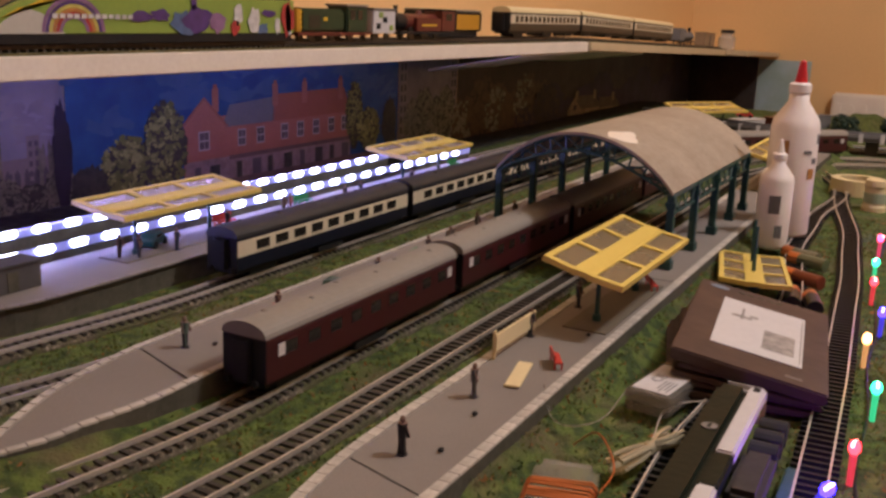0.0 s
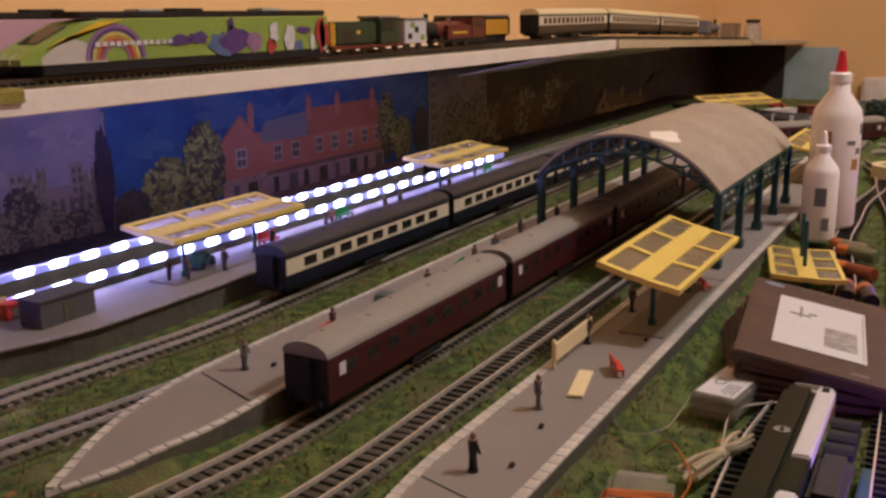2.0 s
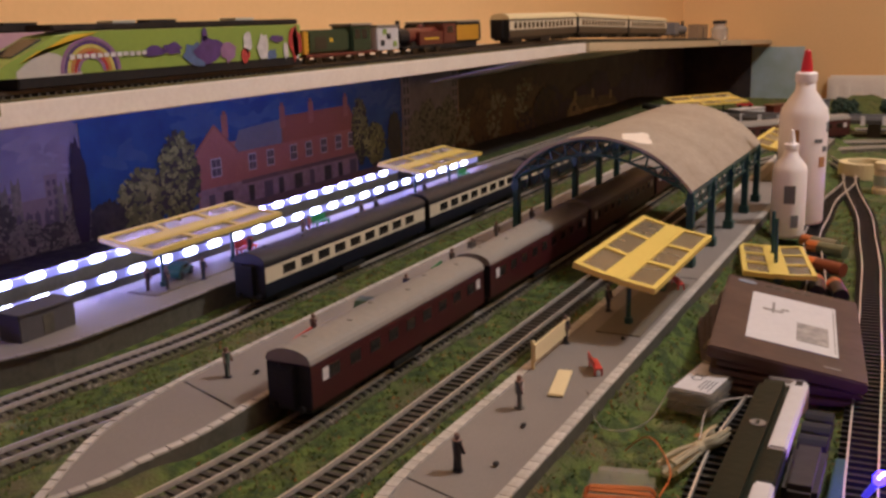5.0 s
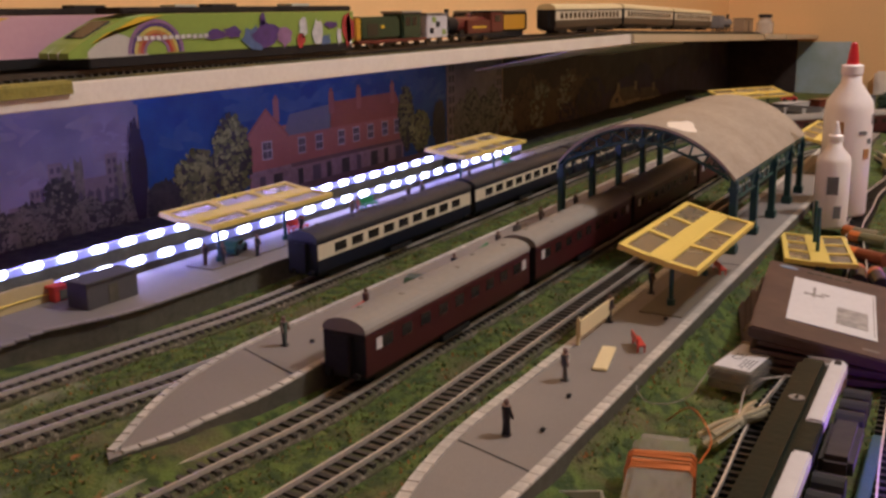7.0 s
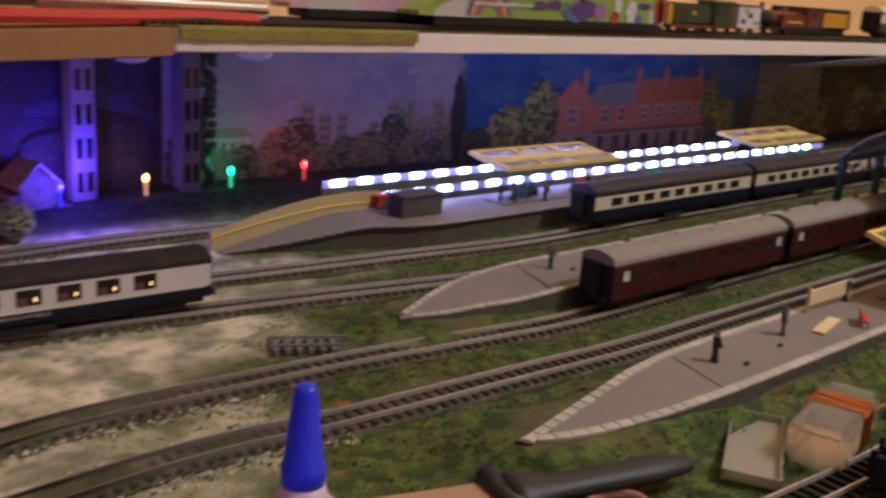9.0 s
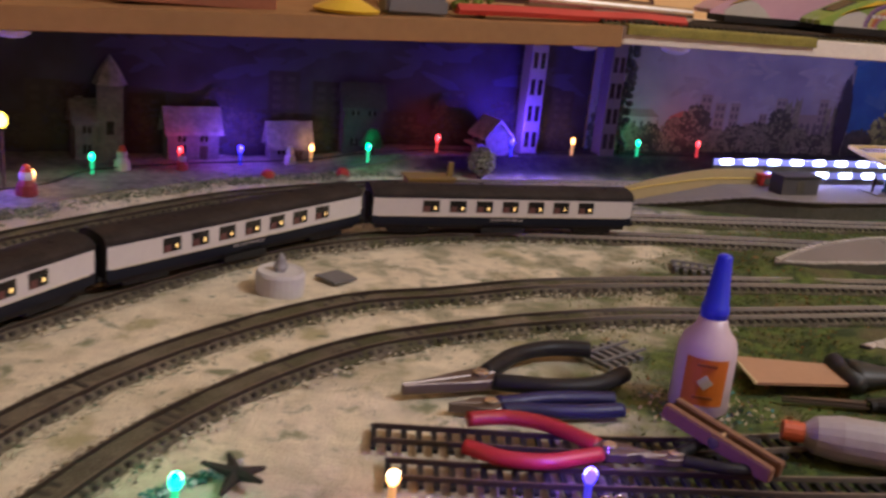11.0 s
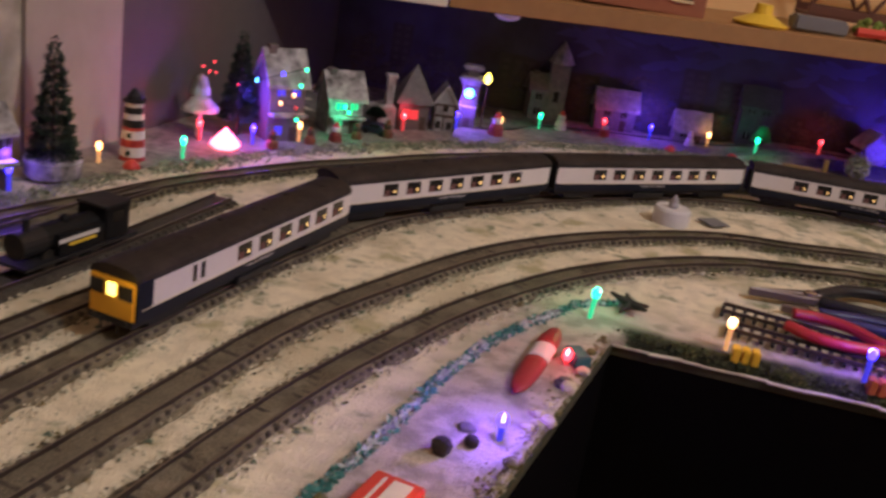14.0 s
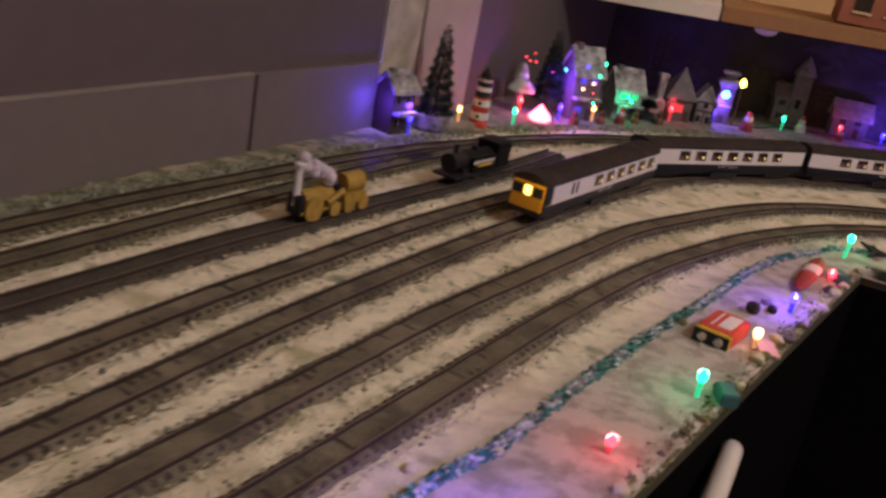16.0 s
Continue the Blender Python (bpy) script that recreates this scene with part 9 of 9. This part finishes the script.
def green_coach_shell():
    """A dark green locomotive body lying on its side on the bare track."""
    top = thing("locomotive_shell", pose(0.065, -0.148, 0.007, 0, 0, 1), "dark green and white locomotive body lying on its side", "locomotive shell")
    m = mat("shell_green", (0.006, 0.014, 0.01), (0.005, 0.011, 0.008), 0.4)
    m.node_tree.nodes["Principled BSDF"].inputs["Specular IOR Level"].default_value = 0.2
    part("shell_side", boxm(-0.108, 0.105, -0.002, 0.017, 0, 0.028, bevel=0.0035), m, top)
    part("white_band", boxm(0.002, 0.104, -0.012, -0.0022, 0.02, 0.0285, bevel=0.0012), M_CARD, top)
    part("white_band", boxm(-0.108, -0.04, -0.012, -0.0022, 0.02, 0.0285, bevel=0.0012), M_CARD, top)
    part("roof_hatch", boxm(-0.039, 0.001, -0.012, -0.0022, 0.019, 0.0278, bevel=0.001), m, top)
    sooty = mat("chassis_black", (0.006, 0.006, 0.007), (0.012, 0.011, 0.01), 0.7)
    part("chassis", boxm(-0.105, 0.09, -0.026, -0.0125, 0.0, 0.012, bevel=0.002), sooty, top)
    part("fuel_tank", boxm(-0.025, 0.03, -0.03, -0.0128, 0.008, 0.021, bevel=0.003), M_SLEEPER, top)
    for x in (-0.09, -0.066, -0.045, 0.042, 0.06, 0.078):
        part("wheel", tube(bmesh.new(), (x, -0.029, 0.013), (x, -0.0135, 0.013), 0.0075, seg=14), sooty, top)
    part("cab_nose", boxm(-0.122, -0.1085, -0.012, 0.016, 0.0, 0.026, bevel=0.005), sooty, top)
    part("crest", lathe(bmesh.new(), [(0.0045, 0.028), (0.0045, 0.0285)], 18, pose(0.031, 0.007, 0)), M_PLAT, top)
    part("crest_mark", boxm(0.0285, 0.0335, 0.006, 0.008, 0.0284, 0.0288), m, top)
    part("cab_end", boxm(0.1055, 0.112, -0.012, 0.015, 0.003, 0.027, bevel=0.003), M_CARD, top)
    part("lamp_lens", boxm(0.096, 0.102, -0.009, -0.005, 0.0284, 0.0292), M_BLACK, top)
    part("teal_strip", boxm(-0.11, 0.06, -0.039, -0.0325, -0.004, 0.002, bevel=0.001), mat("teal_dark", (0.02, 0.08, 0.08), (0.015, 0.06, 0.06), 0.6), top)


green_coach_shell()


fairy_light(0.09, -0.198, "blue", 0.018, high=0.016, lean=30.0, z=0.006)


def cable_bundle():
    top = thing("cable_tie_bundle", pose(0.1, -0.107, 0.004, 0, 0, -17), "tied bundle of clear and gold wire", "wire bundle")
    m = mat("gold_wire", (0.74, 0.67, 0.48), (0.55, 0.48, 0.32), 0.25, 0.55, bump=0.0)
    rng = random.Random(41)
    for k in range(22):
        bm = bmesh.new()
        a = rng.uniform(0, 6.283)
        o, h = math.cos(a), math.sin(a)
        wire(bm, [(-0.031 + rng.uniform(-0.003, 0.003), 0.006 * o, 0.0075 + 0.005 * h), (-0.014, 0.005 * o, 0.0075 + 0.0045 * h), (0.0, 0.0026 * o, 0.0075 + 0.0026 * h), (0.014, -0.005 * o, 0.0075 + 0.0042 * h), (0.029 + rng.uniform(-0.003, 0.003), -0.0058 * o, 0.0075 + 0.005 * h)], 0.0012)
        part("strand", bm, m, top)
    part("tie", lathe(bmesh.new(), [(0.0034, -0.003), (0.0042, -0.002), (0.0042, 0.002), (0.0034, 0.003)], 14, pose(0, 0, 0.0075, 0, 90, 0)), m, top)
    loop = bmesh.new()
    wire(loop, [(0.02, 0.01, 0.003), (0.07, 0.03, 0.004), (0.1, 0.012, 0.006), (0.085, -0.006, 0.012), (0.06, 0.0, 0.02)], 0.0005)
    part("loose_loop", loop, mat("clear_wire", (0.55, 0.5, 0.45), (0.45, 0.4, 0.36), 0.3, bump=0.0), top)


cable_bundle()
thin = bmesh.new()
wire(thin, [(0.13, -0.03, 0.023), (0.1, -0.05, 0.014), (0.12, -0.07, 0.012), (0.16, -0.075, 0.02)], 0.0006)
tagged(part("loose_wire", thin, M_PACK), "thin clear wire trailing over the platform edge", "wire")
thin = bmesh.new()
wire(thin, [(0.5, -0.052, 0.012), (0.4, -0.055, 0.012), (0.33, -0.07, 0.012), (0.27, -0.072, 0.012)], 0.0009)
tagged(part("loose_wire", thin, mat("olive_wire", (0.16, 0.13, 0.05), (0.12, 0.1, 0.04), 0.5)), "olive wire trailing through the grass", "wire")


def glue(at, r, h, cap, label, marks):
    top = thing("craft_glue_bottle", at, label, "glue bottle", "craft glue")
    part("bottle", lathe(bmesh.new(), [(r * 0.93, 0), (r, 0.004), (r, h * 0.62), (r * 0.93, h * 0.67), (r * 0.42, h * 0.77), (r * 0.4, h * 0.83)], 32), M_GLUE, top, smooth=True)
    part("collar", lathe(bmesh.new(), [(r * 0.45, h * 0.82), (r * 0.45, h * 0.865), (r * 0.38, h * 0.875)], 26), M_GLUE, top)
    part("nozzle", lathe(bmesh.new(), [(r * 0.26, h * 0.87), (r * 0.2, h * 0.93), (r * 0.13, h * 0.99), (r * 0.06, h)], 18), cap, top)
    for a, z, w, hh, m in marks:
        bm = boxm(-w / 2, w / 2, -0.0004, 0.0004, -hh / 2, hh / 2, m=pose(r * 1.002 * math.cos(radians(a)), r * 1.002 * math.sin(radians(a)), z, 0, 0, a + 90))
        part("label_print", bm, m, top)
    return top


M_GLUE = mat("glue_white", (0.92, 0.85, 0.82), (0.86, 0.78, 0.75), 0.35, bump=0.02, stain=10)
M_REDCAP = mat("red_cap", (0.62, 0.02, 0.03), (0.55, 0.02, 0.025), 0.35, bump=0.0)
M_OCHRE = mat("label_ochre", (0.45, 0.22, 0.06), (0.38, 0.18, 0.05), 0.5, bump=0.0)
glue((0.785, -0.071, 0.008), 0.0275, 0.203, M_REDCAP, "large white glue bottle with red nozzle", ((-120, 0.075, 0.009, 0.012, M_OCHRE), (-112, 0.09, 0.007, 0.006, M_GREY), (-135, 0.1, 0.01, 0.004, M_GREY), (172, 0.09, 0.006, 0.045, M_OCHRE), (-100, 0.115, 0.006, 0.012, M_GREY)))
glue((0.7, -0.07, 0.008), 0.0185, 0.12, M_GLUE, "small white glue bottle in front of the large one", ((-150, 0.02, 0.008, 0.014, M_GREY), (-170, 0.05, 0.012, 0.02, M_GREY)))


def spare_canopy():
    t = make_canopy(pose(0.535, -0.084, 0.008, -11, 3, 12), 0, 0.15, 0.064, 0.01, "yellow canopy lying on the grass with its posts upward")
    for x in (-0.02, 0.03):
        part("post", tube(bmesh.new(), (x, 0, 0.01), (x, -0.008, 0.055), 0.0019, seg=8), M_GREEN, t)


spare_canopy()


def cell(x, y, turn, colour, label):
    top = thing("round_battery", pose(x, y, 0.009, 0, 0, turn), label, "battery", "batteries")
    part("case", lathe(bmesh.new(), [(0.0068, -0.022), (0.0071, -0.021), (0.0071, 0.021), (0.0062, 0.022)], 18, pose(0, 0, 0, 0, 90, 0)), mat("cell_paint", colour, tuple(c * 0.8 for c in colour), 0.3, 0.4, bump=0.0), top)
    part("positive_cap", lathe(bmesh.new(), [(0.0026, 0.022), (0.0024, 0.024)], 12, pose(0, 0, 0, 0, 90, 0)), M_STEEL, top)
    part("gold_band", lathe(bmesh.new(), [(0.0072, 0.008), (0.0072, 0.0205)], 18, pose(0, 0, 0, 0, 90, 0)), M_COPPER, top)


for x, y, turn, c in ((0.49, -0.127, 8, (0.03, 0.02, 0.02)), (0.485, -0.145, 14, (0.03, 0.02, 0.02)), (0.57, -0.124, 60, (0.22, 0.06, 0.03)), (0.67, -0.108, 60, (0.24, 0.22, 0.14)), (0.645, -0.118, 64, (0.16, 0.17, 0.1))):
    cell(x, y, turn, c, "round battery cell lying in the grass")
tape = thing("tape_roll", (1.2, -0.115, 0.0), "roll of cream masking tape lying flat", "tape roll")
bm = bmesh.new()
line = [Vector((0.034 * math.cos(a), 0.034 * math.sin(a), 0)) for a in [2 * math.pi * i / 36 for i in range(37)]]
sweep(bm, line, [(-0.006, 0), (-0.006, 0.024), (0.006, 0.024), (0.006, 0)])
part("tape_ring", bm, M_CREAM, tape)
cot = thing("cotton_reel", (1.06, -0.15, 0.0), "cream and green reel standing on end", "reel")
part("reel_body", lathe(bmesh.new(), [(0.016, 0), (0.016, 0.006), (0.0145, 0.01), (0.0145, 0.032), (0.016, 0.036), (0.015, 0.044)], 22), M_CREAM, cot)
part("thread_band", lathe(bmesh.new(), [(0.0152, 0.012), (0.0152, 0.026)], 22), mat("thread_green", (0.35, 0.42, 0.28), (0.3, 0.36, 0.24), 0.7), cot)


# ---- the far end ----
def viaduct():
    top = thing("viaduct", (0, 0, 0), "dark viaduct with girder parapet round the far end", "viaduct")
    line = spline([(1.95, 0.42), (1.78, 0.26), (1.72, 0.12), (1.72, -0.05), (1.78, -0.32)], 0.02)
    part("deck", sweep(bmesh.new(), line, [(-0.035, 0.028), (-0.035, 0.036), (0.035, 0.036), (0.035, 0.028)]), M_SLEEPER, top)
    for s in (-0.034, 0.034):
        part("parapet", sweep(bmesh.new(), line, [(s - 0.001, 0.036), (s - 0.001, 0.042), (s + 0.001, 0.042), (s + 0.001, 0.036)]), M_GREY, top)
    for i in range(2, len(line) - 1, 4):
        p = line[i]
        part("pier", boxm(p.x - 0.012, p.x + 0.012, p.y - 0.012, p.y + 0.012, -0.004, 0.028, bevel=0.001), M_STONE, top)
    for i in range(3, len(line) - 2, 2):
        p = line[i]
        part("parapet_post", boxm(p.x - 0.037, p.x - 0.034, p.y - 0.004, p.y + 0.004, 0.026, 0.044), M_CARD, top)


viaduct()
rad = thing("radiator", (3.2, 0.0, 0.0), "white panel radiator on the orange wall", "radiator")
part("panel", boxm(-0.05, -0.02, -0.5, 0.15, -0.45, 0.032, bevel=0.008), M_WHITE, rad)
for k in range(16):
    part("flute", boxm(-0.056, -0.049, -0.485 + 0.04 * k, -0.465 + 0.04 * k, -0.42, 0.0, bevel=0.003), M_WHITE, rad)
part("bracket", boxm(-0.02, 0.0, -0.3, -0.26, -0.4, -0.1), M_WHITE, rad)
copy_thing(canopy, pose(1.74, 0.25, 0.02, 0, 0, -35))
for x, y, s, lab in ((1.93, -0.02, 0.03, "dark round model bush at the far end"), (1.66, 0.06, 0.02, "green model bush beside the far curve"), (2.1, -0.1, 0.024, "green model bush at the far end"), (2.2, 0.02, 0.02, "low model bush at the far end")):
    t = thing("model_bush", (x, y, 0), lab, "bush", "far bushes")
    rng = random.Random(int(x * 100))
    bm = bmesh.new()
    for k in range(160):
        d = Vector((rng.gauss(0, 1), rng.gauss(0, 1), rng.gauss(0, 1))).normalized()
        bmesh.ops.create_icosphere(bm, subdivisions=1, radius=s * rng.uniform(0.1, 0.2), matrix=Matrix.Translation(Vector((0, 0, s)) + d * s * rng.uniform(0.6, 0.95)))
    part("crown", bm, M_FIR, t)
    part("trunk", tube(bmesh.new(), (0, 0, 0), (0, 0, s), s * 0.15), M_TIMBER, t)
toy_car((1.86, 0.19, 0.042), 20, (0.5, 0.04, 0.04), "red model lorry on the viaduct road")
for k in range(3):
    m = pose(1.9 + 0.12 * k, 0.16 - 0.07 * k, 0.0, 0, 0, -30)
    t = hut((1.95 + 0.12 * k, 0.2 - 0.06 * k, 0.0), (0.09, 0.03, 0.03), (M_CARD, M_TANKRED, M_GREY)[k], "low trackside building at the far end", -30)


# unlit round lamps below the shelf
for x, y, z in ((-0.18, 0.5, 0.1835), (-0.045, 0.52, 0.1835), (-0.785, 0.5, 0.1615)):
    t = thing("puck_lamp", (x, y, z), "unlit round white lamp below the shelf", "puck lamp", "puck lamps")
    part("housing", lathe(bmesh.new(), [(0.019, 0), (0.019, -0.006), (0.016, -0.0125)], 24), M_WHITE, t)
    part("lens", lathe(bmesh.new(), [(0.0155, -0.0125), (0.011, -0.0155), (0.003, -0.017)], 24), M_CARD, t)


# added white board, sloping down to the back, stands in for a violet reflection below the far shelf
bm = bmesh.new()
box(bm, 1.13, 1.418, 0.0, 0.18, -0.0015, 0.0015, m=pose(0, 0.432, 0.1815, -11.0, 0, 0))
box(bm, 0.006, 0.42, 0.0, 0.18, -0.0015, 0.0015, m=FAR @ pose(0, 0.432, -0.0195, -8.0, 0, 0))
tagged(part("reflection_board", bm, M_WHITE), "added thin white board standing in for a violet reflection below the shelf", "board")


# ---- flock: grass between the station tracks, green tufts on the snow ----
def flock(name, count, x0, x1, y0, y1, size, colours, label, keep, seed, reach=0.0165):
    rng = random.Random(seed)
    near = [p for key, (top, even) in LINES.items() if not key.startswith("front") for p in even]
    cells = collections.defaultdict(list)
    for p in near:
        cells[(int(p.x // 0.02), int(p.y // 0.02))].append(p)
    verts, faces, shade = [], [], []
    tries = 0
    while len(faces) < count and tries < count * 12:
        tries += 1
        x, y = rng.uniform(x0, x1), rng.uniform(y0, y1)
        if not keep(x, y, rng):
            continue
        i, j = int(x // 0.02), int(y // 0.02)
        if any((p.x - x) ** 2 + (p.y - y) ** 2 < reach ** 2 for a in (-1, 0, 1) for b in (-1, 0, 1) for p in cells.get((i + a, j + b), ())):
            continue
        z = ground_z(x, y)
        s = size * rng.uniform(0.5, 1.3)
        a = rng.uniform(0, 6.283)
        n = len(verts)
        lean = Vector((rng.gauss(0, 1.3), rng.gauss(0, 1.3), 0.75)).normalized() * s
        verts += [(x - 0.35 * s * math.cos(a), y - 0.35 * s * math.sin(a), z - 0.0003), (x + 0.35 * s * math.cos(a), y + 0.35 * s * math.sin(a), z - 0.0003), (x + lean.x, y + lean.y, z + lean.z)]
        faces.append((n, n + 1, n + 2))
        shade.append(rng.randrange(len(colours)) if rng.random() < 0.6 else 0)
    me = bpy.data.meshes.new(name)
    me.from_pydata(verts, [], faces)
    for c in colours:
        me.materials.append(c)
    for f, k in zip(me.polygons, shade):
        f.material_index = k
    tagged(new(name, me), label, "flock", kind="stuff")


G1 = mat("flock_green", (0.095, 0.13, 0.022), (0.05, 0.075, 0.014), 0.95, bump=0.0)
G2 = mat("flock_light", (0.17, 0.18, 0.038), (0.1, 0.115, 0.024), 0.95, bump=0.0)
G3 = mat("flock_straw", (0.16, 0.125, 0.05), (0.1, 0.075, 0.03), 0.95, bump=0.0)
G5 = mat("flock_rust", (0.3, 0.12, 0.03), (0.2, 0.09, 0.03), 0.95, bump=0.0)
G4 = mat("flock_grey_green", (0.14, 0.18, 0.13), (0.1, 0.13, 0.09), 0.95, bump=0.0)


def on_grass(x, y, rng):
    if (0.157 < y < 0.234 and x > -0.1) or (-0.041 < y < 0.027 and x > -0.19) or y > 0.36 or y < -0.24 - 0.15 * x * (x < 0.1):
        return False
    edge = -0.33 + 1.25 * max(0.0, y - 0.1)
    return rng.random() < min(1.0, max(0.0, (x - edge + 0.1) / 0.16)) and noise.noise((x * 14, y * 14, 3)) > -0.35 + rng.uniform(-0.2, 0.2)


def on_snow(x, y, rng):
    if x > -0.2 or (y < -0.14 and x > -0.68 - 0.355 * (-0.144 - y) * -1) or (y < -0.144 and x > -0.69 + 0.355 * (y + 0.144)):
        return False
    return noise.noise((x * 22, y * 22, 5)) > 0.28 + rng.uniform(-0.08, 0.25)


flock("grass_flock", 64000, -0.48, 1.0, -0.25, 0.36, 0.0028, [G1, G2, G1, G3, G5], "green grass flock between the station tracks", on_grass, 61, 0.0146)
flock("tuft_flock", 15000, -1.3, -0.2, -0.95, 0.62, 0.0014, [G4, G2, G1, G3], "sparse green tufts of flock on the snow", on_snow, 62)


# ---- crumbs of snow and ballast that blur the track edges in the snow ----
def edge_crumbs():
    rng = random.Random(63)
    verts, faces, shade = [], [], []
    for key, (top, even) in LINES.items():
        if key.startswith("front"):
            continue
        for p, q in zip(even, even[1:]):
            if p.x > -0.24 or p.y < -0.95:
                continue
            side = Vector((p.y - q.y, q.x - p.x, 0)).normalized()
            for k in range(22):
                off = rng.choice((-1, 1)) * min(0.026, max(0.0142, rng.gauss(0.0186, 0.0028)))
                c = p.lerp(q, rng.random()) + side * off
                s = rng.uniform(0.0005, 0.0017) * (1.6 if rng.random() < 0.06 else 1.0)
                z = max(ground_z(c.x, c.y), 0.0022 - 0.0002 * abs(abs(off) - 0.0145) / 0.001) - 0.0002
                n, a = len(verts), rng.uniform(0, 6.283)
                for j in range(3):
                    r = s * rng.uniform(0.7, 1.5)
                    verts.append((c.x + r * math.cos(a + 2.1 * j), c.y + r * math.sin(a + 2.1 * j), z))
                verts.append((c.x + s * rng.uniform(-0.4, 0.4), c.y, z + s * rng.uniform(0.5, 1.0)))
                faces += [(n, n + 1, n + 3), (n + 1, n + 2, n + 3), (n + 2, n, n + 3)]
                inner = abs(off) < 0.0195
                shade += [0 if rng.random() < (0.8 if inner else 0.88) else rng.choice((1, 2, 2, 3))] * 3
    me = bpy.data.meshes.new("track_crumbs")
    me.from_pydata(verts, [], faces)
    for c in (mat("snow_crumb", (0.6, 0.55, 0.41), (0.5, 0.45, 0.33), 0.95, bump=0.0), mat("earth_crumb", (0.12, 0.1, 0.075), (0.07, 0.06, 0.045), 0.95, bump=0.0), G4, G3):
        me.materials.append(c)
    for f, k in zip(me.polygons, shade):
        f.material_index = k
    tagged(new("track_crumbs", me), "crumbs of dirty snow and ballast along the tracks", "crumbs", kind="stuff")


edge_crumbs()
